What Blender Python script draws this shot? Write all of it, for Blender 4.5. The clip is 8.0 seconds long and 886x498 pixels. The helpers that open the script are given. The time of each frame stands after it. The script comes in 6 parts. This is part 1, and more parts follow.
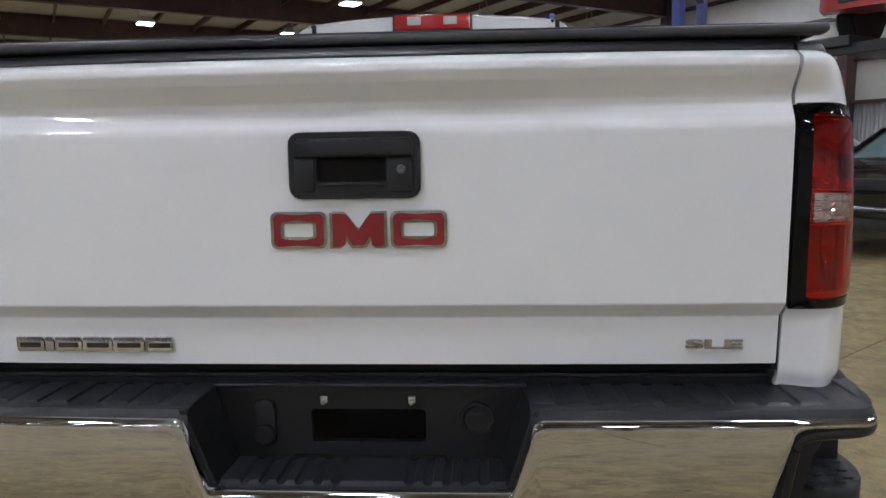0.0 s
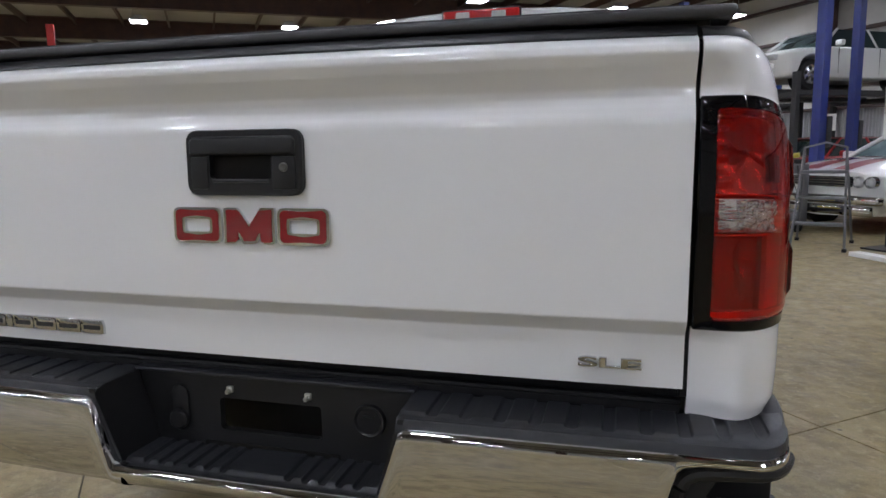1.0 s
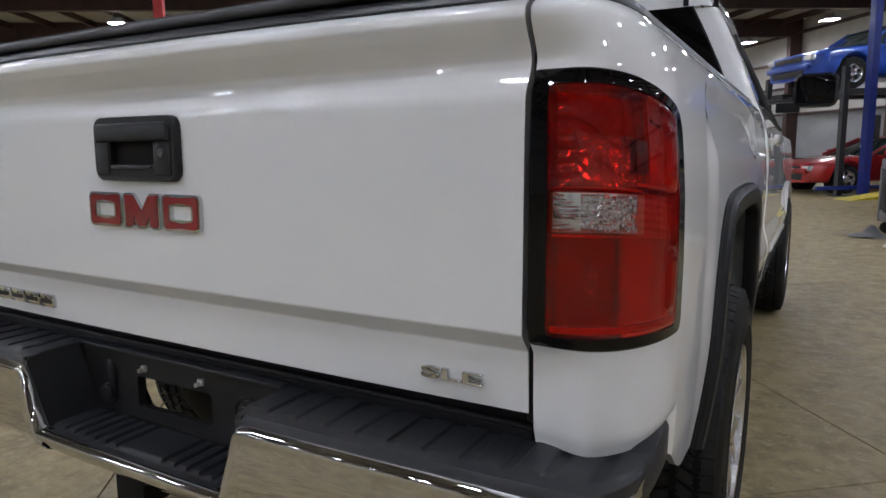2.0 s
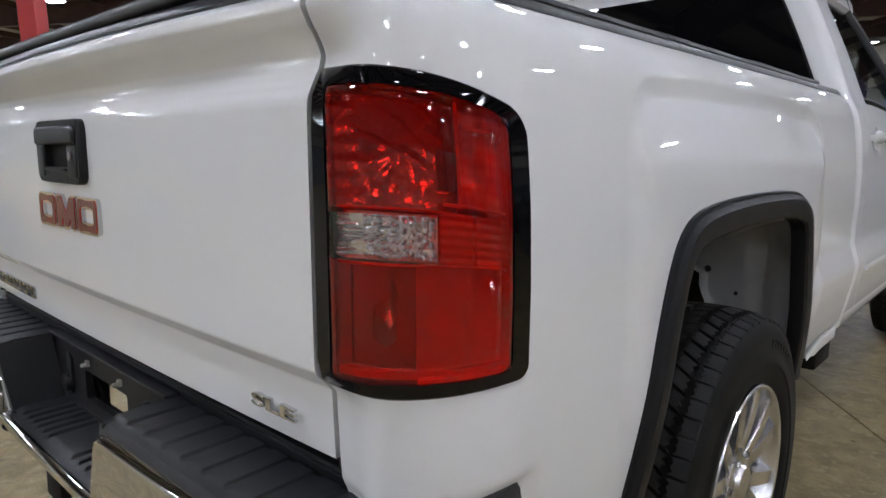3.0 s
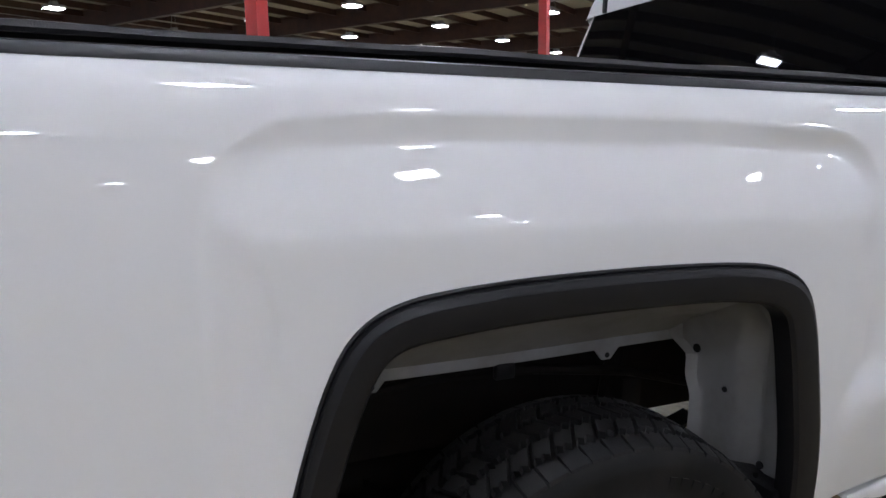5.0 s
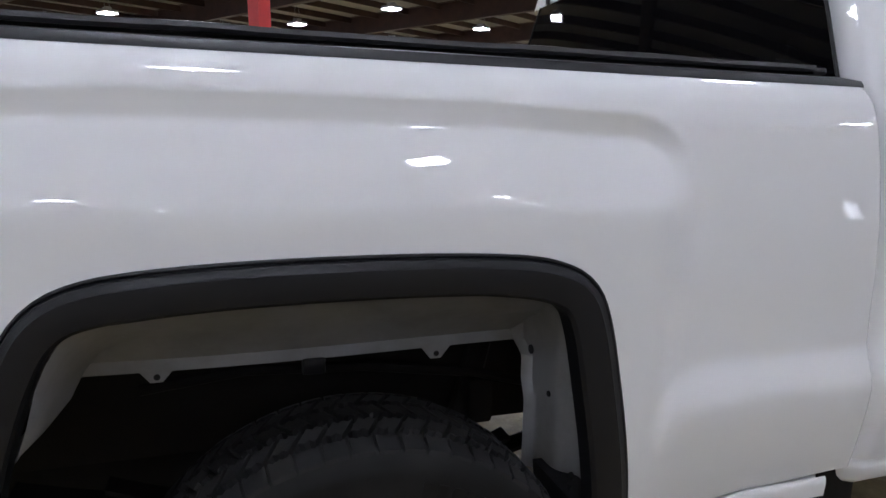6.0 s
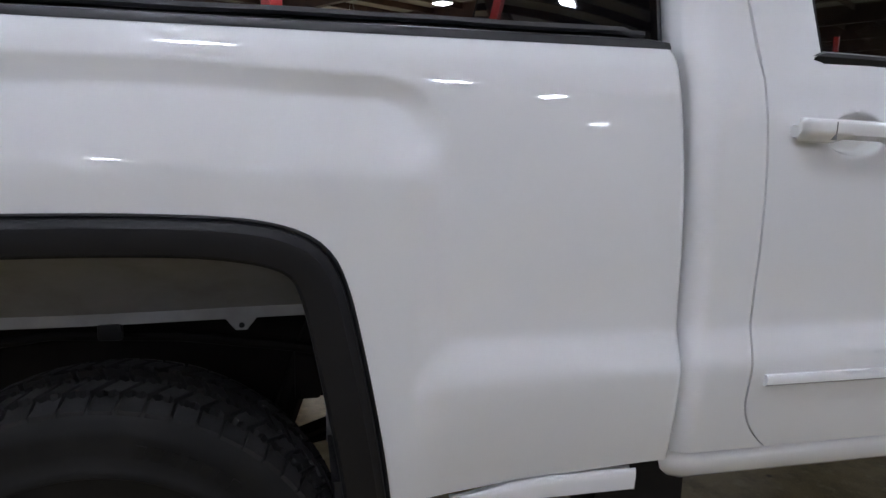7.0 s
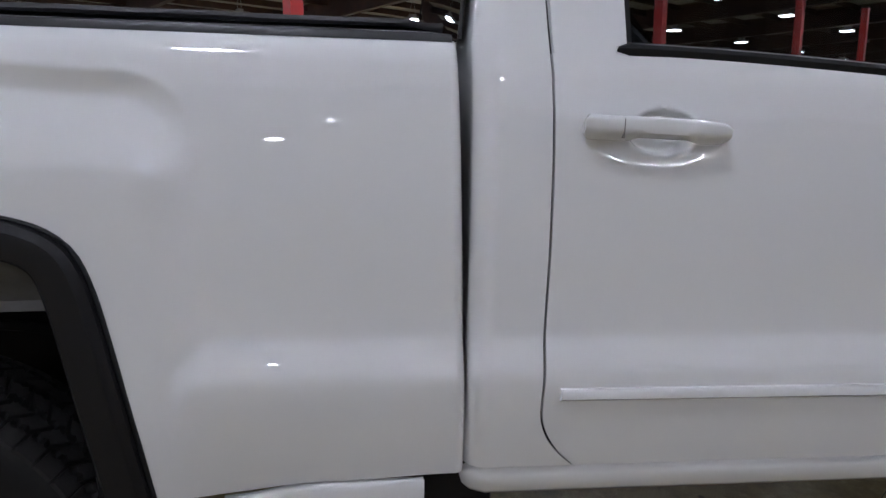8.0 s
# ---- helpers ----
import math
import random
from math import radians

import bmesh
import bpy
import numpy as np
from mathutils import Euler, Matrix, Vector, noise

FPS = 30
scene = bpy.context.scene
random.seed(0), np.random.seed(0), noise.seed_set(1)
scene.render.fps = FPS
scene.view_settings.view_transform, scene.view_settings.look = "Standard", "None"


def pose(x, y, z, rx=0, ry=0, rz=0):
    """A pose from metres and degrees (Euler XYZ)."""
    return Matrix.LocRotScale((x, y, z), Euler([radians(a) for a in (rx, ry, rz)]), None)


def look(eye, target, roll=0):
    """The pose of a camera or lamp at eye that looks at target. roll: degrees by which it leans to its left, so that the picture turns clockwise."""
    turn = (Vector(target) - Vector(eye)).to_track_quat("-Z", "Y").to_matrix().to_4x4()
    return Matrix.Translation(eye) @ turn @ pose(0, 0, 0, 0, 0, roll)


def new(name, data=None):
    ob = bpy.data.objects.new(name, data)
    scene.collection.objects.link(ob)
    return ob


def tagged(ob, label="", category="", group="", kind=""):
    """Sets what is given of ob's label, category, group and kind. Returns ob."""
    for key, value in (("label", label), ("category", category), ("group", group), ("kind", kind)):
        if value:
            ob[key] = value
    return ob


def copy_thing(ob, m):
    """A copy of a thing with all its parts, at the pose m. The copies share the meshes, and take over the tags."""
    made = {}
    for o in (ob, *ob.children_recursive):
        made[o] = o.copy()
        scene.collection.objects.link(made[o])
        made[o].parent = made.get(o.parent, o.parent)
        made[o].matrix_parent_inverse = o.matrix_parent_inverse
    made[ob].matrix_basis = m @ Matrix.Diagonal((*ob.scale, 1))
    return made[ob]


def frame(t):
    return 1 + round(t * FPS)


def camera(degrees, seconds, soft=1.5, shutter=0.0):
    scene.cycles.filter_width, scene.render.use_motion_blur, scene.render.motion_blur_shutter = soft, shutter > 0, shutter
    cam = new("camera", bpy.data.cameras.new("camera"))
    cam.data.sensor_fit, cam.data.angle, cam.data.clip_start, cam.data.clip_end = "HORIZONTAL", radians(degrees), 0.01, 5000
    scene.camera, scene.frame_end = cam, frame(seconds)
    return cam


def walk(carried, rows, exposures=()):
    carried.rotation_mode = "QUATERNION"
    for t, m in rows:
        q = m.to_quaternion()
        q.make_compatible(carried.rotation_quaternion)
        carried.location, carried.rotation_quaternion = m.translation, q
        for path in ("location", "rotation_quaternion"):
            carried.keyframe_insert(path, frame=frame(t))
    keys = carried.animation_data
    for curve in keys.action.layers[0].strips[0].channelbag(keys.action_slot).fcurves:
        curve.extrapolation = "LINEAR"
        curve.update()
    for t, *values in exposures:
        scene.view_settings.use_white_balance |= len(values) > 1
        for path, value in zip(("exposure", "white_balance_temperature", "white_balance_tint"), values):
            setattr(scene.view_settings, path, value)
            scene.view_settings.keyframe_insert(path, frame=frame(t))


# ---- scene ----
cam = camera(68.3, 8.0)
PATH = [
    (0, (0.245, -1.219, 1.273), (0.134, 0.755, 0.971), -1.5),
    (0.5, (0.491, -1.193, 1.266), (0.179, 0.759, 0.964), -1.35),
    (1, (0.717, -1.111, 1.265), (0.195, 0.796, 0.962), -1.3),
    (1.5, (0.954, -0.962, 1.25), (0.18, 0.856, 0.942), -1.07),
    (1.7, (1.054, -0.907, 1.241), (0.193, 0.871, 0.932), -1.13),
    (2.8, (1.451, -0.515, 1.244), (0.173, 0.988, 0.916), -1.37),
    (3, (1.495, -0.434, 1.253), (0.151, 1.009, 0.926), -1.2),
    (3.5, (1.58, -0.249, 1.259), (0.084, 1.037, 0.93), -0.96),
    (4, (1.667, -0.043, 1.282), (0.012, 1.03, 0.946), -0.8),
    (4.5, (1.731, 0.234, 1.322), (-0.02, 1.134, 0.969), -0.72),
    (4.7, (1.768, 0.348, 1.335), (-0.018, 1.177, 0.982), -0.92),
    (5.8, (1.935, 0.861, 1.318), (0.069, 1.49, 0.971), -0.5),
    (6, (1.942, 0.967, 1.291), (0.066, 1.572, 0.951), -0.5),
    (6.5, (1.994, 1.231, 1.272), (0.092, 1.745, 0.923), -0.38),
    (7, (2.059, 1.492, 1.232), (0.135, 1.907, 0.883), -0.46),
    (7.5, (2.085, 1.758, 1.219), (0.144, 2.081, 0.864), -0.34),
    (8, (2.108, 2.021, 1.225), (0.15, 2.224, 0.874), -0.3),
]
walk(cam, [(t, look(e, g, r)) for t, e, g, r in PATH], [(0, 0.19, 6450, 10), (1.0, 0.05, 6460, 10), (1.5, -0.08, 6450, 10), (3.0, 0.27, 6430, 10), (3.5, 0.44, 6400, 10), (4.0, 0.45, 6390, 10), (4.5, 0.36, 6370, 11), (6.5, 0.09, 6250, 12), (7.3, 0.0, 6250, 12), (8, -0.11, 6230, 13)])

# ---------------------------------------------------------------- light
LAMP_POWER = 108.0
world = bpy.data.worlds.new("hall_world")
scene.world = world
world.use_nodes = True
world.node_tree.nodes["Background"].inputs[0].default_value = (0.02, 0.022, 0.026, 1)
world.node_tree.nodes["Background"].inputs[1].default_value = 0.3
scene.view_settings.exposure = 0.0


# ---------------------------------------------------------------- materials
def material(name, color, rough=0.5, metal=0.0, coat=0.0, spec=0.5, vary=0.0, scale=8.0, bump=0.0, bump_scale=60.0,
             coat_rough=0.03, rough_vary=0.0, object_vary=0.0, stain=None, stain_scale=0.6, stain_amount=0.0, placed=False):
    """A surface with a fine grain, a broad tone, optional stains and optional relief."""
    m = bpy.data.materials.new(name)
    m.use_nodes = True
    t = m.node_tree
    b = t.nodes["Principled BSDF"]
    b.inputs["Roughness"].default_value = rough
    b.inputs["Metallic"].default_value = metal
    b.inputs["Specular IOR Level"].default_value = spec
    b.inputs["Coat Weight"].default_value = coat
    b.inputs["Coat Roughness"].default_value = coat_rough
    b.inputs["Base Color"].default_value = (*color, 1)
    co = t.nodes.new("ShaderNodeTexCoord")
    spot = t.nodes.new("ShaderNodeNewGeometry").outputs["Position"] if placed else co.outputs["Object"]
    if vary > 0 or object_vary > 0 or stain_amount > 0:
        n = t.nodes.new("ShaderNodeTexNoise")
        n.inputs["Scale"].default_value = scale
        n.inputs["Detail"].default_value = 6
        n.inputs["Roughness"].default_value = 0.6
        t.links.new(spot, n.inputs["Vector"])
        ramp = t.nodes.new("ShaderNodeMix")
        ramp.data_type = "RGBA"
        ramp.inputs[6].default_value = (*[c * (1 - vary) for c in color], 1)
        ramp.inputs[7].default_value = (*[min(1, c * (1 + vary)) for c in color], 1)
        t.links.new(n.outputs["Fac"], ramp.inputs[0])
        out = ramp.outputs[2]
        if stain_amount > 0:
            n2 = t.nodes.new("ShaderNodeTexNoise")
            n2.inputs["Scale"].default_value = stain_scale
            n2.inputs["Detail"].default_value = 9
            n2.inputs["Roughness"].default_value = 0.65
            t.links.new(spot, n2.inputs["Vector"])
            cr = t.nodes.new("ShaderNodeValToRGB")
            cr.color_ramp.elements[0].position, cr.color_ramp.elements[1].position = 0.42, 0.68
            cr.color_ramp.elements[1].color = (stain_amount, stain_amount, stain_amount, 1)
            t.links.new(n2.outputs["Fac"], cr.inputs["Fac"])
            mix = t.nodes.new("ShaderNodeMix")
            mix.data_type = "RGBA"
            t.links.new(cr.outputs["Color"], mix.inputs[0])
            t.links.new(out, mix.inputs[6])
            mix.inputs[7].default_value = (*(stain or color), 1)
            out = mix.outputs[2]
        if object_vary > 0:
            info = t.nodes.new("ShaderNodeObjectInfo")
            mr = t.nodes.new("ShaderNodeMapRange")
            mr.inputs["To Min"].default_value, mr.inputs["To Max"].default_value = 1 - object_vary, 1 + object_vary
            t.links.new(info.outputs["Random"], mr.inputs["Value"])
            hs = t.nodes.new("ShaderNodeHueSaturation")
            t.links.new(mr.outputs["Result"], hs.inputs["Value"])
            t.links.new(out, hs.inputs["Color"])
            out = hs.outputs["Color"]
        t.links.new(out, b.inputs["Base Color"])
        if rough_vary > 0:
            mr = t.nodes.new("ShaderNodeMapRange")
            mr.inputs["To Min"].default_value, mr.inputs["To Max"].default_value = rough - rough_vary, rough + rough_vary
            t.links.new(n.outputs["Fac"], mr.inputs["Value"])
            t.links.new(mr.outputs["Result"], b.inputs["Roughness"])
    if bump > 0:
        nb = t.nodes.new("ShaderNodeTexNoise")
        nb.inputs["Scale"].default_value = bump_scale
        nb.inputs["Detail"].default_value = 3
        t.links.new(spot, nb.inputs["Vector"])
        bp = t.nodes.new("ShaderNodeBump")
        bp.inputs["Strength"].default_value = bump
        bp.inputs["Distance"].default_value = 0.002
        t.links.new(nb.outputs["Fac"], bp.inputs["Height"])
        t.links.new(bp.outputs["Normal"], b.inputs["Normal"])
        if coat > 0 and bump < 0.05:
            t.links.new(bp.outputs["Normal"], b.inputs["Coat Normal"])
    return m


def glass(name, color, ior=1.45, rough=0.0, coat=0.0):
    m = bpy.data.materials.new(name)
    m.use_nodes = True
    b = m.node_tree.nodes["Principled BSDF"]
    b.inputs["Base Color"].default_value = (*color, 1)
    b.inputs["Transmission Weight"].default_value = 1
    b.inputs["IOR"].default_value = ior
    b.inputs["Roughness"].default_value = rough
    b.inputs["Coat Weight"].default_value = coat
    b.inputs["Coat Roughness"].default_value = 0.02
    return m


def glow(name, color, strength):
    m = bpy.data.materials.new(name)
    m.use_nodes = True
    b = m.node_tree.nodes["Principled BSDF"]
    b.inputs["Base Color"].default_value = (0.8, 0.8, 0.8, 1)
    b.inputs["Emission Color"].default_value = (*color, 1)
    b.inputs["Emission Strength"].default_value = strength
    return m


PAINT = material("white_paint", (0.775, 0.775, 0.775), rough=0.6, spec=0.08, coat=1.0, coat_rough=0.004, vary=0.012, scale=3)
PAINT.node_tree.nodes["Principled BSDF"].inputs["Coat IOR"].default_value = 1.52
# white paint darkened for the wheel house's shade; brown stain adds its dust
PAINT_IN = material("shaded_dusty_white_paint", (0.37, 0.37, 0.375), rough=0.45, vary=0.12, scale=9, stain=(0.20, 0.185, 0.155), stain_scale=5, stain_amount=0.6)
PLASTIC = material("black_textured_plastic", (0.008, 0.008, 0.009), rough=0.44, spec=0.4, vary=0.2, scale=30, bump=0.35, bump_scale=900, rough_vary=0.06)
FLARE = material("charcoal_moulding_plastic", (0.008, 0.008, 0.0095), rough=0.46, spec=0.3, vary=0.15, scale=14, bump=0.25, bump_scale=800, rough_vary=0.07)
PAD = material("grey_black_step_pad", (0.0125, 0.0132, 0.0168), rough=0.42, vary=0.18, scale=16, bump=0.3, bump_scale=700, rough_vary=0.08, stain=(0.035, 0.035, 0.037), stain_scale=12, stain_amount=0.35)
SATIN = material("satin_black_cap", (0.020, 0.020, 0.022), rough=0.36, vary=0.2, scale=20, bump=0.2, bump_scale=700)
VINYL = material("black_vinyl_cover", (0.032, 0.032, 0.035), rough=0.42, vary=0.25, scale=11, bump=0.5, bump_scale=420, rough_vary=0.08)
CHROME = material("chrome", (0.63, 0.635, 0.645), rough=0.035, metal=1.0, vary=0.03, scale=7, rough_vary=0.015)
ALLOY = material("machined_alloy", (0.72, 0.72, 0.74), rough=0.24, metal=1.0, vary=0.06, scale=20, rough_vary=0.08)
ALLOY_GREY = material("grey_wheel_pocket", (0.16, 0.16, 0.17), rough=0.4, metal=0.6, vary=0.2, scale=14)
RUBBER = material("tyre_rubber", (0.0065, 0.0065, 0.0068), rough=0.72, spec=0.35, vary=0.35, scale=22, bump=0.4, bump_scale=260, stain=(0.022, 0.020, 0.018), stain_scale=9, stain_amount=0.5)
RED_EMBLEM = material("red_emblem_enamel", (0.22, 0.008, 0.012), rough=0.24, coat=0.6, vary=0.18, scale=40, bump=0.4, bump_scale=500)
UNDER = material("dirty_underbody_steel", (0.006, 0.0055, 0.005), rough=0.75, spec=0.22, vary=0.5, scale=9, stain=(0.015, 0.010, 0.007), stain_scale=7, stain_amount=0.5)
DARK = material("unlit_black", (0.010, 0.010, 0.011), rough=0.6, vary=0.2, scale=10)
GASKET = material("rubber_seal", (0.007, 0.007, 0.008), spec=0.3, rough=0.5, vary=0.2, scale=30)
BOLT = material("zinc_bolt", (0.62, 0.61, 0.58), rough=0.35, metal=0.9, vary=0.15, scale=60)
LAMP_BLACK = material("gloss_black_lamp_bezel", (0.003, 0.003, 0.0035), rough=0.05, spec=0.32, vary=0.1, scale=10)
RED_LENS = glass("red_lamp_lens", (0.74, 0.0095, 0.005), ior=1.14, rough=0.03, coat=0.7)
CLEAR_LENS = glass("clear_lamp_lens", (0.95, 0.95, 0.95), ior=1.14, coat=1.0)
LAMP_SILVER = material("silvered_reflector", (0.90, 0.90, 0.90), rough=0.12, metal=0.9, vary=0.08, scale=30)
LAMP_PRESSED = material("dull_silvered_pressing", (0.47, 0.47, 0.48), rough=0.13, metal=0.95, vary=0.25, scale=26, bump=0.3, bump_scale=55)
LAMP_DARK = material("dark_red_lamp_inner", (0.055, 0.007, 0.005), rough=0.2, vary=0.3, scale=22)
RUBBER_SIDE = material("sidewall_rubber", (0.0045, 0.0045, 0.0045), rough=0.60, spec=0.22, vary=0.3, scale=14, stain=(0.02, 0.019, 0.018), stain_scale=8, stain_amount=0.4)
LAMP_DIFFUSE = material("red_lamp_inner", (0.37, 0.042, 0.022), rough=0.22, metal=0.2, bump=0.06, bump_scale=90, vary=0.3, scale=9)
PRIVACY = material("dark_privacy_glass", (0.003, 0.003, 0.0035), rough=0.02, spec=0.35, vary=0.05, scale=4)
CABGLASS = glass("door_glass", (0.15, 0.165, 0.165), ior=1.001, coat=0.35)
SCREENGLASS = glass("windscreen_glass", (0.80, 0.84, 0.83), ior=1.001)
GREY_SEAM = material("grey_joint_line", (0.20, 0.20, 0.20), rough=0.6, vary=0.1, scale=40)
CLOTH = material("grey_seat_cloth", (0.05, 0.05, 0.055), rough=0.85, vary=0.3, scale=30)


# ---------------------------------------------------------------- mesh helpers
def mesh(name, verts, faces, smooth=True, sharp=35):
    me = bpy.data.meshes.new(name)
    me.from_pydata([(float(v[0]), float(v[1]), float(v[2])) for v in verts], [], [tuple(f) for f in faces])
    bm = bmesh.new()
    bm.from_mesh(me)
    bmesh.ops.remove_doubles(bm, verts=bm.verts, dist=1e-5)
    bmesh.ops.recalc_face_normals(bm, faces=bm.faces)
    bm.to_mesh(me)
    bm.free()
    finish(me, smooth, sharp)
    return me


def finish(me, smooth=True, sharp=35):
    me.polygons.foreach_set("use_smooth", [smooth] * len(me.polygons))
    if smooth:
        me.set_sharp_from_angle(angle=radians(sharp))
    me.update()


def part(name, me, mat, parent=None, label="", sharp=35, smooth=True):
    """Links a mesh or a bmesh as one object under a thing or a part."""
    if isinstance(me, bmesh.types.BMesh):
        bm, me = me, bpy.data.meshes.new(name)
        bmesh.ops.recalc_face_normals(bm, faces=bm.faces)
        bm.to_mesh(me)
        bm.free()
        finish(me, smooth, sharp)
    if not me.materials:
        me.materials.append(mat)
    ob = new(name, me)
    ob.parent = parent
    if label:
        ob["label"] = label
    return ob


def empty(name, m, label, category, group="", kind=""):
    ob = new(name)
    ob.empty_display_size = 0.2
    ob.matrix_world = m
    return tagged(ob, label, category, group, kind)


def rbox(x0, x1, y0, y1, z0, z1, bevel=0.004, segs=2, bm=None):
    """A box with rounded edges, added to bm."""
    bm = bm or bmesh.new()
    got = bmesh.ops.create_cube(bm, size=1, matrix=Matrix.LocRotScale(((x0 + x1) / 2, (y0 + y1) / 2, (z0 + z1) / 2), None, (x1 - x0, y1 - y0, z1 - z0)))
    if bevel > 0:
        edges = list({e for v in got["verts"] for e in v.link_edges})
        bmesh.ops.bevel(bm, geom=edges, offset=bevel, segments=segs, profile=0.5, affect="EDGES")
    return bm


def prism(outline, axis, a, b, bevel=0.0, segs=2, bm=None):
    """A closed outline of 2D points pushed along an axis from a to b; bevel rounds the edges of the b end and of the a end."""
    bm = bm or bmesh.new()

    def at(p, h):
        return {"x": (h, p[0], p[1]), "y": (p[0], h, p[1]), "z": (p[0], p[1], h)}[axis]
    lo = [bm.verts.new(at(p, a)) for p in outline]
    hi = [bm.verts.new(at(p, b)) for p in outline]
    n = len(outline)
    caps = [bm.faces.new(lo[::-1]), bm.faces.new(hi)]
    for i in range(n):
        bm.faces.new((lo[i], lo[(i + 1) % n], hi[(i + 1) % n], hi[i]))
    if bevel > 0:
        edges = list({e for f in caps for e in f.edges})
        bmesh.ops.bevel(bm, geom=edges, offset=bevel, segments=segs, profile=0.5, affect="EDGES")
    return bm


def rounded(x0, x1, z0, z1, r, n=5):
    """Outline of a rectangle with round corners."""
    pts = []
    for cx, cz, a0 in ((x1 - r, z1 - r, 0), (x0 + r, z1 - r, 90), (x0 + r, z0 + r, 180), (x1 - r, z0 + r, 270)):
        for i in range(n + 1):
            a = radians(a0 + 90 * i / n)
            pts.append((cx + r * math.cos(a), cz + r * math.sin(a)))
    return pts


def grid(P, close_u=False):
    """Vertices and faces of a sheet from rows of points."""
    nu, nv = len(P), len(P[0])
    verts = [p for row in P for p in row]
    faces = []
    for i in range(nu if close_u else nu - 1):
        k = (i + 1) % nu
        for j in range(nv - 1):
            faces.append((i * nv + j, k * nv + j, k * nv + j + 1, i * nv + j + 1))
    return verts, faces


def lathe(profile, n, centre=(0, 0, 0), axis="x"):
    """A body turned round an axis; profile: (along, radius)."""
    P = []
    for i in range(n):
        a = 2 * math.pi * i / n
        c, s = math.cos(a), math.sin(a)
        row = []
        for h, r in profile:
            q = {"x": (h, r * c, r * s), "y": (r * s, h, r * c), "z": (r * c, r * s, h)}[axis]
            row.append((q[0] + centre[0], q[1] + centre[1], q[2] + centre[2]))
        P.append(row)
    return grid(P, True)


def join(*pieces):
    verts, faces = [], []
    for v, f in pieces:
        k = len(verts)
        verts += list(v)
        faces += [tuple(i + k for i in face) for face in f]
    return verts, faces


def tube(points, r, n=8):
    """A round bar along points."""
    P = []
    pts = [Vector(p) for p in points]
    for i, p in enumerate(pts):
        d = (pts[min(i + 1, len(pts) - 1)] - pts[max(i - 1, 0)]).normalized()
        side = d.cross(Vector((0, 0, 1))) if abs(d.z) < 0.95 else d.cross(Vector((1, 0, 0)))
        side.normalize()
        up = side.cross(d)
        P.append([p + side * (r * math.cos(a)) + up * (r * math.sin(a)) for a in [2 * math.pi * k / n for k in range(n + 1)]])
    v, f = grid(P)
    k = len(v)
    v = list(v) + [pts[0], pts[-1]]
    last = (len(pts) - 1) * (n + 1)
    for j in range(n):
        f.append((k, j, j + 1))
        f.append((k + 1, last + j + 1, last + j))
    return v, f


def smooth_table(table, width):
    """A soft curve through a table of (at, value)."""
    xs, ys = [a for a, _ in table], [b for _, b in table]
    kernel = np.linspace(-width, width, 9)
    wts = np.cos(kernel / width * math.pi / 2 * 0.9)
    wts /= wts.sum()
    return lambda z: float((np.interp(z + kernel, xs, ys) * wts).sum())


def step(a, b, x):
    t = min(1, max(0, (x - a) / (b - a)))
    return t * t * (3 - 2 * t)


def resample(points, n, closed=False):
    """n points at even distances along a line of points."""
    p = np.array(points + points[:1] if closed else points, float)
    d = np.concatenate([[0], np.cumsum(np.hypot(*np.diff(p, axis=0).T))])
    s = np.linspace(0, d[-1], n + 1 if closed else n)
    out = np.stack([np.interp(s, d, p[:, 0]), np.interp(s, d, p[:, 1])], 1)
    return out[:-1] if closed else out


def soften(points, passes=2):
    """Cuts the corners of an open line."""
    for _ in range(passes):
        q = [points[0]]
        for a, b in zip(points, points[1:]):
            q += [(a[0] * 0.75 + b[0] * 0.25, a[1] * 0.75 + b[1] * 0.25), (a[0] * 0.25 + b[0] * 0.75, a[1] * 0.25 + b[1] * 0.75)]
        points = q + [points[-1]]
    return points


# ---------------------------------------------------------------- the pickup truck
# Built level and square, then set on the floor with its slight nose-down rake.
RAKE = Matrix.Translation((0.003, 1.12, 0.0965)) @ Matrix.Rotation(radians(0.55), 4, "Y") @ Matrix.Rotation(radians(-1.6), 4, "X") @ Matrix.Translation((0, -1.12, 0))
truck = empty("pickup_truck", RAKE, "white regular-cab pickup truck with chrome bumper, parked on concrete", "pickup truck")

# outward reach of the side by height: without and with the lower crease
side_plain = smooth_table([(0.40, 0.965), (0.50, 0.982), (0.60, 0.992), (0.75, 0.999), (0.95, 1.000), (1.05, 0.997), (1.12, 0.991), (1.18, 0.984), (1.24, 0.973), (1.285, 0.958), (1.308, 0.943), (1.322, 0.925), (1.33, 0.91)], 0.02)
side_crease = smooth_table([(0.44, 0.955), (0.52, 0.978), (0.59, 0.995), (0.68, 1.012), (0.732, 1.018), (0.750, 1.015), (0.812, 0.996), (0.88, 0.996), (0.95, 0.999), (1.05, 0.997), (1.12, 0.991), (1.18, 0.984), (1.24, 0.973), (1.285, 0.958), (1.308, 0.943), (1.322, 0.925), (1.33, 0.91)], 0.012)
def gate_bow(x, z):
    """The tailgate's curve in plan: its ends lie further forward than its middle."""
    return (0.010 + 0.022 * step(1.20, 1.27, z)) * abs(x / 0.82) ** 2.4


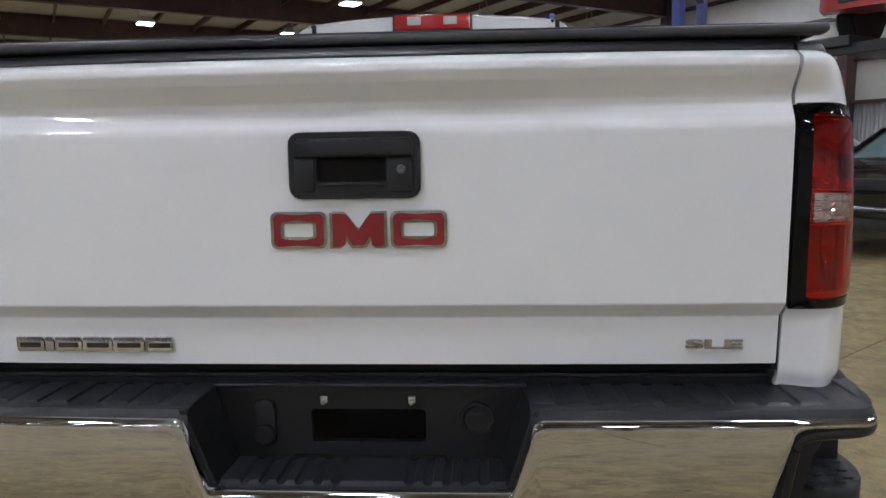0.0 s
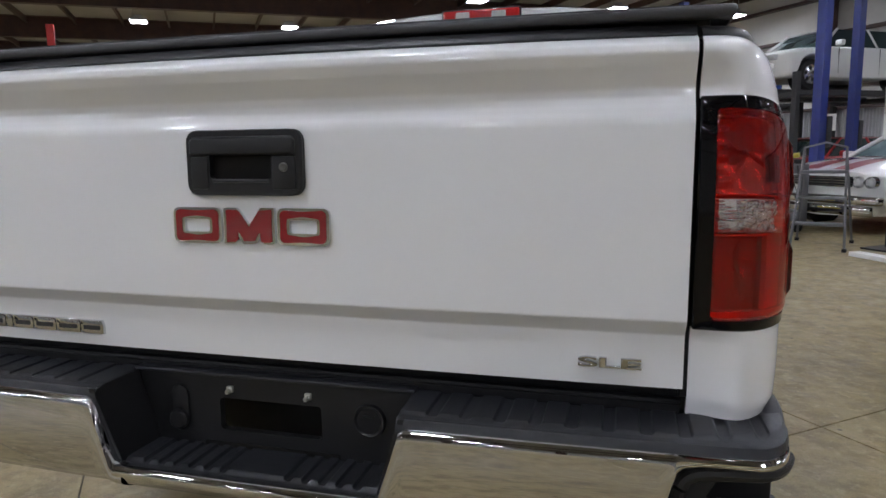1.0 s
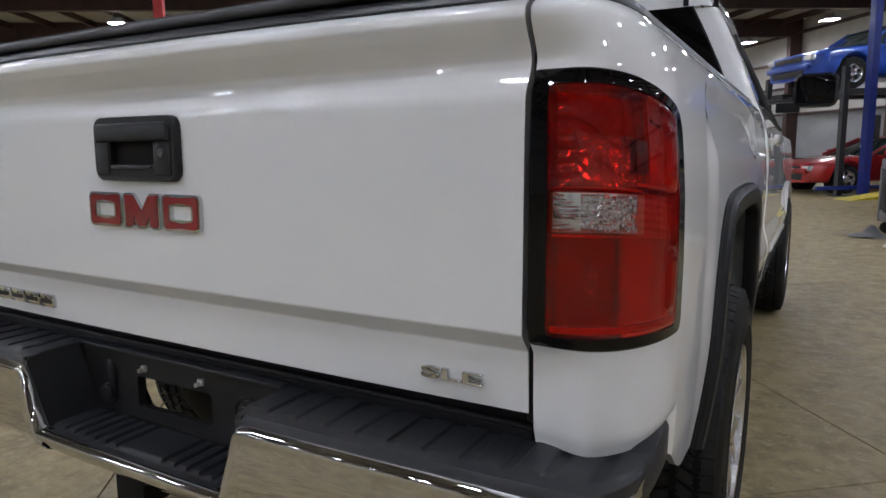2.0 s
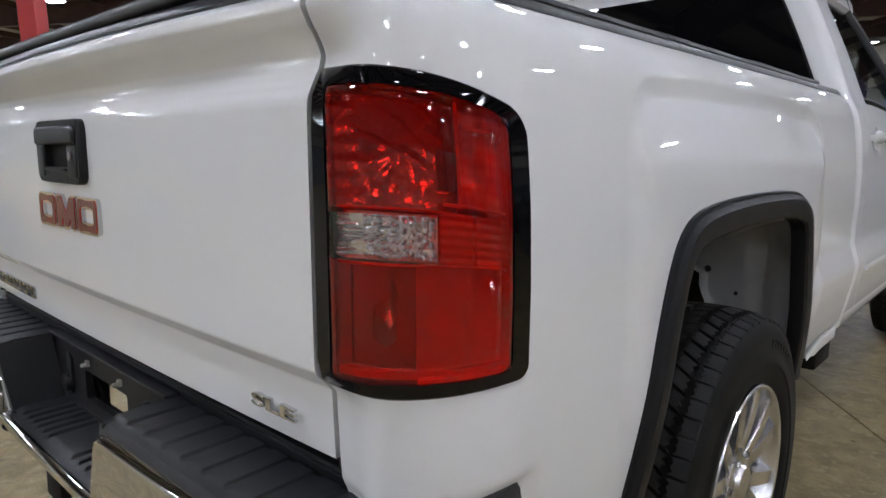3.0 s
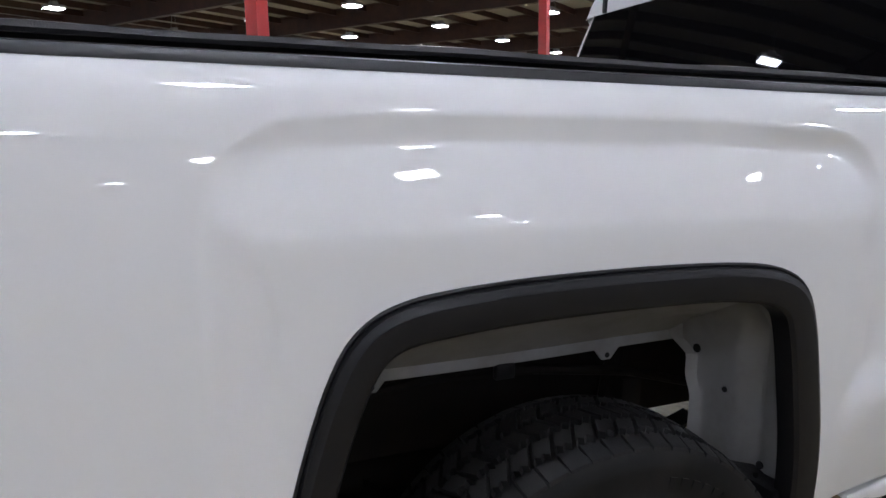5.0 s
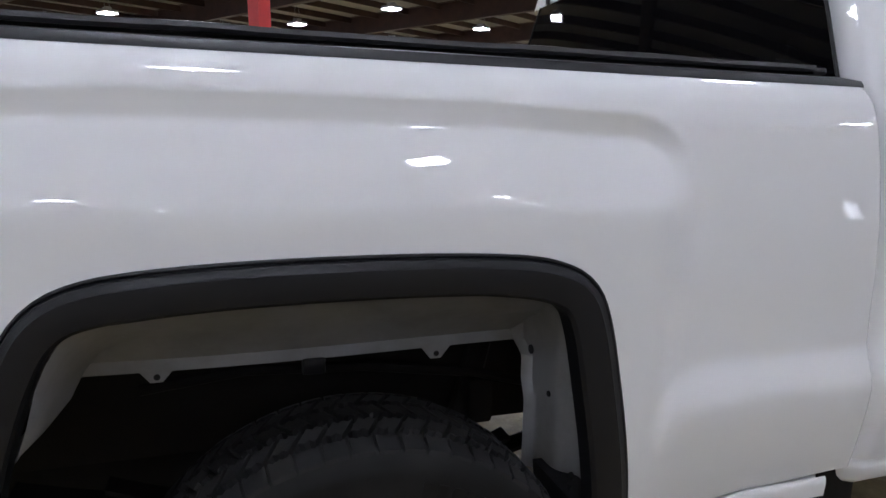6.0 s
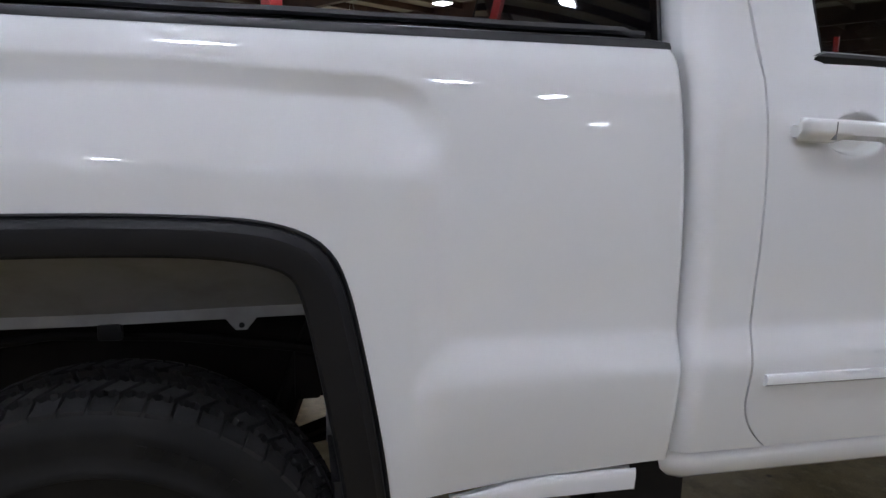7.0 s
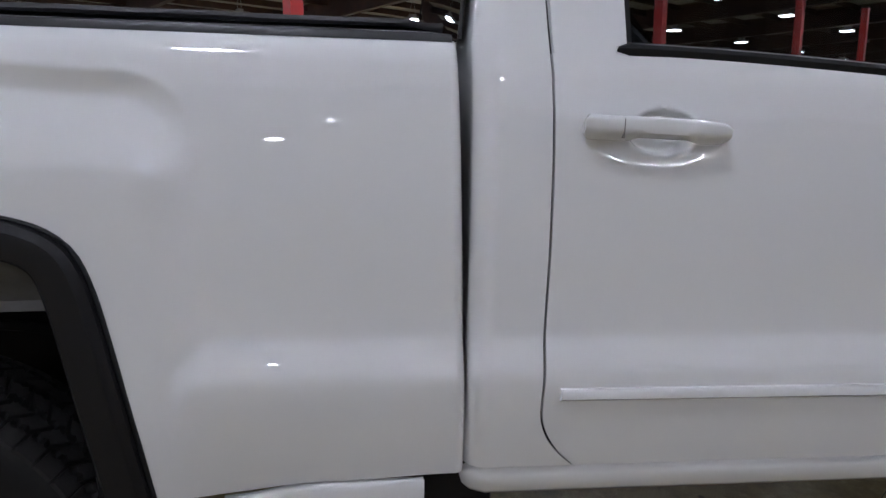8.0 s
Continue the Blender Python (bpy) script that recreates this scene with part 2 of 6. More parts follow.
# how far back the tailgate's face stands by height (smaller: further back)
gate_y = smooth_table([(0.70, 0.034), (0.728, 0.0315), (0.800, 0.0285), (0.8150, 0.0278), (0.8175, 0.0262), (0.8430, 0.0024), (0.8462, 0.0008), (0.87, 0.0006), (0.95, 0.0003), (1.03, -0.0003), (1.12, -0.0010), (1.180, -0.0008), (1.190, 0.0010), (1.200, 0.0060), (1.212, 0.0105), (1.224, 0.0125), (1.238, 0.0095), (1.250, 0.000), (1.272, -0.019), (1.292, -0.029), (1.306, -0.026), (1.318, -0.008), (1.326, 0.016), (1.33, 0.03)], 0.0022)

ARCH = [(0.532, 0.50), (0.545, 0.58), (0.578, 0.72), (0.604, 0.82), (0.634, 0.910), (0.666, 0.972), (0.724, 1.012), (0.84, 1.027), (1.00, 1.0335), (1.20, 1.034), (1.37, 1.027), (1.452, 1.010), (1.506, 0.976), (1.534, 0.915), (1.557, 0.81), (1.578, 0.70), (1.595, 0.60), (1.610, 0.485)]
arch_line = resample(soften(ARCH, 2), 90)


def inset(line, d):
    """The line moved to its right-hand side by d."""
    t = np.gradient(np.array(line), axis=0)
    t /= np.hypot(t[:, 0], t[:, 1])[:, None]
    return np.array(line) + np.stack([t[:, 1], -t[:, 0]], 1) * d


def inside(poly, y, z):
    hit, n = False, len(poly)
    for i in range(n):
        (a, b), (c, d) = poly[i], poly[i - 1]
        if (b > z) != (d > z) and y < (c - a) * (z - b) / (d - b) + a:
            hit = not hit
    return hit


def arch_panel(z):
    """The raised panel over the wheel: sloping out from under the shoulder, then upright."""
    t = min(0.02, max(-0.02, z - 1.10))
    return 1.006 - 0.27 * (max(0.0, z - 1.12) + (t + 0.02) ** 2 / 0.08) - 0.62 * max(0.0, z - 1.10) ** 2 - 0.35 * max(0.0, 0.75 - z) ** 2


def arch_share(y, z):
    """0 outside the raised panel, 1 inside it; a crisp chamfer above that dies out lower down."""
    top = 1.264 - 0.012 * step(1.25, 1.62, y) - 0.010 * step(0.85, 0.55, y)
    hy, hz, r = 0.605, 0.50, 0.125
    dy, dz = abs(y - 1.098) - hy + r, abs(z - (top - hz)) - hz + r
    d = math.hypot(max(dy, 0), max(dz, 0)) + min(max(dy, dz), 0) - r
    wide = 0.070 * step(1.15, 1.00, z)
    w = 0.041 + wide
    k = min(1.0, max(0.0, (0.20 * wide - d) / w))
    soft = k * k * (3 - 2 * k)
    m = step(1.17, 1.05, z)
    return (0.90 * k + 0.10 * soft) * (1 - m) + soft * m


def bed_x(y, z):
    a = 1.640 + 0.60 * max(-0.10, min(0.085, z - 0.735))
    k = min(1.0, max(0.0, (y - a) / (0.034 + 0.5 * max(0.0, 0.72 - z))))
    s = arch_share(y, z)
    return (side_plain(z) * (1 - k) + side_crease(z) * k) * (1 - s) + (arch_panel(z) - 0.008 * step(1.30, 1.55, y) * step(1.06, 1.18, z)) * s


def corner(a, z, out=0.0):
    """A point of the rear corner: a from 0 (at the tailgate) to 1 (at the side)."""
    g, X = gate_y(z) + gate_bow(0.82, z) + 0.002, side_plain(z)
    flat = 0.012 + max(0.0, g - 0.012) * step(1.290, 1.312, z)
    g += (flat - g) * step(0.0, 0.34, a)
    th = min(1, max(0, a)) * math.pi / 2
    e = 2 / 2.5
    cx, cy = math.sin(th) ** e, max(0, math.cos(th)) ** e
    x, y = 0.826 + (X - 0.826) * cx, 0.25 - (0.25 - g) * cy
    nx, ny = math.sin(th) * 0.9 + 0.02, -math.cos(th)
    n = math.hypot(nx, ny)
    return x + out * nx / n, y + out * ny / n


LAMP_LOW, LAMP_END = 0.830, 0.2215


def lamp_top(y):
    """The upper edge of the lamp: level at the tailgate, falling away round the corner."""
    return 1.2235 - 0.0435 * max(0.0, (y - 0.012) / 0.188) ** 1.6


def lamp_hole(a, z, grow=0.0):
    """Whether a place of the rear corner lies in the opening for the lamp, whose outer corners are round."""
    y = corner(a, 1.0)[1]
    top, low, end = lamp_top(y) + grow, LAMP_LOW - grow, LAMP_END + grow
    if not (low < z < top and y < end):
        return False
    for r, dz in ((0.030, z - (top - 0.030)), (0.020, low + 0.020 - z)):
        dy = y - (end - r)
        if dy > 0 and dz > 0 and math.hypot(dy, dz) > r:
            return False
    return True


# bed side: corner columns, then straight columns, then the rolled front edge
rows_z = sorted(set(np.round(np.concatenate([np.arange(0.485, 1.05, 0.011), np.arange(1.05, 1.326, 0.0058)]), 4)))


def bed_sheet():
    cols = [("c", a) for a in np.linspace(0, 1, 34)] + [("s", y) for y in np.concatenate([np.arange(0.262, 0.47, 0.0115), np.arange(0.472, 0.66, 0.0055), np.arange(0.662, 1.50, 0.0115), np.arange(1.504, 1.70, 0.0055), np.arange(1.705, 2.121, 0.0115)])] + [("e", k) for k in range(5)]
    hole = [tuple(p) for p in inset(arch_line, 0.03)]
    hole = [(hole[0][0], 0.2)] + hole + [(hole[-1][0], 0.2)]
    P = []
    for kind, v in cols:
        col = []
        y = corner(v, 1.0)[1] if kind == "c" else v if kind == "s" else 2.13
        low = 0.668 - 0.16 * step(0.10, 0.46, y) if y < 1 else 0.508 + 0.024 * step(1.66, 1.90, y) + 0.010 * step(1.9, 2.12, y)
        for z in rows_z:
            z = max(z, low)
            if kind == "c":
                x, y = corner(v, z, -0.010 * step(0.695, 0.668, z))
            elif kind == "s":
                x, y = bed_x(v, z), v + 0.022 * step(1.70, 2.12, v) * (1.15 - z) / 0.6
            else:
                a = v * math.pi / 8
                x, y = bed_x(2.121, z) - 0.020 * (1 - math.cos(a)) * 1.3, 2.121 + 0.022 * (1.15 - z) / 0.6 + 0.017 * math.sin(a)
            col.append((x, y, z))
        P.append(col)
    verts, faces = grid(P)
    nv = len(rows_z)
    keep = []
    for f in faces:
        i, j = f[0] // nv, f[0] % nv
        kind, v = cols[i]
        zc = (rows_z[j] + rows_z[j + 1]) / 2
        c = np.mean([verts[k] for k in f], axis=0)
        if kind == "c":
            if lamp_hole(v + 0.015, zc, -0.010):
                continue
        elif kind == "s":
            if inside(hole, c[1], zc):
                continue
        keep.append(f)
    return verts, keep


bed_me = mesh("bed_side", *bed_sheet(), sharp=60)
solid = bmesh.new()
solid.from_mesh(bed_me)
bmesh.ops.delete(solid, geom=[v for v in solid.verts if not v.link_faces], context="VERTS")
# a rolled lip gives the sheet its thickness
for f in list(solid.faces):
    if f.normal.dot(Vector((1, -0.3, 0))) < 0 and f.calc_center_median().y < 2.125:
        f.normal_flip()
rim = [e for e in solid.edges if len(e.link_faces) == 1]
made = bmesh.ops.extrude_edge_only(solid, edges=rim)
for v in [g for g in made["geom"] if isinstance(g, bmesh.types.BMVert)]:
    if v.co.y < 0.12 and v.co.x < 0.84:
        v.co.y += 0.014
    else:
        v.co.x -= 0.012
        if v.co.y < 0.2:
            v.co.y += 0.010
bmesh.ops.recalc_face_normals(solid, faces=solid.faces)
solid.to_mesh(bed_me)
solid.free()
finish(bed_me, True, 50)
part("bed_side", bed_me, PAINT, truck, "glossy white bedside panel with raised squared wheel arch")
side_l = part("bed_side", bed_me, PAINT, truck)
side_l.scale = (-1, 1, 1)

# lower trim strip ahead of the wheel, and the bed's dark front edge under it
for sx in (1, -1):
    P = []
    for y in np.linspace(1.72, 2.085, 26):
        w, dz = 0.034 * step(1.72, 1.85, y), 0.024 * step(1.90, 1.72, y)
        P.append([(sx * (0.985 + 0.002 * k), y, z - dz) for k, z in ((0, 0.532), (1.5, 0.526), (2, 0.514), (0.5, 0.522 - w), (-3, 0.520 - w), (-12, 0.524))])
    part("sill_strip", mesh("sill_strip", *grid(P)), PAINT, truck)

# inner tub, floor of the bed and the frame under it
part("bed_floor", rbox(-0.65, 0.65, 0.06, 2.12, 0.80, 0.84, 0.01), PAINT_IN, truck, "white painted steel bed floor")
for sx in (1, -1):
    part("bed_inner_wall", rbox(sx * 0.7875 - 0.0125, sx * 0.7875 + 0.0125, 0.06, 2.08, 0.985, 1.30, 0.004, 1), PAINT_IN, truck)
part("bed_front_wall", rbox(-0.90, 0.90, 2.083, 2.118, 0.60, 1.31, 0.004, 1), PAINT, truck)
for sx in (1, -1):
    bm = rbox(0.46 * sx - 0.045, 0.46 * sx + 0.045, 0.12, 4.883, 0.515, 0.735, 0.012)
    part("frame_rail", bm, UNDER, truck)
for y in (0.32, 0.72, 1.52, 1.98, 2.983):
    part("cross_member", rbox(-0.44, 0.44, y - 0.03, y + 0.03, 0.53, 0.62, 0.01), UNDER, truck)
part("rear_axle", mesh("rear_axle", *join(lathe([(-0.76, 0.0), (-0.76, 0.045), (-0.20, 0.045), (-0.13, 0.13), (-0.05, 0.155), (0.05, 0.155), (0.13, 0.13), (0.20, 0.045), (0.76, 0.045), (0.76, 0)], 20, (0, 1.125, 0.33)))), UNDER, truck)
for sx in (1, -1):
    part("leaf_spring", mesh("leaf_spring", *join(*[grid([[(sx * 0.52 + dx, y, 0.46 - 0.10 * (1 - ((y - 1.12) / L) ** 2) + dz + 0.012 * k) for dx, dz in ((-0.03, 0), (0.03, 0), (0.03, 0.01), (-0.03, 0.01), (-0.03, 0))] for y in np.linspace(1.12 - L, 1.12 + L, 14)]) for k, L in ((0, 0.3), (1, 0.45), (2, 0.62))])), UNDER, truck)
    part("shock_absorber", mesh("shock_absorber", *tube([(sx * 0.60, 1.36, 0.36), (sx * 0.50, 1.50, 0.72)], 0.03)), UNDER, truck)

# added black sheets hide the lit floor beyond the wheel well
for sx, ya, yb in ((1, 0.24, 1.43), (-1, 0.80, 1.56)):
    part("blackout_sheet", rbox(sx * 0.41 - 0.004, sx * 0.41 + 0.004, ya, yb, 0.24, 0.53, 0.002, 1), UNDER, truck, "black sheet added under the frame to hide the lit floor")
# unseen tank, added as a dark block against the bright view underneath
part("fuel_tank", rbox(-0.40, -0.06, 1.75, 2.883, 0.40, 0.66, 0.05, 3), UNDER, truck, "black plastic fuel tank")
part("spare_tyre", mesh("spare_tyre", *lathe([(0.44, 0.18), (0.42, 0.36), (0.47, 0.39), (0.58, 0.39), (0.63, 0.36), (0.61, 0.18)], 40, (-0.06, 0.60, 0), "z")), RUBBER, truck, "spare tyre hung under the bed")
# unseen silencer, likewise added to darken the view through the wheel well
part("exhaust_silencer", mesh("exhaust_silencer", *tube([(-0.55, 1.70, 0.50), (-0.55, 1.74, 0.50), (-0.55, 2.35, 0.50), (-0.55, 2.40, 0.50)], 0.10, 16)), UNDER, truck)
# near-black panels added to keep the shaded underbody dark, far side and bed underside
part("far_blackout_panel", rbox(-0.70, -0.66, 0.55, 1.75, 0.42, 0.82, 0.01), UNDER, truck)
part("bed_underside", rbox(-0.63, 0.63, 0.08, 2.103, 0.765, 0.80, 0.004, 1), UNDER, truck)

# wheel house: painted dome over the tyre with a turned-down lip and tabs, and the panel ahead of the wheel
inner_line = resample(soften([(0.635, 0.60), (0.665, 0.80), (0.705, 0.90), (0.77, 0.940), (0.96, 0.962), (1.20, 0.966), (1.36, 0.958), (1.44, 0.935), (1.482, 0.86), (1.508, 0.72)], 2), 60)
for sx in (1, -1):
    P = []
    for y in np.linspace(0.635, 1.528, 62):
        zt = float(np.interp(min(y, 1.43), inner_line[:, 0], inner_line[:, 1]))
        f = step(0.62, 0.74, y) * step(1.62, 1.50, y)
        zl = 0.767 + 0.004 * math.sin(y * 5)
        pts = [(0.985, zt + 0.03), (0.965, zt + 0.012), (0.90, zt - 0.008), (0.80, zt - 0.055), (0.715, zl + 0.075 * f), (0.675, zl + 0.030), (0.668, zl + 0.026), (0.668, zl + 0.002)]
        P.append([(sx * x, y, max(z, zl)) for x, z in pts])
    v, f = grid(P)
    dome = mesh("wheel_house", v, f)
    part("wheel_house", dome, PAINT_IN, truck, "white painted inner wheel house, shade and dust in its colour")
    for y in (0.793, 1.336):
        tab = prism([(y - 0.034, 0.772), (y - 0.012, 0.745), (y + 0.010, 0.745), (y + 0.032, 0.772)], "x", sx * 0.662, sx * 0.668, 0)
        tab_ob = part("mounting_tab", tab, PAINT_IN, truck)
        part("hole", prism([(y + 0.006 * math.cos(a), 0.756 + 0.006 * math.sin(a)) for a in np.linspace(0, 2 * math.pi, 10, endpoint=False)], "x", sx * 0.669, sx * 0.6705), DARK, tab_ob)
    part("clip", rbox(sx * 0.664 - 0.010, sx * 0.664 + 0.010, 1.058, 1.104, 0.734, 0.768, 0.005), PLASTIC, truck)
    # panel ahead of the wheel, with a rib and punched holes
    P = []
    for z in np.linspace(0.52, 0.965, 40):
        edge = 0.672 + 0.058 * step(0.790, 0.755, z) + 0.020 * step(0.72, 0.66, z)
        row = []
        for x in np.linspace(0, 1, 34):
            xx = edge + (1.000 - edge) * x
            y = 1.525 + 0.030 * math.exp(-((xx - 0.895 - 0.03 * (z - 0.7)) / 0.026) ** 2) - 0.020 * step(0.94, 0.995, xx) * step(0.62, 0.80, z) + 0.030 * step(0.78, 0.56, z) * step(0.86, 0.97, xx) - 0.02 * step(edge + 0.02, edge, xx) - 0.075 * step(0.85, 0.965, z)
            row.append((sx * xx, y, z))
        P.append(row)
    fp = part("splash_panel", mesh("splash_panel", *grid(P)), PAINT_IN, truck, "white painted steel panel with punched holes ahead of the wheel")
    for x, z, r in ((0.952, 0.898, 0.010), (0.746, 0.775, 0.010), (0.832, 0.711, 0.006), (0.937, 0.591, 0.008), (0.93, 0.566, 0.006)):
        part("hole", mesh("hole", *join(lathe([(-0.002, 0), (-0.002, r), (0.001, r), (0.001, 0)], 12, (sx * x, 1.519, z), "y"))), DARK, fp)
# added black block fills the dark gap between the bed and the cab sill
for sx in (1, -1):
    part("gap_block", rbox(sx * 0.89 - 0.06, sx * 0.89 + 0.06, 2.02, 2.22, 0.37, 0.545, 0.012), UNDER, truck)
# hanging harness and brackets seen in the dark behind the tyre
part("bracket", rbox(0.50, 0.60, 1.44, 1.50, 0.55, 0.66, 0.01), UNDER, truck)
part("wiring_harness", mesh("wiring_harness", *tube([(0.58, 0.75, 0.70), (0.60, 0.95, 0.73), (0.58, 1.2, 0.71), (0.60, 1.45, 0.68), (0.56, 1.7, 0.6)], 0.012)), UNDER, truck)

# flare moulding round the arch
flare_in = inset(arch_line, np.interp(arch_line[:, 0], [0.60, 0.80, 1.30, 1.45, 1.56], [0.056, 0.064, 0.064, 0.070, 0.079])[:, None])
for sx in (1, -1):
    P = []
    for k in range(len(arch_line)):
        (yo, zo), (yi, zi) = arch_line[k], flare_in[k]
        base = bed_x(yo, max(0.5, zo))
        prof = [(-0.03, -0.004), (-0.03, 0.004), (0.02, 0.006), (0.07, 0.004), (0.10, 0.013), (0.24, 0.018), (0.28, 0.0215), (0.60, 0.024), (0.90, 0.020), (0.98, 0.014), (1.00, 0.004), (1.00, -0.022)]
        P.append([(sx * (base + h), yo + (yi - yo) * w, zo + (zi - zo) * w) for w, h in prof])
    v, f = grid(P)
    part("flare_moulding", mesh("flare_moulding", v, f, sharp=28), FLARE, truck, "charcoal plastic moulding round the wheel arch")
    mud = prism([(1.505, 0.56), (1.52, 0.40), (1.55, 0.27), (1.575, 0.27), (1.585, 0.40), (1.59, 0.56)], "x", sx * 0.80, sx * 0.985, 0.004)
    part("mud_flap", mud, PLASTIC, truck, "black plastic mud flap")

# ------------------------------------------------ tailgate
gate = part("tailgate", mesh("tailgate", *grid([[(x, gate_y(z) + gate_bow(x, z), z) for z in np.concatenate([np.arange(0.717, 0.80, 0.012), np.arange(0.80, 0.88, 0.0017), np.arange(0.88, 1.17, 0.012), np.arange(1.172, 1.3285, 0.0035)])] for x in np.linspace(-0.8185, 0.8185, 70)]), sharp=80), PAINT, truck, "white tailgate with spoiler lip and chrome and red badges")
bm = bmesh.new()
bm.from_mesh(gate.data)
rim = [e for e in bm.edges if len(e.link_faces) == 1]
made = bmesh.ops.extrude_edge_only(bm, edges=rim)
for v in [g for g in made["geom"] if isinstance(g, bmesh.types.BMVert)]:
    v.co.y += 0.012
    v.co.x *= 0.9965
rim = [e for e in made["geom"] if isinstance(e, bmesh.types.BMEdge) and len(e.link_faces) == 1]
made = bmesh.ops.extrude_edge_only(bm, edges=rim)
for v in [g for g in made["geom"] if isinstance(g, bmesh.types.BMVert)]:
    v.co.y += 0.035
bmesh.ops.recalc_face_normals(bm, faces=bm.faces)
bm.to_mesh(gate.data)
bm.free()
finish(gate.data, True, 50)
# dark seam behind the shut lines
for sx in (1, -1):
    part("gate_seal", rbox(sx * 0.823 - 0.010, sx * 0.823 + 0.010, 0.050, 0.095, 0.70, 1.325, 0.002, 1), GASKET, truck)
# top cap of the tailgate: moulded black spoiler cap
P = []
for x in np.linspace(-0.817, 0.817, 40):
    P.append([(x, y + gate_bow(x, 1.3), z) for y, z in ((0.004, 1.318), (-0.004, 1.3235), (-0.002, 1.330), (0.010, 1.341), (0.030, 1.345), (0.075, 1.344), (0.080, 1.335), (0.080, 1.300))])
v, f = grid(P)
n = len(P[0])
f += [tuple(range(n)), tuple((len(P) - 1) * n + i for i in range(n))[::-1]]
part("spoiler_cap", mesh("spoiler_cap", v, f, sharp=40), SATIN, gate, "satin black cap along the tailgate's top")

# latch handle
def ring_plate(outline, hole, y0, y1, n=72):
    """A plate with a hole: outer and inner rim joined front and back."""
    o = resample(outline, n, True)
    h = resample(hole, n, True)
    k = int(np.argmin(np.hypot(*(h - o[0]).T)))
    h = np.roll(h, -k, axis=0)
    ins = o + (h.mean(0) - o) * 0.03
    P = [[(o[i][0], y0, o[i][1]), (o[i][0], y1 + 0.004, o[i][1]), (ins[i][0], y1, ins[i][1]), (h[i][0], y1, h[i][1]), (h[i][0], y0, h[i][1])] for i in range(n)]
    return mesh("plate", *grid(P, True), sharp=35)


hb = part("handle_bezel", ring_plate(rounded(-0.130, 0.122, 1.056, 1.183, 0.022), rounded(-0.076, 0.058, 1.088, 1.138, 0.004), 0.008, -0.016), PLASTIC, gate, "black plastic tailgate latch handle with key lock")
part("pull_lever", prism([(-0.110, 1.170), (-0.118, 1.160), (-0.117, 1.134), (0.108, 1.134), (0.111, 1.160), (0.102, 1.170)], "y", -0.012, -0.024, 0.006, 3), PLASTIC, hb)
# near-black back carries the shade of a deeper pocket
part("grip_pocket", rbox(-0.078, 0.060, -0.002, 0.004, 1.084, 1.142, 0.001, 1), UNDER, hb)
part("pocket_lip", rbox(-0.070, 0.052, -0.0205, -0.012, 1.081, 1.087, 0.002, 2), SATIN, hb)
part("lower_panel", prism(rounded(-0.118, -0.079, 1.068, 1.132, 0.005, 3), "y", -0.014, -0.0185, 0.003), PLASTIC, hb)
part("lower_panel", prism(rounded(0.061, 0.110, 1.068, 1.132, 0.005, 3), "y", -0.014, -0.0185, 0.003), PLASTIC, hb)
part("key_lock", mesh("key_lock", *lathe([(-0.022, 0.0), (-0.022, 0.003), (-0.0235, 0.006), (-0.022, 0.0085), (-0.017, 0.009), (-0.010, 0.009)], 20, (0.086, 0.0, 1.111), "y")), material("dull_key_cylinder", (0.13, 0.125, 0.12), rough=0.42, metal=0.6, vary=0.3, scale=90), hb, "small zinc key cylinder")

# emblem: three plain red shapes with raised chrome borders
emblem = part("emblem", prism(rounded(-0.168, 0.168, 0.966, 1.026, 0.004, 3), "y", 0.010, 0.0042), PAINT, gate, "red enamel emblem with chrome border")


def block(outline, hole, name):
    """A flat plate with an optional hole, as a ring of quads pushed forward."""
    a = resample(outline, 48, True)
    b = resample(hole, 48, True) if hole else None

    def build(off, y0, y1, bevel):
        o = np.array(a)
        c = o.mean(0)
        d = (c - o)
        o = o + d / np.hypot(d[:, 0], d[:, 1])[:, None] * off
        if b is not None:
            h = np.array(b)
            dh = (h - h.mean(0))
            h = h + dh / np.hypot(dh[:, 0], dh[:, 1])[:, None] * off
            # line both rings up by direction
            k = int(np.argmin(np.hypot(*(h - o[0]).T)))
            h = np.roll(h, -k, axis=0)
            v = [[(p[0], y, p[1]) for p in ring] for ring, y in ((o, y0), (o, y1), (h, y1), (h, y0))]
            P = [[v[r][i] for r in range(4)] for i in range(48)]
            return mesh("emblem_block", *grid(P, True), sharp=30)
        bb = prism([tuple(p) for p in o], "y", y0, y1, bevel)
        me = bpy.data.meshes.new("emblem_block")
        bmesh.ops.recalc_face_normals(bb, faces=bb.faces)
        bb.to_mesh(me)
        bb.free()
        finish(me)
        return me
    return build


for outline, hole in (
        (rounded(-0.1715, -0.062, 0.960, 1.032, 0.012), rounded(-0.146, -0.088, 0.983, 1.009, 0.004)),
        ([(-0.056, 0.960), (-0.030, 0.960), (-0.030, 0.984), (-0.014, 0.960), (0.014, 0.960), (0.030, 0.984), (0.030, 0.960), (0.056, 0.960), (0.056, 1.032), (0.026, 1.032), (0.0, 0.997), (-0.026, 1.032), (-0.056, 1.032)], None),
        (rounded(0.062, 0.1715, 0.960, 1.032, 0.012), rounded(0.088, 0.146, 0.983, 1.009, 0.004))):
    build = block(outline, hole, "emblem_block")
    ring = part("emblem_border", build(0.0, 0.004, -0.0075, 0.0), CHROME, gate, "chrome emblem border")
    part("emblem_inlay", build(0.0062, -0.002, -0.0088, 0.0), RED_EMBLEM, ring, "deep red enamel inlay")

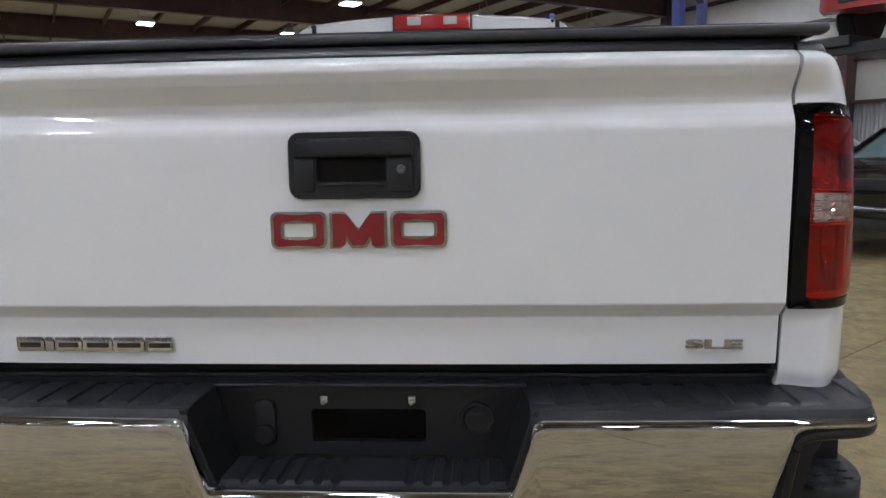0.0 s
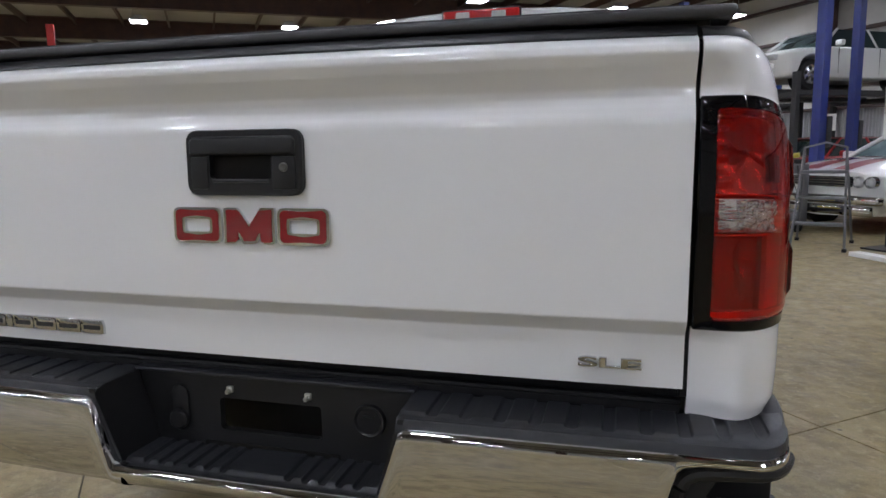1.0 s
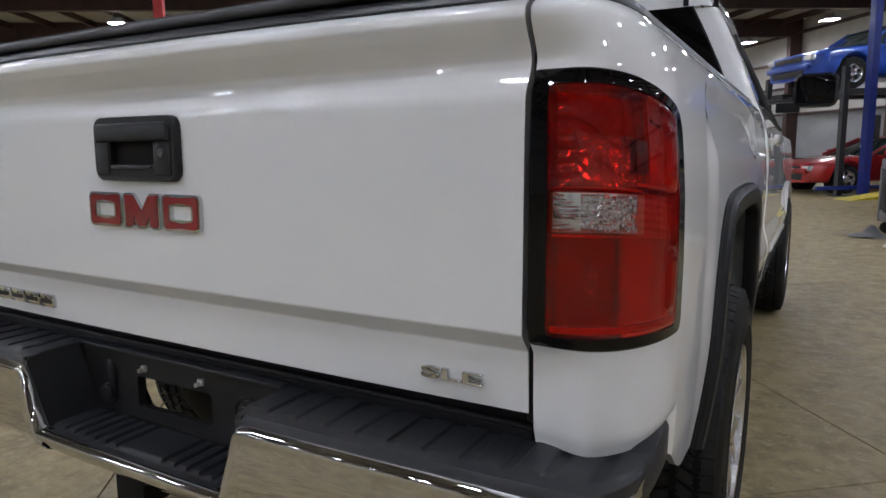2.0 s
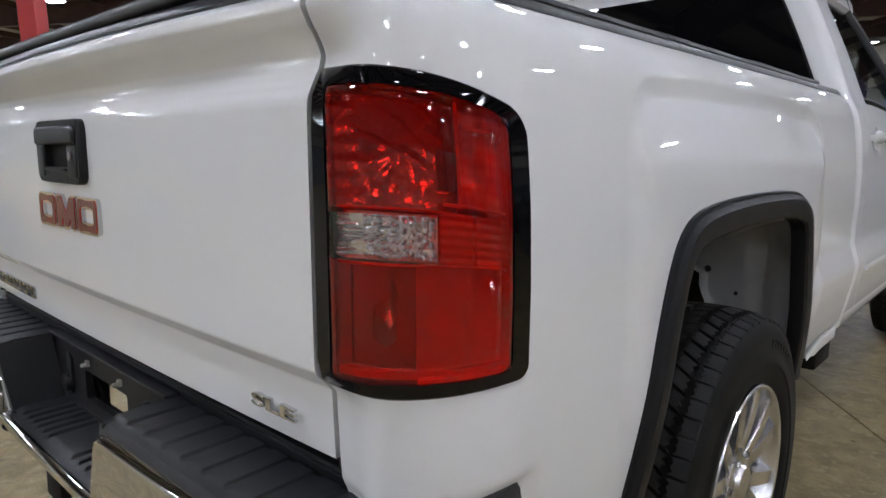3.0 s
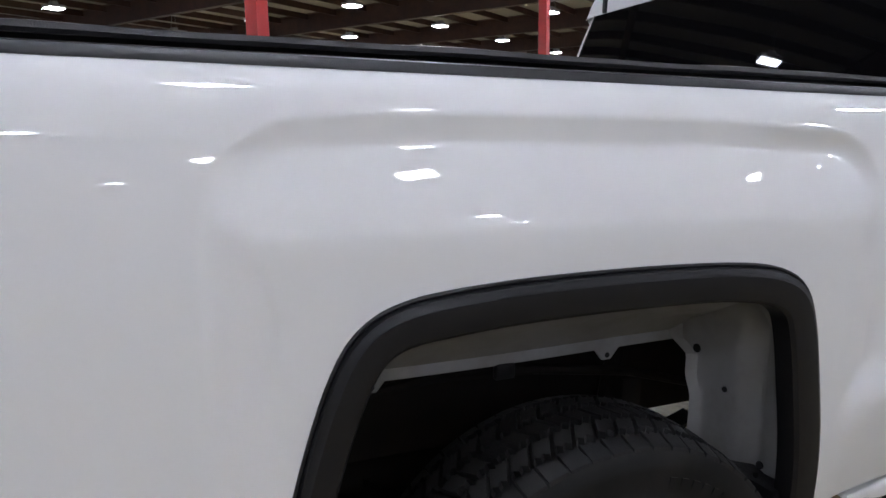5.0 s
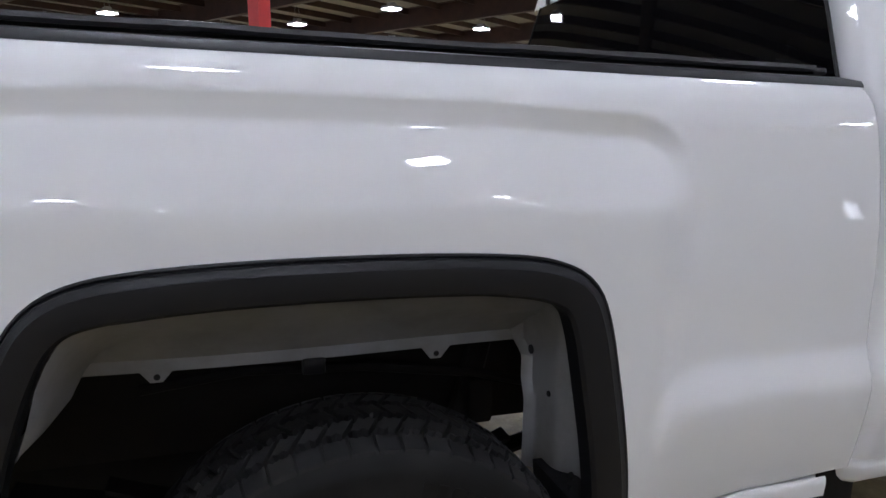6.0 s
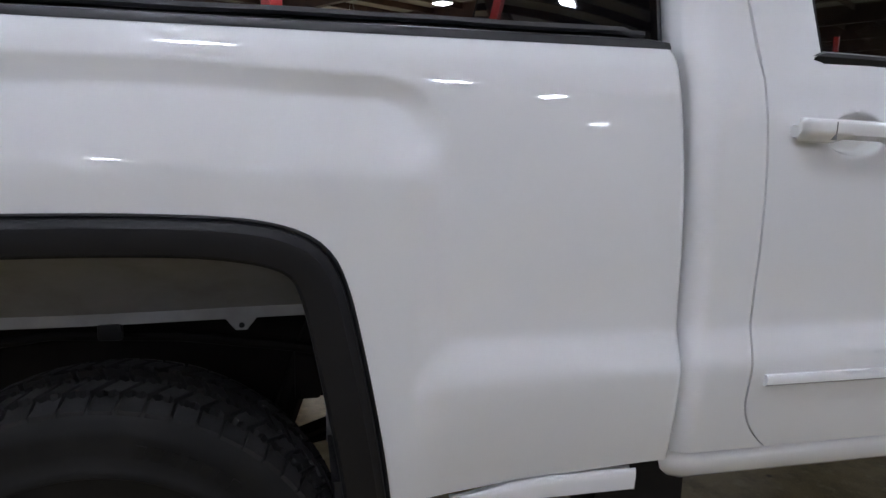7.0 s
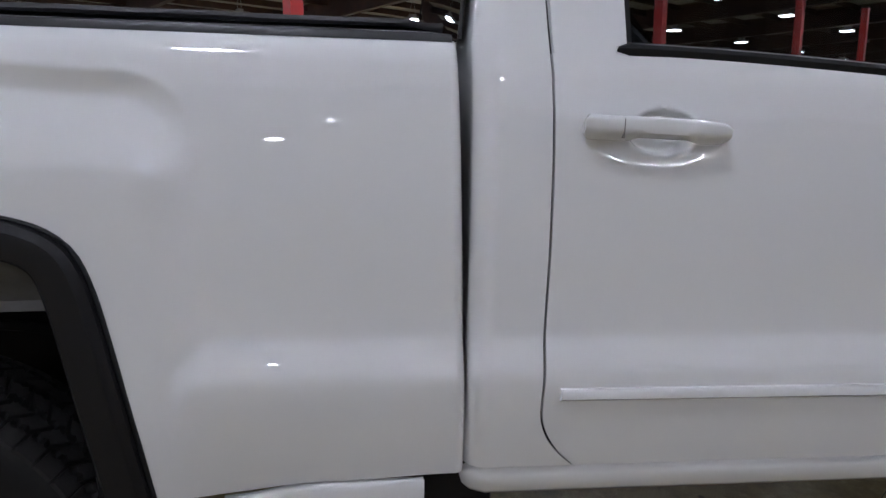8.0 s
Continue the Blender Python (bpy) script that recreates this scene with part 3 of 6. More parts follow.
# model badge: six plain chrome plates; grade badge lettered in chrome
for x0, x1 in ((-0.735, -0.675), (-0.6725, -0.6535), (-0.651, -0.593), (-0.590, -0.527), (-0.5245, -0.459), (-0.4565, -0.396)):
    y = 0.0275 + gate_bow((x0 + x1) / 2, 0.757)
    plate = part("badge_plate", prism([(x0 + 0.003, 0.744), (x1, 0.744), (x1 + 0.0005, 0.764), (x1 - 0.004, 0.775), (x0, 0.775), (x0, 0.757)], "y", y + 0.006, y - 0.005, 0.0022), CHROME, gate, "small chrome badge plate")
    if x1 - x0 > 0.03:
        # dark band stands in for the dark reflection in the chrome
        part("badge_inlay", prism(rounded(x0 + 0.009, x1 - 0.007, 0.7535, 0.7635, 0.002, 2), "y", y - 0.003, y - 0.0058), SATIN, plate)


def lettering(name, body, size, extrude, m, mat, parent, stretch=1.0):
    """Words in the built-in font as a mesh."""
    cu = bpy.data.curves.new(name, "FONT")
    cu.body, cu.size, cu.extrude, cu.bevel_depth = body, size, extrude, extrude * 0.3
    cu.align_x, cu.align_y = "CENTER", "CENTER"
    ob = bpy.data.objects.new(name, cu)
    scene.collection.objects.link(ob)
    me = bpy.data.meshes.new_from_object(ob.evaluated_get(bpy.context.evaluated_depsgraph_get()))
    bpy.data.objects.remove(ob)
    me.transform(m @ Matrix.Diagonal((stretch, 1, 1, 1)))
    finish(me, True, 30)
    me.materials.clear()
    return part(name, me, mat, parent)


lettering("badge_letters", "SLE", 0.0255, 0.003, pose(0.692, 0.029, 0.759, 90, 0, 0), CHROME, gate, 3.0)

# ------------------------------------------------ tail lamps
def lamp_point(a, z, out):
    x, y = corner(a, z, out)
    return (x, y, z)


_a = np.linspace(0, 0.957, 200)
_p = np.array([corner(a, 1.0) for a in _a])
_s = np.concatenate([[0], np.cumsum(np.hypot(*np.diff(_p, axis=0).T))])
LAMP_LONG, LAMP_HIGH = float(_s[-1]), 0.39


def along(u):
    """The corner's parameter at a share u of the lamp's length round the corner."""
    return float(np.interp(max(0, min(1, u)) * _s[-1], _s, _a))


def lamp_at(u, v, out):
    """A point of the lamp: u along the corner, v up, both from 0 to 1 of the lamp's opening."""
    a = along(u)
    return lamp_point(a, LAMP_LOW + (lamp_top(corner(a, 1.0)[1]) - LAMP_LOW) * v, out)


def lamp_sheet(u0, u1, v0, v1, out, nu=40, nv=40, wave=None, bulge=0.0):
    """A curved sheet of the lamp."""
    P = []
    for u in np.linspace(u0, u1, nu):
        col = []
        for v in np.linspace(v0, v1, nv):
            o = out + (wave(u, v) if wave else 0)
            if bulge:
                o += bulge * max(0, math.sin(math.pi * (u - u0) / (u1 - u0))) ** 0.5 * max(0, math.sin(math.pi * (v - v0) / (v1 - v0))) ** 0.5
            col.append(lamp_at(u, v, o))
        P.append(col)
    return grid(P)


def lamp_outline(u0, u1, v0, v1, radii, n=8, m=14):
    """A rectangle in (u, v) with its own radius at each corner: upper outer, upper inner, lower inner, lower outer."""
    pts = []
    spots = ((u1, v1, -1, -1, 0), (u0, v1, 1, -1, 90), (u0, v0, 1, 1, 180), (u1, v0, -1, 1, 270))
    arcs = []
    for (cu, cv, su, sv, a0), r in zip(spots, radii):
        ru, rv = r / LAMP_LONG, r / LAMP_HIGH
        arcs.append([(cu + su * ru + ru * math.cos(radians(a0 + 90 * i / n)), cv + sv * rv + rv * math.sin(radians(a0 + 90 * i / n))) for i in range(n + 1)])
    for k in range(4):
        (ua, va), (ub, vb) = arcs[k][-1], arcs[(k + 1) % 4][0]
        pts += arcs[k] + [(ua + (ub - ua) * i / m, va + (vb - va) * i / m) for i in range(1, m)]
    return pts


def lamp_box(u0, u1, v0, v1, deep, front):
    """A small block inside the lamp, its front following the corner."""
    P = [[lamp_at(u, v, o) for u, v, o in ((u, v0, deep), (u, v0, front), (u, (v0 + v1) / 2, front + 0.0006), (u, v1, front), (u, v1, deep))] for u in np.linspace(u0, u1, 14)]
    verts, faces = grid(P)
    n = len(P[0])
    faces += [tuple(range(n)), tuple((len(P) - 1) * n + i for i in range(n))[::-1]]
    return verts, faces


def build_tail_lamp(parent):
    lamp = part("tail_lamp", mesh("tail_lamp", *lamp_sheet(0.0, 1.0, 0.0, 1.0, -0.062, 20, 20)), LAMP_BLACK, parent, "red tail lamp with clear centre and gloss black surround")
    # gloss black surround: narrow at the shut line, wide at the outer end
    outer = lamp_outline(0.0, 1.0, 0.0, 1.0, (0.034, 0.004, 0.006, 0.022))
    rim = lamp_outline(0.008, 0.992, 0.006, 0.994, (0.032, 0.004, 0.006, 0.020))
    U_IN, U_OUT, V_IN, V_OUT = 0.088, 0.886, 0.050, 0.946
    hole = lamp_outline(U_IN, U_OUT, V_IN, V_OUT, (0.026, 0.010, 0.012, 0.016))
    P = [[lamp_at(*a, -0.050), lamp_at(*a, 0.001), lamp_at(*b, 0.0035), lamp_at(*c, 0.0045), lamp_at(*c, -0.006)] for a, b, c in zip(outer, rim, hole)]
    part("bezel", mesh("bezel", *grid(P, True), sharp=40), LAMP_BLACK, lamp)
    part("lamp_backing", mesh("lamp_backing", *lamp_sheet(0.02, 0.98, 0.02, 0.98, -0.046, 30, 30)), LAMP_DIFFUSE, lamp)

    def dome(u, v):
        """Outer surface of the lens: a little proud of the surround, rolled at its rim."""
        a, b = min(u - U_IN + 0.006, U_OUT + 0.006 - u) / 0.05, min(v - V_IN + 0.006, V_OUT + 0.006 - v) / 0.045
        a, b = max(0.0, min(1.0, a)), max(0.0, min(1.0, b))
        rib = 0.007 * step(0.68, 0.72, u) * step(0.80, 0.77, u) * (step(0.60, 0.66, v) * step(0.88, 0.84, v) + step(0.40, 0.34, v) * step(0.12, 0.16, v))
        return 0.0005 + 0.0075 * min(a * (2 - a), b * (2 - b)) + rib

    us = sorted(set(np.round(np.concatenate([np.linspace(U_IN - 0.006, 0.106, 6), np.linspace(0.106, 0.534, 20), np.linspace(0.534, 0.84, 30), np.linspace(0.84, U_OUT + 0.006, 8)]), 4)))
    vs = sorted(set(np.round(np.concatenate([np.linspace(V_IN - 0.006, 0.10, 10), np.linspace(0.10, 0.430, 24), np.linspace(0.430, 0.572, 10), np.linspace(0.572, 0.88, 24), np.linspace(0.88, V_OUT + 0.006, 10)]), 4)))
    verts, faces = grid([[lamp_at(u, v, dome(u, v)) for v in vs] for u in us])
    red, clear = [], []
    for fc in faces:
        u, v = us[fc[0] // len(vs)], vs[fc[0] % len(vs)]
        (clear if 0.1059 <= u < 0.5339 and 0.4299 <= v < 0.5719 else red).append(fc)
    lens = part("lens", mesh("lens", verts, red), RED_LENS, lamp, "clear red lens")
    lens.visible_shadow = False
    cl = part("reversing_lens", mesh("reversing_lens", verts, clear), CLEAR_LENS, lamp, "clear reversing lens")
    cl.visible_shadow = False
    # upper chamber: a silvered sheet pressed into a fluted bowl, with a bulb, and stepped panels round the corner
    def lift(u, v):
        """Brings the edges of the inner pressings forward to the lens, so that they close the chamber."""
        return 0.020 * max(step(0.135, 0.088, u), step(0.85, 0.888, u), step(0.910, 0.948, v), step(0.085, 0.048, v))

    def held(out, shape):
        """Keeps an inner pressing behind the lens."""
        return lambda u, v: min(shape(u, v), -0.0035 - out)

    def upper(u, v):
        r = math.hypot((u - 0.36) / 0.19, (v - 0.765) / 0.155)
        turn = math.atan2(v - 0.765, u - 0.36)
        return -0.022 * math.exp(-r * r * 1.2) + 0.0004 * math.cos(11 * turn + 3 * r) * step(0.15, 0.5, r) * step(1.5, 1.1, r) + 0.0011 * math.sin(v * 120) * step(0.22, 0.14, u) + lift(u, v)
    part("reflector", mesh("reflector", *lamp_sheet(0.085, 0.63, 0.585, 0.95, -0.022, 90, 70, wave=held(-0.022, upper)), sharp=60), LAMP_PRESSED, lamp, "silvered reflector pressed into a fluted bowl")
    part("bulb", mesh("bulb", *lathe([(0, 0.0), (0.004, 0.009), (0.016, 0.010), (0.022, 0.006), (0.024, 0)], 14, lamp_at(0.36, 0.765, -0.044), "y")), CLEAR_LENS, lamp)
    part("side_reflector", mesh("side_reflector", *lamp_sheet(0.63, 0.885, 0.585, 0.945, -0.024, 50, 50, wave=held(-0.024, lambda u, v: 0.008 * step(0.74, 0.78, u) - 0.004 * math.cos(v * 34) * step(0.78, 0.72, u) + 0.0004 * math.sin(v * 150) + lift(u, v))), sharp=60), LAMP_DIFFUSE, lamp)
    part("pocket", mesh("pocket", *lamp_box(0.545, 0.625, 0.655, 0.775, -0.044, -0.018), sharp=30), LAMP_DARK, lamp)
    for u0, u1, v0, v1, front in ((0.63, 0.645, 0.60, 0.93, -0.014), (0.66, 0.88, 0.855, 0.867, -0.012), (0.56, 0.88, 0.604, 0.616, -0.010), (0.10, 0.56, 0.582, 0.590, -0.010)):
        part("light_guide", mesh("light_guide", *lamp_box(u0, u1, v0, v1, -0.044, front), sharp=30), LAMP_DIFFUSE, lamp)
    # middle band: fine flutes beside the clear centre
    part("reflex_strip", mesh("reflex_strip", *lamp_sheet(0.545, 0.885, 0.42, 0.585, -0.018, 90, 40, wave=held(-0.018, lambda u, v: 0.0007 * math.sin(v * 210) + 0.003 * step(0.70, 0.72, u) + lift(u, 0.5)))), LAMP_DIFFUSE, lamp)
    # lower chamber: fluted silver by the tailgate, plain diffuser round the corner, bright ledge below
    part("lower_reflector", mesh("lower_reflector", *lamp_sheet(0.085, 0.45, 0.05, 0.425, -0.024, 80, 60, wave=held(-0.024, lambda u, v: -0.014 * math.exp(-((u - 0.30) / 0.055) ** 2 - ((v - 0.31) / 0.11) ** 2) + 0.0003 * math.sin(u * 120) * step(0.16, 0.06, abs(u - 0.30)) + lift(u, v))), sharp=60), LAMP_PRESSED, lamp)
    part("diffuser", mesh("diffuser", *lamp_sheet(0.455, 0.885, 0.050, 0.425, -0.018, 40, 30, wave=held(-0.018, lambda u, v: -0.003 * step(0.66, 0.70, u) + 0.004 * step(0.80, 0.84, u) + lift(u, v)))), LAMP_DIFFUSE, lamp)
    for u0, u1, v0, v1, front in ((0.444, 0.456, 0.07, 0.41, -0.012), (0.09, 0.885, 0.052, 0.084, -0.010), (0.09, 0.885, 0.412, 0.422, -0.011)):
        part("light_guide", mesh("light_guide", *lamp_box(u0, u1, v0, v1, -0.044, front), sharp=30), LAMP_DIFFUSE, lamp)
    # clear centre: faceted silver reflector in three fields of different pitch
    facets = []
    tilt = random.Random(8)
    for u0, u1, nu, nv in ((0.110, 0.235, 1, 9), (0.238, 0.385, 4, 6), (0.388, 0.530, 5, 4)):
        for i in range(nu):
            for j in range(nv):
                du, dv = (u1 - u0) / nu, 0.134 / nv
                a0, b0 = u0 + i * du, 0.434 + j * dv
                s1, s2 = tilt.uniform(-0.18, 0.18), tilt.uniform(-0.34, 0.34)
                facets.append(lamp_sheet(a0, a0 + du * 0.96, b0, b0 + dv * 0.94, -0.010, 4, 4, wave=lambda u, v: s1 * (u - a0) + s2 * (v - b0), bulge=0.004))
    part("reversing_reflector", mesh("reversing_reflector", *join(*facets), sharp=25), LAMP_SILVER, lamp, "faceted silver reflector")
    part("reversing_frame", mesh("reversing_frame", *lamp_sheet(0.104, 0.536, 0.428, 0.574, -0.016, 20, 10)), LAMP_SILVER, lamp)
    return lamp


lamp_r = build_tail_lamp(truck)
lamp_l = copy_thing(lamp_r, Matrix.Diagonal((-1, 1, 1, 1)))
lamp_l.scale = (-1, 1, 1)
lamp_l.parent = truck

# ------------------------------------------------ rear bumper
core = rbox(-0.85, -0.20, 0.088, 0.125, 0.46, 0.655, 0.012)
rbox(0.20, 0.85, 0.088, 0.125, 0.46, 0.655, 0.012, bm=core)
rbox(-0.21, 0.21, 0.092, 0.120, 0.46, 0.485, 0.008, bm=core)
bumper = part("rear_bumper", core, PLASTIC, truck, "chrome step bumper with black ribbed pads")


def bump_y(x):
    """The bumper's face in plan: bowed, then turned forward round its end."""
    t = min(0.999, max(0.0, (x - 0.925) / 0.067))
    return -0.100 + 0.020 * (x / 0.9) ** 2 + 0.06 * max(0, min(abs(x), 0.93) - 0.86) ** 1.25 + 0.125 * (1 - math.sqrt(1 - t * t))


# lower edge of the chrome: cut away over the corner foothold
CUT_X, CUT_Z = (0.776, 0.788, 0.797, 0.803, 0.813, 0.84), (0.452, 0.502, 0.559, 0.600, 0.619, 0.627)


def chrome_wing(sx):
    """One half of the chrome skin, from the plate recess to the bumper's end."""
    P = []
    for x in np.concatenate([np.linspace(0.262, 0.36, 8), np.linspace(0.39, 0.745, 16), np.linspace(0.752, 0.842, 40), np.linspace(0.845, 0.92, 8), 0.925 + 0.067 * np.sin(np.linspace(0.08, 1.5, 18))]):
        low, top = float(np.interp(x, CUT_X, CUT_Z)), 0.500 + 0.142 * min(1, max(0, (x - 0.288) / 0.046))
        y = bump_y(x)
        h = top - low
        q = min(1.0, h / 0.06)
        col = [(x, y + 0.034, top + 0.003), (x, y + 0.020, top + 0.006), (x, y + 0.006, top + 0.003), (x, y - 0.001, top - 0.006 * q), (x, y, top - 0.016 * q)]
        for k in np.linspace(0.15, 0.85, 6):
            col.append((x, y - 0.007 * q * math.sin(math.pi * k) + 0.030 * q * k * k, top - 0.016 * q - (h - 0.022 * q) * k))
        col += [(x, y + 0.004 + 0.030 * q, low + 0.004 * q), (x, y + 0.012 + 0.034 * q, low - 0.001), (x, y + 0.024 + 0.036 * q, low + 0.002)]
        P.append([(sx * a, b, c) for a, b, c in col])
    return grid(P)


for sx in (1, -1):
    v, f = chrome_wing(sx)
    part("chrome_wing", mesh("chrome_wing", v, f, sharp=50), CHROME, bumper, "polished chrome bumper face")
# chrome below the plate recess
P = []
for x in np.linspace(-0.285, 0.285, 24):
    y = bump_y(x)
    P.append([(x, y + 0.022, 0.497), (x, y + 0.0185, 0.503), (x, y + 0.013, 0.5065), (x, y + 0.007, 0.5065), (x, y + 0.002, 0.503), (x, y - 0.001, 0.498), (x, y - 0.002, 0.492), (x, y, 0.484), (x, y + 0.010, 0.468), (x, y + 0.030, 0.455), (x, y + 0.050, 0.452)])
part("chrome_centre", mesh("chrome_centre", *grid(P)), CHROME, bumper)


def pad_sheet(xa, xb, ya, yb, z, ribs, sx=1, depth=0.010, groove=0.0105):
    """A step pad with grooves across it that are closed by a sloping front margin: a sheet with a turned-down edge."""
    P = []
    xs = np.linspace(xa, xb, 300)
    for x in xs:
        y0, y1 = (ya(x) if callable(ya) else ya), (yb(x) if callable(yb) else yb)
        col = [(sx * x, y0 - 0.002, z - 0.030), (sx * x, y0 - 0.001, z - 0.010), (sx * x, y0 + 0.006, z - 0.001)]
        near = min(abs(x - r) for r in ribs) / groove
        for k in np.linspace(0.06, 0.97, 30):
            h = step(0.08, 0.20, k) * (1 - 0.92 * step(1.12, 0.92, near) * step(0.13, 0.16, k - 0.02 * near * near))
            col.append((sx * x, y0 + 0.006 + (y1 - y0 - 0.006) * k, z + depth * h + 0.003 * k))
        col.append((sx * x, y1, z - 0.02))
        P.append(col)
    return grid(P)


pad_front = lambda x: bump_y(x) + 0.014
pad_back = lambda x: 0.060 if x < 0.80 else 0.060 + 0.17 * step(0.80, 0.98, x)
for sx in (1, -1):
    ribs = list(np.arange(0.385, 1.0, 0.062))
    v, f = pad_sheet(0.325, 0.990, pad_front, pad_back, 0.662, ribs, sx, 0.0048)
    part("step_pad", mesh("step_pad", v, f, sharp=40), PAD, bumper, "grey-black ribbed plastic step pad")
    # raised outer end that wraps the body corner
    P = []
    for k in range(14):
        a = k / 13
        y = 0.02 + 0.20 * a
        x0 = 0.984 + 0.016 * math.sin(a * math.pi * 0.8)
        z1 = 0.656 + 0.027 * step(0.0, 0.75, a)
        P.append([(sx * (x0 - 0.045), y, 0.655), (sx * (x0 - 0.040), y, z1 - 0.004), (sx * (x0 - 0.030), y, z1), (sx * (x0 - 0.006), y, z1 - 0.004), (sx * x0, y, z1 - 0.014), (sx * x0, y, 0.63), (sx * (x0 - 0.01), y, 0.60)])
    v, f = grid(P)
    m = len(P[0])
    f += [tuple(range(m)), tuple((len(P) - 1) * m + i for i in range(m))[::-1]]
    part("end_cap", mesh("end_cap", v, f, sharp=45), PAD, bumper)
    # side wall of the plate recess
    v = [(sx * x, y, z) for x, y, z in ((0.330, -0.085, 0.662), (0.318, 0.035, 0.668), (0.272, 0.045, 0.500), (0.278, -0.070, 0.496))]
    w = [(x + sx * 0.012, y, z) for x, y, z in v]
    part("recess_wall", mesh("recess_wall", v + w, [(0, 1, 2, 3), (4, 5, 6, 7), (0, 1, 5, 4), (1, 2, 6, 5), (2, 3, 7, 6), (3, 0, 4, 7)], sharp=30), PLASTIC, bumper)
    # corner foothold cut into the bumper's end, with studs
    ring = resample(soften([(0.81, 0.07), (0.83, -0.015), (0.91, -0.042), (0.975, -0.010), (1.005, 0.08), (0.99, 0.19), (0.90, 0.20), (0.81, 0.18), (0.81, 0.07)], 3), 40, True)
    foot = part("corner_step", prism([(sx * x, y) for x, y in ring], "z", 0.415, 0.492, 0.016, 4), PLASTIC, bumper, "black studded corner foothold")
    for x, y in ((0.87, -0.005), (0.90, -0.012), (0.93, -0.008), (0.955, 0.012), (0.87, 0.025), (0.90, 0.022), (0.93, 0.026), (0.96, 0.044), (0.88, 0.058), (0.91, 0.056), (0.94, 0.062), (0.968, 0.082), (0.90, 0.095), (0.93, 0.098), (0.955, 0.115)):
        part("stud", rbox(sx * x - 0.009, sx * x + 0.009, y - 0.004, y + 0.004, 0.490, 0.4965, 0.002), PLASTIC, foot)
    part("foothold_wall", prism([(sx * x, z) for x, z in ((0.790, 0.44), (0.806, 0.60), (0.85, 0.625), (0.88, 0.615), (0.845, 0.57), (0.83, 0.44))], "y", -0.055, 0.14, 0.006), PLASTIC, bumper)
    part("foothold_back", rbox(min(sx * 0.80, sx * 0.985), max(sx * 0.80, sx * 0.985), 0.10, 0.14, 0.44, 0.62, 0.008), PLASTIC, bumper)
    # black moulding along the chrome's lower cut
    P = []
    for x, z in resample(soften([(0.785, 0.445), (0.796, 0.500), (0.806, 0.560), (0.814, 0.598), (0.834, 0.612), (0.88, 0.616), (0.95, 0.618), (0.986, 0.620)], 2), 60):
        P.append((sx * x, bump_y(x) + 0.022, z))
    part("cut_moulding", mesh("cut_moulding", *tube(P, 0.013, 10)), PLASTIC, bumper, "black plastic moulding round the foothold")
# plate recess: back plate in pieces round the slot, lower ledge, sockets and bolts
part("recess_plate", ring_plate(rounded(-0.319, 0.319, 0.497, 0.672, 0.004), rounded(-0.120, 0.119, 0.547, 0.618, 0.008), 0.060, 0.042, 200), PLASTIC, bumper)
# no opening here: a near-black strip gives the slot's dark inside
part("drain_slot", rbox(-0.160, 0.160, 0.0400, 0.046, 0.509, 0.519, 0.001, 1), UNDER, bumper)
v, f = pad_sheet(-0.280, 0.280, lambda x: bump_y(x) + 0.014, 0.05, 0.503, [r for r in np.arange(-0.23, 0.24, 0.036) if abs(r - 0.03) > 0.05], 1, 0.007, 0.0085)
part("lower_step_pad", mesh("lower_step_pad", v, f, sharp=40), PAD, bumper, "ribbed lower step pad below the plate recess")
part("recess_lip", rbox(-0.325, 0.325, 0.030, 0.062, 0.668, 0.676, 0.003), PAD, bumper)
valance = part("bumper_valance", rbox(-0.818, 0.818, 0.062, 0.084, 0.640, 0.690, 0.005), GASKET, bumper, "black plastic filler under the tailgate")
part("valance_lip", rbox(-0.818, 0.818, 0.058, 0.064, 0.680, 0.6835, 0.001, 1), GASKET, valance)
# black strip set back here for the dark gap below the tailgate
part("gap_strip", rbox(-0.818, 0.818, 0.074, 0.088, 0.6905, 0.722, 0.002), GASKET, valance)
for sx in (1, -1):
    b = part("plate_bolt", rbox(sx * 0.0915 - 0.0072, sx * 0.0915 + 0.0072, 0.035, 0.043, 0.6325, 0.6465, 0.0015), BOLT, bumper, "zinc-plated square plate bolt holder")
    part("bolt_head", mesh("bolt_head", *lathe([(0.024, 0.0), (0.024, 0.0035), (0.026, 0.005), (0.036, 0.005)], 12, (sx * 0.0915, 0, 0.637), "y")), BOLT, b)
sock = part("socket_cover", prism(rounded(-0.238, -0.196, 0.535, 0.640, 0.020, 5), "y", 0.044, 0.036, 0.004), PLASTIC, bumper, "round black trailer socket cover")
part("socket_cap", mesh("socket_cap", *lathe([(0.024, 0.0), (0.024, 0.018), (0.027, 0.022), (0.038, 0.022)], 20, (-0.217, 0, 0.565), "y")), PLASTIC, sock)
cap = part("round_cap", mesh("round_cap", *lathe([(0.036, 0.0), (0.036, 0.026), (0.032, 0.030), (0.032, 0.034), (0.044, 0.036)], 28, (0.226, 0, 0.600), "y")), PLASTIC, bumper, "round black socket cap")
part("cap_rib", rbox(0.213, 0.239, 0.030, 0.036, 0.610, 0.613, 0.001, 1), PLASTIC, cap)
bm = rbox(-0.035, 0.035, -0.06, 0.20, 0.395, 0.450, 0.006)
part("hitch_receiver", bm, UNDER, bumper, "dark steel hitch receiver under the bumper")
part("hitch_collar", rbox(-0.045, 0.045, -0.075, -0.055, 0.385, 0.460, 0.004), UNDER, bumper)
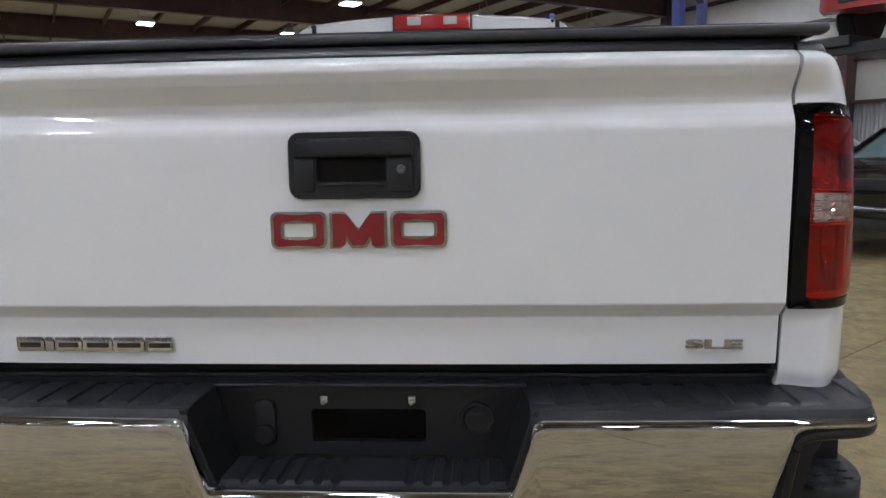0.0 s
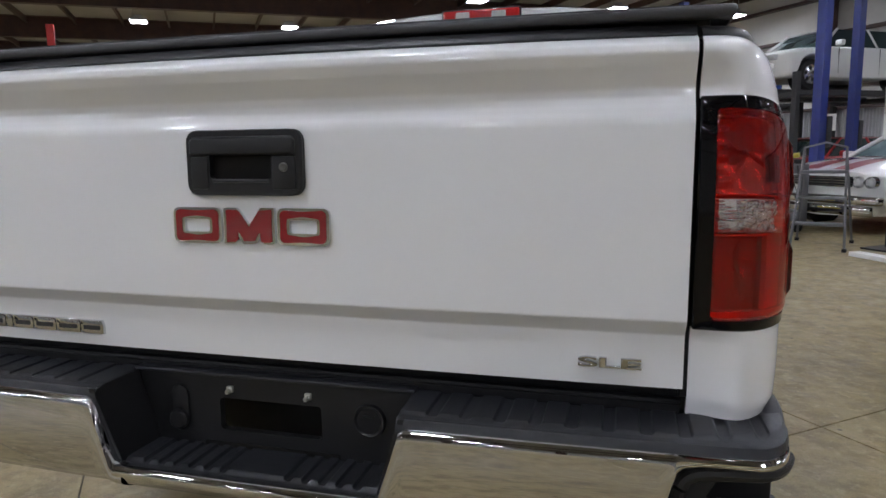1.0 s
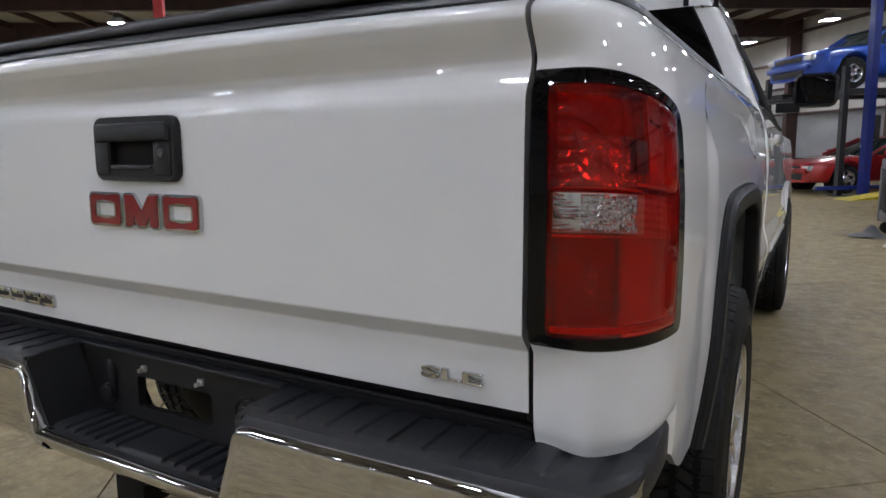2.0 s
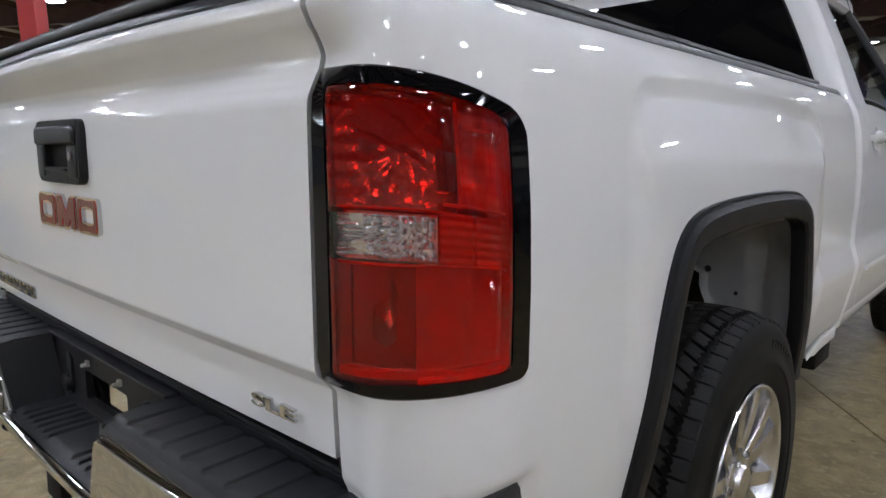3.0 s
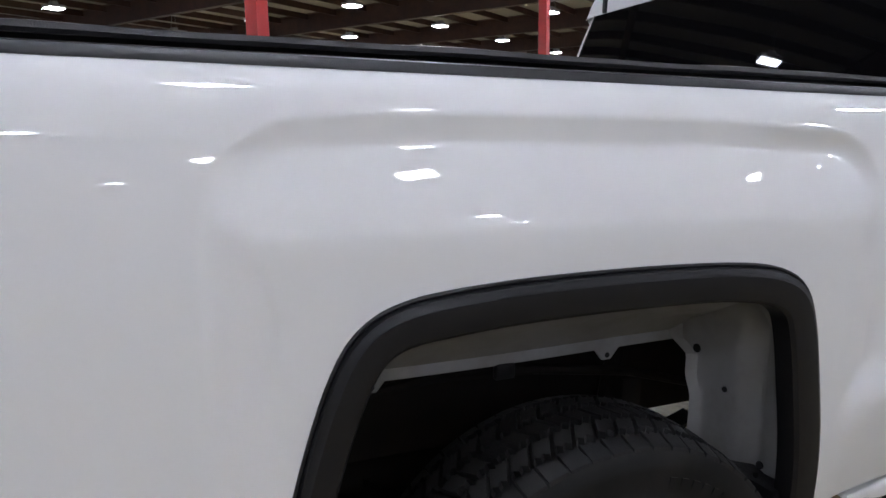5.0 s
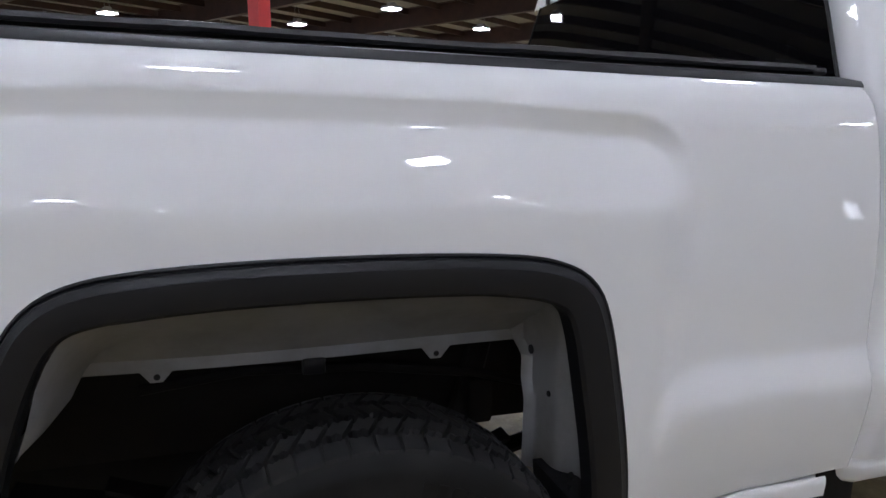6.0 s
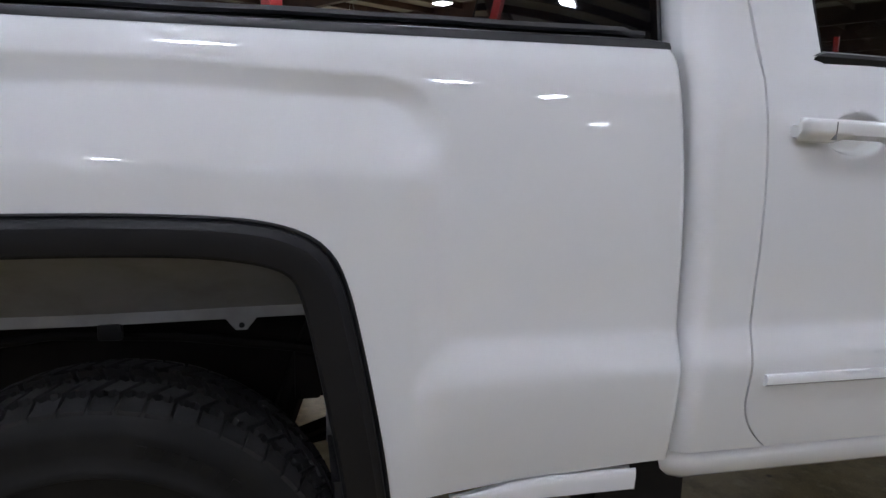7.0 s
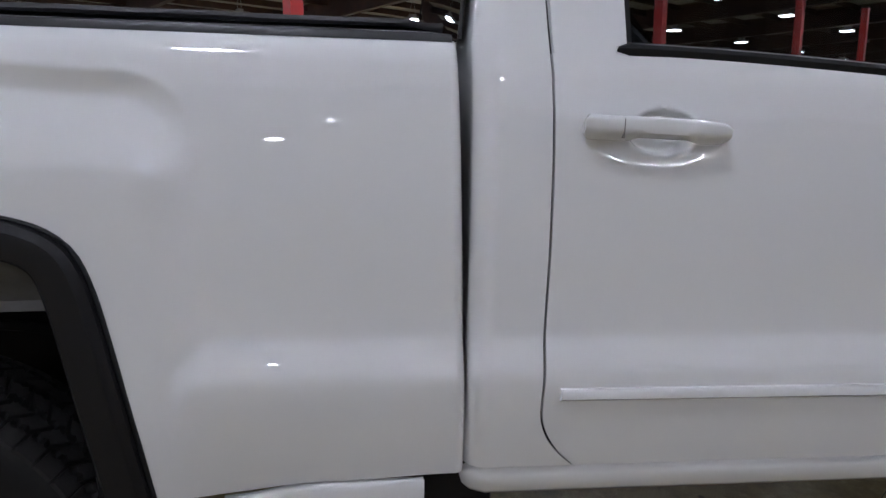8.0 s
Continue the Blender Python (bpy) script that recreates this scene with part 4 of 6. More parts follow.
part("hitch_tube", mesh("hitch_tube", *tube([(-0.60, 0.16, 0.40), (0.60, 0.16, 0.40)], 0.032, 14)), UNDER, bumper)
part("wire_loop", mesh("wire_loop", *tube([(-0.16, 0.07, 0.66), (-0.165, 0.075, 0.60), (-0.14, 0.085, 0.53), (-0.10, 0.09, 0.50)], 0.006)), GASKET, bumper)

# ------------------------------------------------ rails and tonneau cover
for sx in (1, -1):
    P = []
    line = [corner(a, 1.321, 0.004) for a in np.linspace(0.0, 1.0, 18)] + [(0.9285, y) for y in np.linspace(0.30, 2.123, 46)]
    for x, y in line:
        end = step(2.123, 2.115, y)
        inner = Vector((0.770, max(y, 0.17)))
        way = inner - Vector((x, y))
        reach = way.length
        way.normalize()
        P.append([(sx * (x + way.x * min(d, reach)), y + way.y * min(d, reach), 1.318 + (z - 1.318) * (0.8 + 0.2 * end)) for d, z in ((0.023, 1.318), (0.0, 1.3195), (0.0, 1.324), (0.0065, 1.335), (0.0165, 1.338), (0.128, 1.337), (0.153, 1.331), (0.153, 1.27))])
    v, f = grid(P)
    n = len(P[0])
    f += [tuple(range(n)), tuple((len(P) - 1) * n + i for i in range(n))[::-1]]
    part("rail_cap", mesh("rail_cap", v, f, sharp=40), SATIN, truck, "satin black plastic bed rail cap")
# unlit-black core also backs the shadow gap under the cover's edge
cover = part("tonneau_cover", rbox(-0.84, 0.84, 0.055, 2.108, 1.330, 1.354, 0.004), DARK, truck, "black vinyl roll-up cover over the bed")
P = []
for y in np.linspace(0.020, 2.115, 70):
    sag = 0.0015 * math.sin(y * 9) + 0.001 * math.sin(y * 23)
    r = 1.0 if 0.06 < y < 2.063 else 0.965
    xs = [(-0.872, 1.3500), (-0.878, 1.355), (-0.876, 1.363), (-0.850, 1.3665)] + [(x, 1.3665 + 0.003 * (1 - (x / 0.84) ** 2)) for x in np.linspace(-0.8, 0.8, 24)] + [(0.850, 1.3665), (0.876, 1.363), (0.878, 1.355), (0.872, 1.3500)]
    P.append([(x * r + 0.0012 * math.sin(y * 14), y, z + sag * (1 if abs(x) < 0.87 else 0.5)) for x, z in xs])
v, f = grid(P)
n = len(P[0])
f += [tuple(range(n)), tuple((len(P) - 1) * n + i for i in range(n))[::-1]]
part("vinyl_skin", mesh("vinyl_skin", v, f, sharp=50), VINYL, cover, "stretched black vinyl")
part("rear_bar", rbox(-0.876, 0.876, 0.012, 0.050, 1.347, 1.366, 0.008, 3), VINYL, cover)
for x in (-0.30, 0.02, 0.36):
    part("seam", rbox(x - 0.002, x + 0.002, 0.06, 2.083, 1.3682, 1.3710, 0.0008, 1), DARK, cover)

# ------------------------------------------------ cab
cab_x = smooth_table([(0.44, 0.955), (0.52, 0.978), (0.59, 0.995), (0.68, 1.012), (0.732, 1.018), (0.750, 1.016), (0.812, 0.998), (0.88, 0.998), (0.95, 1.001), (1.05, 1.000), (1.12, 0.996), (1.20, 0.986), (1.27, 0.968), (1.305, 0.950), (1.33, 0.938), (1.50, 0.872), (1.65, 0.806), (1.74, 0.760)], 0.012)
roof_z = lambda x: 1.893 - 0.045 * (abs(x) / 0.70) ** 2.4 - 0.07 * max(0, (abs(x) - 0.64) / 0.10) ** 2
cab_rows = np.concatenate([np.arange(0.552, 1.30, 0.012), np.linspace(1.305, 1.735, 30)])


def seam_y(z):
    return 2.292 + 0.004 * math.sin((z - 0.6) * 4) + 0.075 * max(0, (0.685 - z) / 0.133) ** 2.2 - 0.018 * max(0, z - 1.30)


def cab_quarter():
    """The cab's corner behind the door: rolled round from the rear wall to the door's edge."""
    P = []
    cols = [("w", 0.26), ("w", 0.14)] + [("r", a) for a in np.linspace(0, 1, 14)] + [("s", a) for a in np.linspace(0.05, 1, 14)] + [("f", 0.004), ("f", 0.014)]
    for kind, a in cols:
        col = []
        for z in cab_rows:
            X, e = cab_x(z), seam_y(z) - 0.0024
            lean = 0.30 * max(0, z - 1.32) * 0.45
            y0 = 2.203 + lean
            if kind == "w":
                col.append((X - a, y0 - 0.045, z))
            elif kind == "r":
                t = a * math.pi / 2
                edge_x = X - 0.040 * (1 - math.sin(t))
                col.append((edge_x, y0 - 0.044 * math.cos(t), z))
            elif kind == "s":
                col.append((X, y0 + (e - y0) * a, z))
            else:
                col.append((X - a, e + 0.0005, z))
        P.append(col)
    return grid(P)


def door_sheet():
    """Door skin: from the shut line forward, up to the belt."""
    P = []
    zs = sorted([z for z in cab_rows if z < 1.115 or 1.22 < z < 1.315] + list(np.arange(1.118, 1.218, 0.0045)))
    for a in [-2, -1] + list(np.linspace(0, 0.28, 110)) + list(np.linspace(0.30, 1, 30)) + [2, 3]:
        col = []
        for z in zs:
            X, e, fr = cab_x(z), seam_y(z) + 0.0024, 3.603 - 0.03 * (z - 0.9)
            dip = 0.0
            t = min(1, max(0, a))
            y = e + (fr - e) * t
            if a in (-2, 3):
                X -= 0.014
            elif a in (-1, 2):
                X -= 0.003
            # finger scoop behind the handle
            d = math.hypot((y - 2.490) / 0.066, (z - 1.170) / (0.038 if z < 1.170 else 0.047))
            low = math.hypot((y - 2.478) / 0.130, (z - 1.166) / (0.064 if z < 1.166 else 0.030))
            dip = 0.026 * step(1.0, 0.70, d) + 0.007 * step(1.0, 0.0, low)
            col.append((X - dip, y, z))
        P.append(col)
    return grid(P)


def belt(y):
    return 1.318 - 0.052 * step(2.383, 3.583, y)


for sx in (1, -1):
    mirror = (lambda vf: ([(sx * x, y, z) for x, y, z in vf[0]], vf[1]))
    part("cab_corner", mesh("cab_corner", *mirror(cab_quarter()), sharp=60), PAINT, truck, "white cab corner behind the door")
    door = part("door", mesh("door", *mirror(door_sheet()), sharp=60), PAINT, truck, "white cab door with body-coloured handle")
    part("shut_line", rbox(min(sx * 0.90, sx * 0.935), max(sx * 0.90, sx * 0.935), 2.253, 2.403, 0.57, 1.28, 0.003, 1), GASKET, truck)
    # handle
    hy0, hy1, hz = 2.340, 2.598, 1.176
    P = []
    for k in range(31):
        a = k / 30
        y = hy0 + (hy1 - hy0) * a
        h = 0.0215 - 0.0035 * step(0.70, 1.0, a)
        end = min(1, (a + 0.001) / 0.035, (1.001 - a) / 0.06) ** 0.5
        x = 1.020 + 0.012 * max(0, math.sin(math.pi * a)) ** 0.6
        zc = hz + 0.006 - 0.008 * a
        arch = 0.0075 * step(0.27, 0.38, a) * step(0.80, 0.70, a)
        # an upright upper face and a lower face that slopes back under it
        sec = [(-0.020, 0.90), (-0.010, 1.0), (-0.003, 0.97), (0.001, 0.86), (0.0022, 0.60), (0.0022, 0.0), (0.001, -0.28), (-0.004, -0.50), (-0.013, -0.92), (-0.018, -1.0), (-0.024, -0.96)]
        P.append([(sx * (x + dx * (0.35 + 0.65 * end)), y, zc + (h * k if k > -0.3 else h * k + arch * (-k - 0.3) / 0.7) * (0.45 + 0.55 * end)) for dx, k in sec])
    v, f = grid(P)
    n = len(P[0])
    f += [tuple(range(n)), tuple((len(P) - 1) * n + i for i in range(n))[::-1]] + [((k + 1) * n, k * n, k * n + n - 1, (k + 1) * n + n - 1) for k in range(len(P) - 1)]
    handle = part("door_handle", mesh("door_handle", v, f, sharp=50), PAINT, door, "white pull handle")
    part("handle_post", rbox(min(sx * 0.975, sx * 1.012), max(sx * 0.975, sx * 1.012), hy0 + 0.004, hy0 + 0.062, hz - 0.010, hz + 0.014, 0.006), PAINT, handle)
    part("handle_post", rbox(min(sx * 0.975, sx * 1.008), max(sx * 0.975, sx * 1.008), hy1 - 0.038, hy1 - 0.006, hz - 0.014, hz + 0.004, 0.006), PAINT, handle)
    part("handle_joint", rbox(min(sx * 1.005, sx * 1.0262), max(sx * 1.005, sx * 1.0335), hy0 + 0.062, hy0 + 0.0632, hz - 0.012, hz + 0.020, 0.0005, 1), GREY_SEAM, handle)
    # side moulding
    P = []
    for y in np.linspace(2.324, 3.543, 60):
        zt, zb = 0.720 - 0.004 * (y - 2.323), 0.696 - 0.004 * (y - 2.323)
        x = cab_x(0.71)
        P.append([(sx * (x - 0.006), y, zt), (sx * (x + 0.007), y, zt - 0.001), (sx * (x + 0.011), y, zt - 0.007), (sx * (x + 0.010), y, zb + 0.005), (sx * (x + 0.004), y, zb), (sx * (x - 0.006), y, zb)])
    v, f = grid(P)
    f += [(0, 1, 2, 3, 4, 5), tuple(len(v) - 6 + i for i in (5, 4, 3, 2, 1, 0))]
    part("body_moulding", mesh("body_moulding", v, f, sharp=40), PAINT, door, "white protective side moulding")
    # belt weatherstrip
    P = []
    for y in np.linspace(2.411, 3.543, 50):
        z = belt(y)
        x = cab_x(z) + 0.002
        e = step(2.405, 2.428, y)
        P.append([(sx * (x - 0.02), y, z - 0.030), (sx * (x + 0.003), y, z - 0.012 * e), (sx * (x + 0.008), y, z), (sx * (x + 0.005), y, z + 0.007 * e), (sx * (x - 0.004), y, z + 0.011 * e), (sx * (x - 0.03), y, z + 0.010)])
    part("belt_strip", mesh("belt_strip", *grid(P)), GASKET, door, "black rubber window belt strip")
    # window frame and glass
    P = []
    for z in np.linspace(1.300, 1.735, 30):
        X = cab_x(z)
        y0, y1 = seam_y(z) + 0.004, 2.435 + 0.012 * (z - 1.31) + 0.10 * max(0, (z - 1.66) / 0.075) ** 2
        P.append([(sx * (X - 0.012), y0, z), (sx * (X - 0.001), y0 + 0.002, z), (sx * X, y0 + 0.05, z), (sx * (X - 0.001), y1 - 0.004, z), (sx * (X - 0.010), y1, z), (sx * (X - 0.05), y1 + 0.002, z)])
    part("window_frame", mesh("window_frame", *grid(P), sharp=50), PAINT, door)
    P = []
    for y in np.linspace(2.383, 3.503, 12):
        top = 1.735 if y < 3.033 else 1.735 - (y - 3.033) * 0.86
        P.append([(sx * (cab_x(z) - 0.016), y, z) for z in np.linspace(1.27, top, 10)])
    v, f = grid(P)
    gl = part("side_glass", mesh("side_glass", v, f), CABGLASS, door, "clear side window glass")
    gl.visible_shadow = False
    part("run_channel", mesh("run_channel", *grid([[(sx * (cab_x(z) - 0.020 + k * 0.012), 2.431 + 0.012 * (z - 1.31) + 0.012 * k, z) for k in (0, 0.5, 1)] for z in np.linspace(1.30, 1.70, 20)])), GASKET, door)
    # sill under the cab
    P = []
    for y in np.linspace(2.151, 3.683, 60):
        r = step(2.149, 2.193, y)
        P.append([(sx * (0.90 + (x - 0.90) * (0.6 + 0.4 * r)), y, 0.517 + (z - 0.517) * (0.55 + 0.45 * r)) for x, z in ((0.93, 0.553), (0.972, 0.550), (0.980, 0.543), (0.978, 0.525), (0.972, 0.497), (0.959, 0.485), (0.90, 0.483))])
    v, f = grid(P)
    n = len(P[0])
    f += [tuple(range(n))]
    part("rocker_panel", mesh("rocker_panel", v, f, sharp=60), PAINT, truck, "white rocker panel under the cab")
    # upper rail of the door and roof side
    P = []
    for y in np.linspace(2.223, 2.960, 30):
        drop = 0.0 if y < 2.983 else 0.28 * (y - 2.983) ** 1.2
        P.append([(sx * x, y, z - drop) for x, z in ((0.750, 1.715), (0.768, 1.735), (0.762, 1.765), (0.745, 1.80), (0.72, 1.822), (0.68, 1.840))])
    part("roof_rail", mesh("roof_rail", *grid(P)), PAINT, truck)
    # front pillar, wing and mirror
    mir = part("door_mirror", prism(rounded(min(sx * 1.02, sx * 1.25), max(sx * 1.02, sx * 1.25), 1.400, 1.590, 0.04, 5), "y", 3.603, 3.723, 0.03, 3), PLASTIC, truck, "black door mirror with dark glass")
    part("mirror_glass", prism(rounded(min(sx * 1.035, sx * 1.235), max(sx * 1.035, sx * 1.235), 1.415, 1.575, 0.032, 5), "y", 3.599, 3.603, 0.001), PRIVACY, mir)
    part("mirror_arm", rbox(min(sx * 0.93, sx * 1.06), max(sx * 0.93, sx * 1.06), 3.623, 3.683, 1.37, 1.43, 0.01), PLASTIC, mir)
    # front wing with its own wheel arch
    P = []
    for y in np.linspace(3.618, 5.233, 60):
        col = []
        for z in np.linspace(0.50, 1.24, 40):
            r = math.hypot(y - 4.403, z - 0.424)
            x = cab_x(z) - 0.20 * max(0, (y - 4.933) / 0.3) ** 2
            if r < 0.52:
                k = 0.52 / max(r, 1e-3)
                yy, zz = 4.403 + (y - 4.403) * k, 0.424 + (z - 0.424) * k
                col.append((sx * x, yy, max(0.5, zz)))
            else:
                col.append((sx * x, y, z))
        P.append(col)
    part("front_wing", mesh("front_wing", *grid(P), sharp=60), PAINT, truck, "white front wing")

# cab rear wall, rear window, roof, high brake lamp
P = []
for x in np.linspace(-0.80, 0.80, 40):
    P.append([(x, 2.151 + 0.25 * max(0, z - 1.34) * 0.45 + 0.02 * (x / 0.8) ** 2, z) for z in np.concatenate([np.linspace(0.55, 1.335, 8)])])
part("cab_back", mesh("cab_back", *grid(P)), PAINT, truck, "white rear wall of the cab")
P = []
for z in np.linspace(1.335, 1.742, 14):
    w = cab_x(z) - 0.086 - 0.02 * (z - 1.335)
    P.append([(w * k, 2.136 + 0.1125 * (z - 1.34) + 0.010 * abs(k) ** 3, z) for k in np.linspace(-1, 1, 30)])
part("rear_window", mesh("rear_window", *grid(P)), PRIVACY, truck, "dark tinted rear window glass")
for sx in (1, -1):
    part("window_seal", mesh("window_seal", *tube([(sx * (cab_x(z) - 0.086 - 0.02 * (z - 1.335)), 2.146 + 0.1125 * (z - 1.34), z) for z in np.linspace(1.335, 1.742, 12)], 0.004)), GASKET, truck)
P = []
for y in np.linspace(2.201, 3.183, 24):
    f = 1 - 0.05 * max(0, (y - 2.783)) ** 2
    lip = 0.020 * step(2.228, 2.201, y)
    P.append([(x, y, roof_z(x) * f - lip) for x in np.linspace(-0.745, 0.745, 50)])
roof = part("roof", mesh("roof", *grid(P), sharp=60), PAINT, truck, "white cab roof")
P = []
for x in np.linspace(-0.745, 0.745, 50):
    z1 = roof_z(x) - 0.020
    z0 = min(1.742, z1 - 0.01)
    P.append([(x, 2.201 - 0.005 * (1 - k), z0 + (z1 - z0) * k) for k in np.linspace(0, 1, 6)])
part("roof_header", mesh("roof_header", *grid(P)), PAINT, roof)
for sx in (1, -1):
    part("roof_ditch", mesh("roof_ditch", *tube([(sx * 0.615, y, roof_z(0.615) * (1 - 0.05 * max(0, (y - 2.783)) ** 2) - (0.020 * step(2.228, 2.201, y)) + 0.001) for y in np.linspace(2.198, 3.133, 14)], 0.008)), GASKET, roof)
for x in (-0.605, 0.639):
    part("ditch_end", rbox(x - 0.011, x + 0.011, 2.186, 2.203, 1.745, roof_z(x) - 0.012, 0.004), GASKET, roof)
brake = part("high_brake_lamp", rbox(-0.190, 0.200, 2.173, 2.201, 1.808, 1.884, 0.010, 3), material("red_brake_lamp", (0.42, 0.012, 0.012), rough=0.15, coat=1.0, vary=0.2, scale=25), roof, "red high brake lamp with two clear cargo lenses")
for sx in (1, -1):
    part("cargo_lens", rbox(0.005 + sx * 0.092 - 0.036, 0.005 + sx * 0.092 + 0.036, 2.169, 2.178, 1.832, 1.874, 0.006), material("clear_cargo_lens", (0.55, 0.52, 0.50), rough=0.12, coat=1.0, vary=0.25, scale=70), brake)
part("lamp_gasket", rbox(-0.198, 0.208, 2.181, 2.203, 1.798, 1.891, 0.010, 3), GASKET, brake)
# bonnet, windscreen and inside of the cab
P = []
for y in np.linspace(3.503, 5.303, 30):
    P.append([(x, y, 1.335 - 0.10 * ((y - 3.483) / 1.8) ** 2 - 0.05 * abs(x / 0.92) ** 3 - 0.35 * max(0, (y - 5.083) / 0.25) ** 2) for x in np.linspace(-0.925, 0.925, 24)])
part("bonnet", mesh("bonnet", *grid(P)), PAINT, truck, "white bonnet")
P = []
for z in np.linspace(1.30, 1.775, 10):
    y = 3.603 - (z - 1.30) * 1.42
    P.append([(x * (cab_x(z) - 0.04), y - 0.12 * x * x, z) for x in np.linspace(-1, 1, 16)])
ws = part("windscreen", mesh("windscreen", *grid(P)), SCREENGLASS, truck, "clear windscreen glass")
ws.visible_shadow = False
for sx in (1, -1):
    part("front_pillar", mesh("front_pillar", *tube([(sx * (cab_x(z) - 0.035), 3.523 - (z - 1.30) * 1.42, z) for z in np.linspace(1.28, 1.785, 8)], 0.035)), CLOTH, truck)
part("grille", rbox(-0.88, 0.88, 5.283, 5.353, 0.62, 1.12, 0.03, 3), CHROME, truck, "chrome front grille")
part("cab_floor", rbox(-0.90, 0.90, 2.173, 3.783, 0.50, 0.56, 0.01), DARK, truck)
part("dashboard", rbox(-0.86, 0.86, 3.333, 3.733, 0.95, 1.27, 0.05, 3), CLOTH, truck)
seat = part("bench_seat", rbox(-0.80, 0.80, 2.433, 2.933, 0.72, 0.92, 0.05, 3), CLOTH, truck, "grey cloth bench seat")
part("seat_back", rbox(-0.80, 0.80, 2.303, 2.443, 0.85, 1.28, 0.05, 3), CLOTH, seat)
for x in (-0.5, 0.5):
    part("head_restraint", rbox(x - 0.13, x + 0.13, 2.323, 2.413, 1.30, 1.46, 0.04, 3), CLOTH, seat)


# ------------------------------------------------ wheels
def tread_blocks(R, x0, x1):
    """All-terrain tread: notched shoulder ribs and three rows of interlocking zigzag blocks."""
    verts, faces = [], []
    pitch = 62
    unit = 2 * math.pi / pitch
    rng = random.Random(4)
    zig = (0.0, 1.0, 0.25, 1.0, 0.0)
    lanes = ((0.0, 0.155, 0.0), (0.185, 0.375, 0.5), (0.405, 0.595, 0.15), (0.625, 0.815, 0.62), (0.845, 1.0, 0.3))

    def surface(x, h):
        c = (x - (x0 + x1) / 2) / ((x1 - x0) / 2)
        return R - 0.017 * abs(c) ** 3.2 + h
    for r, (s0, s1, shift) in enumerate(lanes):
        outer = r in (0, 4)
        for k in range(pitch):
            a0 = unit * (k + shift)
            da = unit * (0.88 if outer else 0.80) * rng.uniform(0.97, 1.02)
            skew = 0.0 if outer else unit * (0.30 if r % 2 else -0.24)
            lift = rng.uniform(-0.0015, 0.0003)
            xa, xb = x0 + (x1 - x0) * s0, x0 + (x1 - x0) * s1
            left = [(xa + (0.0 if r == 0 else 0.0085 * zig[i]), a0 + skew + da * i / 4) for i in range(5)]
            right = [(xb - (0.0 if r == 4 else 0.0085 * zig[4 - i]), a0 - skew + da * i / 4) for i in range(5)]
            ring = left + right[::-1]
            n, b = len(ring), len(verts)
            for h in (-0.014, -0.001, 0.0):
                cx, ca = (xa + xb) / 2, a0 + da / 2
                g = 0.96 if h == 0.0 else 1.0
                for x, a in ring:
                    x, a = cx + (x - cx) * g, ca + (a - ca) * g
                    rr = surface(x, h + lift)
                    verts.append((x, rr * math.sin(a), rr * math.cos(a)))
            for i in range(4):
                faces.append((b + 2 * n + i, b + 2 * n + i + 1, b + 3 * n - 2 - i, b + 3 * n - 1 - i))
            for q in (0, n):
                for i in range(n):
                    faces.append((b + q + i, b + q + (i + 1) % n, b + q + n + (i + 1) % n, b + q + n + i))
    return verts, faces


